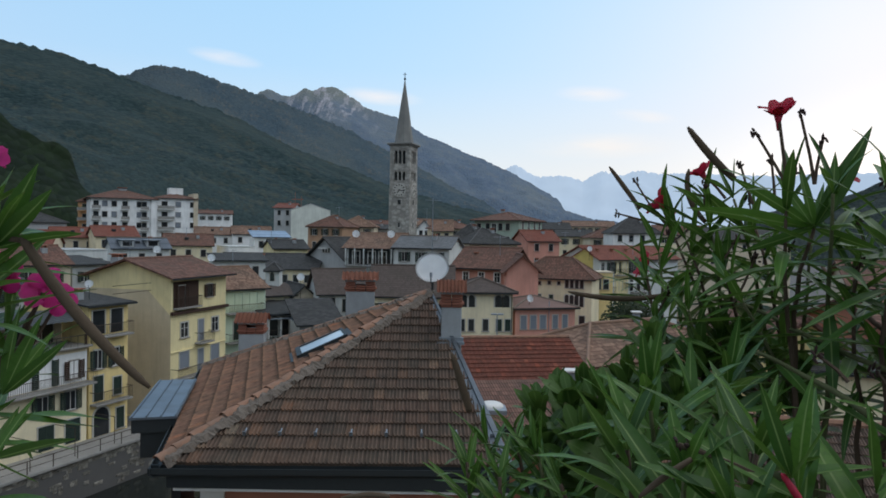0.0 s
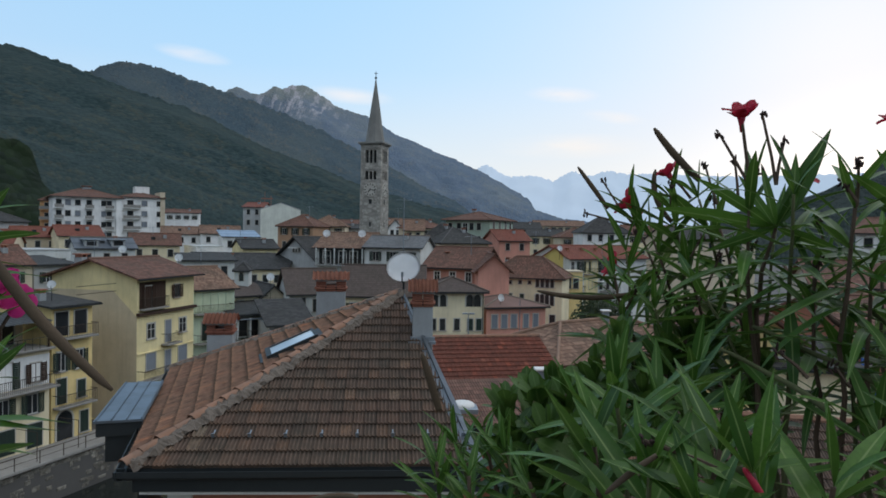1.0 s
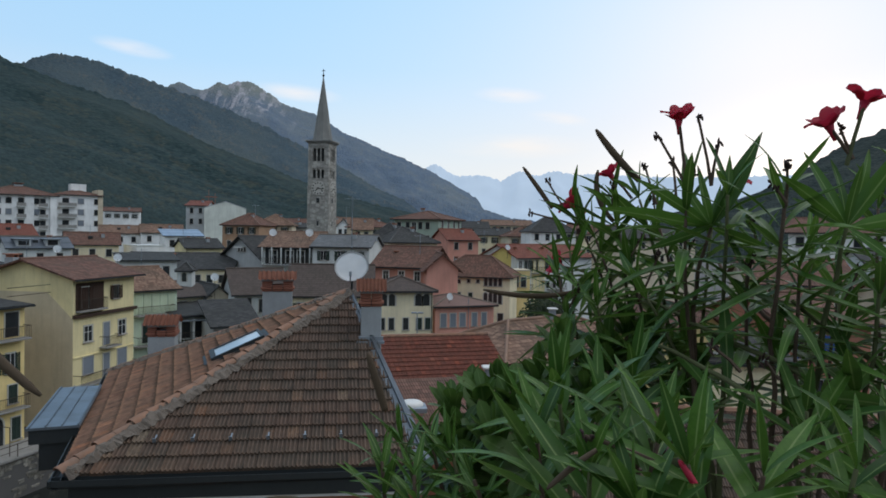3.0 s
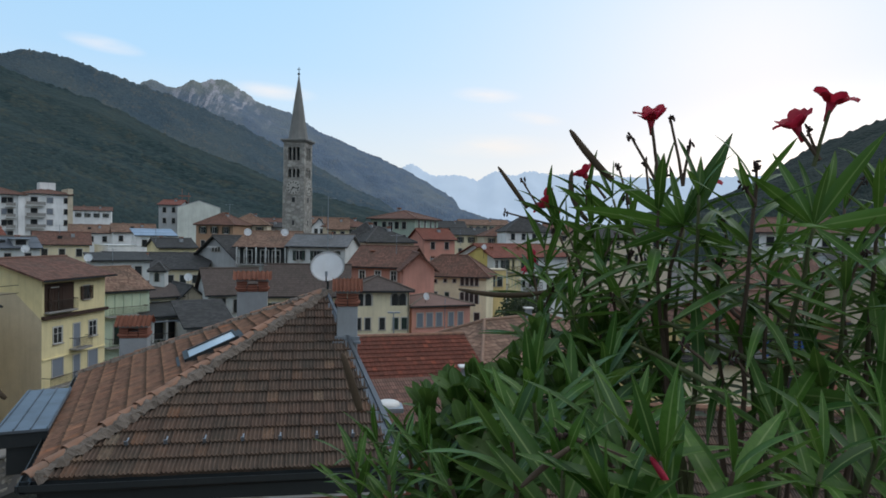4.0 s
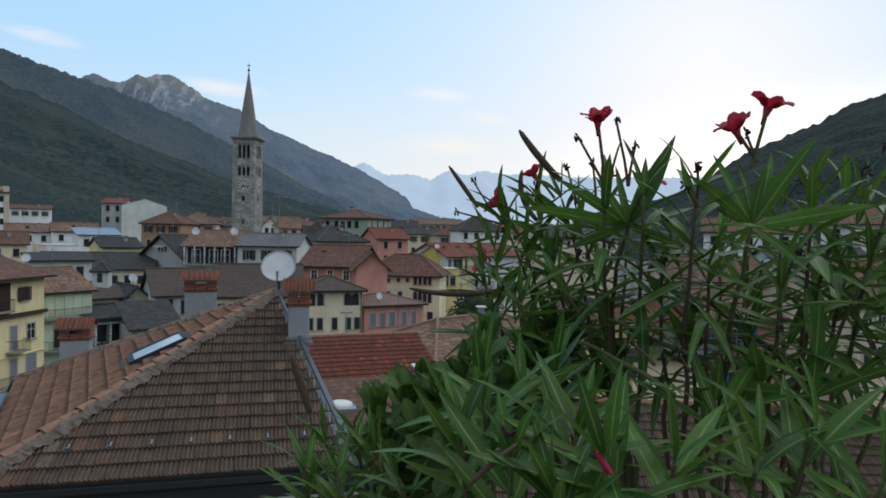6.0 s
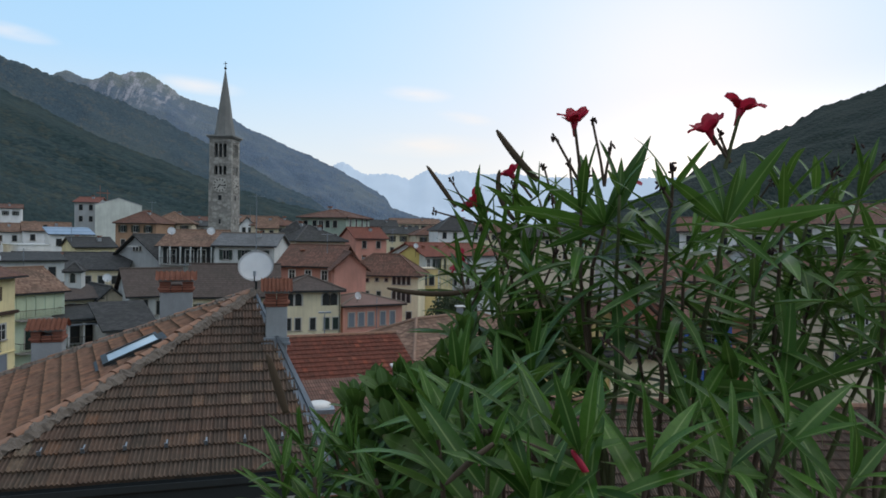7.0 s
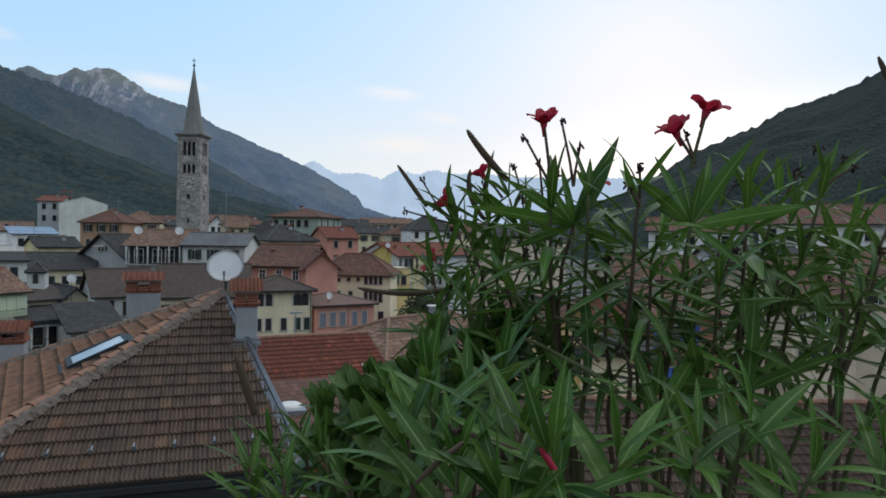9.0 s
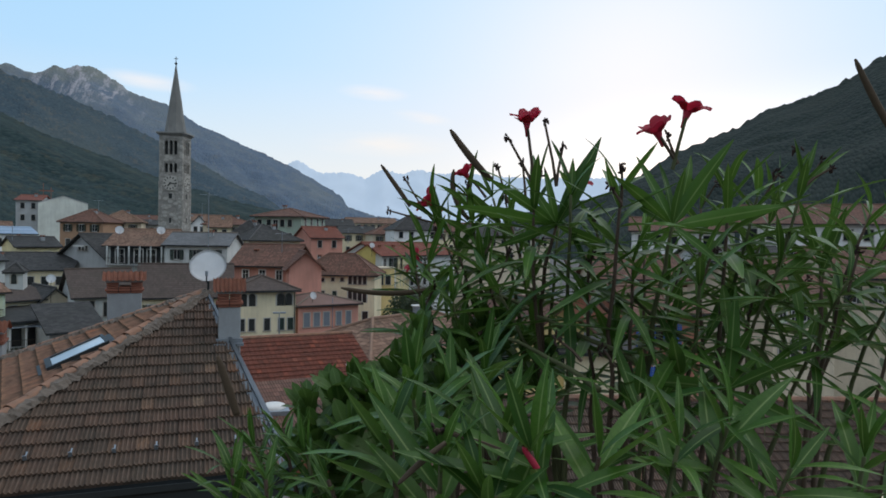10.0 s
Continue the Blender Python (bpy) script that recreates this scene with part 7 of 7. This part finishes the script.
        for k in range(5):
            a = k * 2 * math.pi / 5 + rng.uniform(-0.2, 0.2)
            o = x * math.cos(a) + y * math.sin(a)
            tt = dd.cross(o)
            bm = bmesh.new()
            rows = []
            flare = radians(rng.uniform(45, 85)) * open_
            for i in range(6):
                s = i / 5
                w = size * (0.10 + 0.24 * math.sin(math.pi * min(1, 0.12 + s * 0.72)) ** 1.0)
                if s == 1:
                    w *= 0.72
                out = math.sin(flare * (0.4 + 0.75 * s))
                c = p + o * (size * 0.12 + size * 0.55 * s * out) + dd * size * 0.55 * s * math.cos(flare * (0.4 + 0.7 * s))
                tw = 0.35 * s
                t2 = (tt * math.cos(tw) + dd * math.sin(tw))
                rows.append([bm.verts.new(c - t2 * w + dd * 0.05 * size * s), bm.verts.new(c - dd * 0.04 * size), bm.verts.new(c + t2 * w + dd * 0.02 * size * s)])
            for r0, r1 in zip(rows, rows[1:]):
                for q in range(2):
                    bm.faces.new((r0[q], r0[q + 1], r1[q + 1], r1[q]))
            bmesh.ops.solidify(bm, geom=bm.faces[:], thickness=0.0006)
            part("petal", bm, material, fl, smooth=True)
        return fl

    def pod(self, pts, r, material=None, label="long ripe seed pod"):
        pts = [Vector(p) for p in pts]
        fine = []
        n = 14
        for i in range(n + 1):
            s = i / n
            if len(pts) == 3:
                fine.append(pts[0] * (1 - s) ** 2 + pts[1] * 2 * s * (1 - s) + pts[2] * s * s)
            else:
                fine.append(pts[0].lerp(pts[1], s))
        radii = [r * (0.35 + 0.65 * math.sin(math.pi * min(1, 0.15 + 0.8 * i / n)) ** 0.6) for i in range(n + 1)]
        radii[-1] = r * 0.3
        part("seed_pod", tube(bmesh.new(), fine, radii, 8), material or POD, self.root, label, smooth=True)

    def twig(self, a, b, r=0.0016, knobs=3, material=None):
        """A bare flower stalk with dried heads at its end."""
        a, b = Vector(a), Vector(b)
        rng = self.rng
        side = (b - a).orthogonal().normalized() * (b - a).length * rng.uniform(-0.08, 0.08)
        pts = [a, a.lerp(b, 0.4) + side, b]
        part("twig", tube(bmesh.new(), pts, [r * 1.4, r * 1.15, r], 5), material or STEM, self.root)
        for k in range(knobs):
            bm = bmesh.new()
            q = b + Vector((rng.uniform(-1, 1), rng.uniform(-1, 1), rng.uniform(-1.2, 1))) * 0.006
            mm = Matrix.Translation(q) @ Matrix.Rotation(rng.uniform(0, 3), 4, "X") @ Matrix.Diagonal((0.0019, 0.0019, rng.uniform(0.004, 0.008), 1))
            bmesh.ops.create_icosphere(bm, subdivisions=1, radius=1.0, matrix=mm)
            part("dried_bud", bm, DRY, self.root)


build_terrace()
planter("long terracotta planter with shrubs", -0.15, 2.0, 0.75, 1.25, 16.9)
planter("terracotta planter with a pink oleander", -1.15, -0.35, 0.35, 0.75, 16.9)

# large red-flowering oleander
ol = Shrub("oleander", "large oleander with narrow leaves and crimson flowers", "shrub", (0.70, 1.0, 16.85), 3, OLEANDER_LEAVES, 0.135, 300)
BACK_SHOOTS = [(0.355, 1.17, 17.935), (0.385, 1.20, 17.975), (0.40, 1.09, 17.885), (0.345, 1.10, 17.89), (0.424, 1.297, 18.052), (0.473, 1.218, 18.075), (0.517, 1.203, 18.074), (0.543, 1.172, 18.022), (0.443, 1.226, 17.998), (0.477, 1.162, 17.968),
               (0.639, 1.162, 18.023), (0.712, 1.137, 18.003), (0.795, 1.110, 17.993), (0.932, 1.119, 18.085), (1.043, 1.030, 18.085), (0.588, 1.177, 17.946),
               (0.837, 1.095, 17.939), (0.961, 1.054, 17.952), (1.136, 0.998, 18.032), (1.230, 0.966, 18.001)]
MID_SHOOTS = [(0.460, 0.906, 18.059), (0.497, 0.862, 18.062), (0.538, 0.796, 18.064), (0.735, 0.815, 18.081), (0.812, 0.842, 18.068),
              (0.879, 0.821, 18.087), (0.537, 0.878, 17.952), (0.571, 0.814, 17.963), (0.662, 0.784, 17.957), (0.815, 0.787, 17.981), (0.903, 0.757, 17.941),
              (1.026, 0.824, 18.046), (0.440, 1.015, 17.926), (1.014, 0.722, 18.010)]
LOW_SHOOTS = [(0.536, 0.580, 17.805), (0.633, 0.792, 17.845), (0.577, 0.863, 17.852), (0.927, 0.702, 17.877),
              (0.521, 0.722, 17.803), (0.472, 0.580, 17.786), (0.584, 0.543, 17.764), (0.702, 0.557, 17.761), (0.283, 0.538, 17.809),
              (0.367, 0.562, 17.789), (0.840, 0.617, 17.808)]
FRONT_SHOOTS = [(0.281, 0.750, 17.851), (0.223, 0.717, 17.860), (0.357, 0.831, 17.864), (0.296, 0.619, 17.846), (0.187, 0.675, 17.834), (0.213, 0.582, 17.822),
                (0.238, 0.532, 17.805)]
SMALL_SHOOTS = [(0.095, 0.862, 17.753), (0.062, 0.873, 17.731), (0.034, 0.829, 17.720), (0.116, 0.802, 17.741), (0.069, 0.765, 17.725), (0.135, 0.743, 17.726)]
rr = random.Random(21)
# side shoots that fill the crown between the long ones
fill = random.Random(77)
MID_SHOOTS += [(0.62 + 0.65 * (k + fill.uniform(0.1, 0.9)) / 5, fill.uniform(0.84, 1.12), fill.uniform(17.88, 18.02)) for k in range(5)]
for tips, whorls, span, leaf_len, spread, wide, lean in ((BACK_SHOOTS, 7, 0.20, 0.125, (30, 108), 0.85, -0.35), (MID_SHOOTS, 7, 0.17, 0.128, (32, 108), 0.82, -0.35), (LOW_SHOOTS, 5, 0.10, 0.122, (28, 95), 0.98, 0.1),
                                                   (FRONT_SHOOTS, 5, 0.09, 0.102, (18, 66), 1.25, 0.3), (SMALL_SHOOTS, 8, 0.12, 0.075, (25, 75), 0.9, 0.25)):
    tips = sorted(tips)
    ol.wide = wide
    for k in range(0, len(tips), 3):
        some = tips[k:k + 3]
        tx = sum(t[0] for t in some) / len(some)
        foot = ((tx - 0.70) * 0.15 + rr.uniform(-0.05, 0.05), rr.uniform(-0.1, 0.1))
        f = ol.fork(some, foot, rr.uniform(0.14, 0.24))
        for tip in some:
            tip = Vector(tip) - Vector((0, 0, 0.03 if tips[0][1] < 0.9 and wide > 1 else 0))
            ol.shoot(ol.branch(f, tip, lean=lean), whorls, span, spread, 3, leaf_len)
# three open whorls that stand out from the rest
ol.wide = 1.0
NODE = Vector((0.685, 0.752, 17.794))
ol.branch(NODE + Vector((0.03, 0.05, -0.3)), NODE)
ol.whorl(NODE, [(0.698, 0.751, 17.936), (0.780, 0.691, 17.866), (0.807, 0.734, 17.831), (0.516, 0.777, 17.829), (0.565, 0.813, 17.788), (0.772, 0.670, 17.750),
                (0.686, 0.665, 17.676), (0.611, 0.797, 17.731), (0.674, 0.810, 17.856), (0.777, 0.797, 17.830)])
NODE = Vector((0.611, 0.781, 18.019))
ol.branch(NODE + Vector((0.0, 0.06, -0.3)), NODE)
ol.whorl(NODE, [(0.567, 0.798, 18.114), (0.616, 0.803, 18.114), (0.604, 0.754, 18.102), (0.661, 0.788, 18.125), (0.698, 0.776, 18.140), (0.514, 0.783, 18.099),
                (0.556, 0.820, 17.983), (0.755, 0.734, 18.051), (0.664, 0.731, 17.967), (0.580, 0.845, 18.060)])
NODE = Vector((0.492, 0.894, 18.018))
ol.branch(NODE + Vector((0.02, 0.06, -0.3)), NODE)
ol.whorl(NODE, [(0.351, 0.963, 18.050), (0.394, 0.928, 18.096), (0.448, 0.910, 18.093), (0.552, 0.877, 18.151), (0.529, 0.852, 18.112), (0.401, 0.903, 17.983),
                (0.568, 0.869, 17.986), (0.481, 0.921, 18.104)])
for a, b in (((0.538, 0.876, 17.843), (0.468, 1.058, 17.903)), ((0.699, 0.801, 17.824), (0.621, 0.902, 17.915)), ((0.558, 0.764, 17.829), (0.466, 0.900, 17.883)),
             ((0.301, 0.574, 17.796), (0.208, 0.584, 17.820)), ((0.642, 0.947, 17.865), (0.602, 1.068, 17.961)), ((0.474, 0.738, 17.809), (0.406, 0.867, 17.857))):
    ol.branch(a, b, 0.0044, 0.0026)
ol.finish()
# dried seed heads at the ends of many shoots
for tip in (MID_SHOOTS + BACK_SHOOTS)[::2]:
    q = Vector(tip)
    ol.twig(q - Vector((0, 0, 0.02)), q + Vector((rr.uniform(-0.025, 0.025), rr.uniform(-0.03, 0.0), rr.uniform(0.02, 0.05))), 0.0017, 7)
# flowers and bare flower stalks against the sky
for (a, b, size) in (((0.460, 0.906, 18.076), (0.440, 0.893, 18.168), 0.037), ((0.630, 0.798, 18.107), (0.602, 0.808, 18.152), 0.039),
                     ((0.623, 0.800, 18.099), (0.643, 0.795, 18.182), 0.042), ((0.512, 1.226, 18.077), (0.473, 1.240, 18.123), 0.039),
                     ((0.462, 1.284, 18.044), (0.423, 1.297, 18.068), 0.048), ((0.553, 0.980, 18.038), (0.570, 0.975, 18.089), 0.036),
                     ((0.465, 1.323, 17.928), (0.407, 1.342, 17.943), 0.044)):
    ol.twig(a, b, 0.0022, 0, GREEN_STEM if size > 0.04 else STEM)
    d = Vector(b) - Vector(a)
    ol.flower(b, d.normalized() + Vector((0, -0.25, 0.15)), size * 1.08, RED_PETAL, 0.8)
for a, b in (((0.460, 0.906, 18.076), (0.422, 0.920, 18.149)), ((0.482, 0.878, 18.075), (0.465, 0.885, 18.167)), ((0.482, 0.878, 18.075), (0.490, 0.876, 18.131)),
             ((0.505, 1.101, 18.060), (0.486, 1.109, 18.126)), ((0.491, 1.001, 18.065), (0.486, 1.004, 18.120)), ((0.430, 1.294, 18.026), (0.372, 1.315, 18.113)),
             ((0.430, 1.294, 18.026), (0.337, 1.325, 18.051)), ((0.630, 0.798, 18.107), (0.615, 0.804, 18.147)), ((0.883, 0.819, 18.087), (0.870, 0.825, 18.146)),
             ((0.883, 0.819, 18.087), (0.908, 0.812, 18.127)), ((0.883, 0.819, 18.087), (0.921, 0.807, 18.115)), ((0.527, 0.778, 18.048), (0.513, 0.783, 18.070)),
             ((0.453, 0.746, 17.845), (0.423, 0.756, 17.873)), ((0.272, 0.562, 17.802), (0.208, 0.584, 17.822)), ((0.522, 0.775, 17.829), (0.507, 0.781, 17.851))):
    ol.twig(a, b, 0.0018, 6)
for pts, r in ((((0.382, 1.311, 18.059), (0.355, 1.320, 18.099), (0.325, 1.331, 18.142)), 0.005), (((0.419, 0.973, 18.088), (0.385, 0.984, 18.122), (0.357, 0.994, 18.166)), 0.006),
               (((0.474, 1.217, 18.032), (0.434, 1.231, 18.075), (0.445, 1.228, 18.129)), 0.0055), (((0.373, 1.142, 17.905), (0.306, 1.164, 17.888), (0.223, 1.192, 17.905)), 0.005),
               (((0.043, 0.984, 17.743), (0.032, 0.989, 17.779), (0.016, 0.995, 17.826)), 0.006), (((0.782, 0.590, 18.121), (0.753, 0.600, 18.168), (0.732, 0.608, 18.218)), 0.0042),
               (((-0.044, 0.596, 17.767), (-0.064, 0.596, 17.771), (-0.089, 0.596, 17.764)), 0.0026), (((0.206, 0.547, 17.821), (0.181, 0.546, 17.806), (0.163, 0.546, 17.789)), 0.0028)):
    ol.pod(pts, r)

ol.pod(((0.292, 0.534, 17.787), (0.286, 0.537, 17.799), (0.276, 0.540, 17.813)), 0.0032, RED_PETAL, "closed crimson flower bud")

# glossy round-leaved shrub behind it
sh = Shrub("pittosporum", "dense shrub with glossy dark round-tipped leaves", "shrub", (0.42, 1.12, 16.85), 8, ROUND_LEAVES, 0.062, 200)
for tip in ((0.331, 1.049, 17.832), (0.280, 1.013, 17.795), (0.459, 1.113, 17.858), (0.498, 1.100, 17.849), (0.414, 1.074, 17.825), (0.515, 1.041, 17.817), (0.180, 1.045, 17.758),
            (0.221, 1.031, 17.767), (0.331, 0.943, 17.780), (0.413, 0.968, 17.788), (0.225, 0.925, 17.758), (0.528, 0.983, 17.798), (0.265, 0.859, 17.741), (0.138, 0.953, 17.761), (0.171, 0.890, 17.785), (0.207, 0.879, 17.793), (0.176, 0.835, 17.755), (0.205, 0.773, 17.763), (0.143, 0.899, 17.732), (0.299, 0.955, 17.855)):
    pts = sh.stem(tip, ((tip[0] - 0.42) * 0.5, 0.0), 0.3, 0.006, 0.0028)
    sh.shoot(pts, 7, 0.11, (20, 75), 4, 0.06)
sh.finish()

# pink oleander at the other side
pk = Shrub("oleander", "oleander with bright pink flowers and a long pod", "shrub", (-0.62, 0.55, 16.85), 14, OLEANDER_LEAVES, 0.125, 120)
for tip in ((-0.399, 0.600, 18.002), (-0.415, 0.616, 17.790), (-0.457, 0.660, 18.008), (-0.453, 0.698, 17.892), (-0.461, 0.659, 17.936), (-0.470, 0.657, 17.825), (-0.443, 0.598, 17.891), (-0.531, 0.700, 17.973)):
    pts = pk.stem(tip, (rr.uniform(-0.15, 0.15), rr.uniform(-0.1, 0.1)), 0.3)
    pk.shoot(pts, 6, 0.14, (25, 80), 3, 0.095)
pk.whorl((-0.401, 0.600, 17.982), [(-0.352, 0.581, 18.054), (-0.334, 0.571, 18.030), (-0.319, 0.600, 18.008), (-0.388, 0.621, 18.040)])
pk.whorl((-0.366, 0.546, 17.811), [(-0.281, 0.517, 17.843), (-0.330, 0.546, 17.792), (-0.350, 0.577, 17.857)])
pk.whorl((-0.403, 0.617, 17.847), [(-0.370, 0.619, 17.920), (-0.335, 0.598, 17.898), (-0.404, 0.639, 17.928), (-0.380, 0.658, 17.902)])
pk.finish()
for p, s in (((-0.440, 0.679, 17.953), 0.032), ((-0.427, 0.719, 17.933), 0.032), ((-0.421, 0.739, 17.923), 0.028), ((-0.438, 0.661, 18.067), 0.022), ((-0.446, 0.659, 17.960), 0.032), ((-0.435, 0.749, 17.942), 0.024)):
    q = Vector(p)
    pk.twig(q + Vector((-0.04, 0, -0.08)), q, 0.0018, 0)
    pk.flower(p, Vector((rr.uniform(-0.2, 0.5), -0.8, rr.uniform(0.2, 0.6))), s, PINK_PETAL)
pk.pod(((-0.375, 0.600, 17.993), (-0.328, 0.599, 17.918), (-0.259, 0.597, 17.861)), 0.0052)
pk.twig((-0.405, 0.600, 17.995), (-0.372, 0.600, 17.991), 0.004, 0)
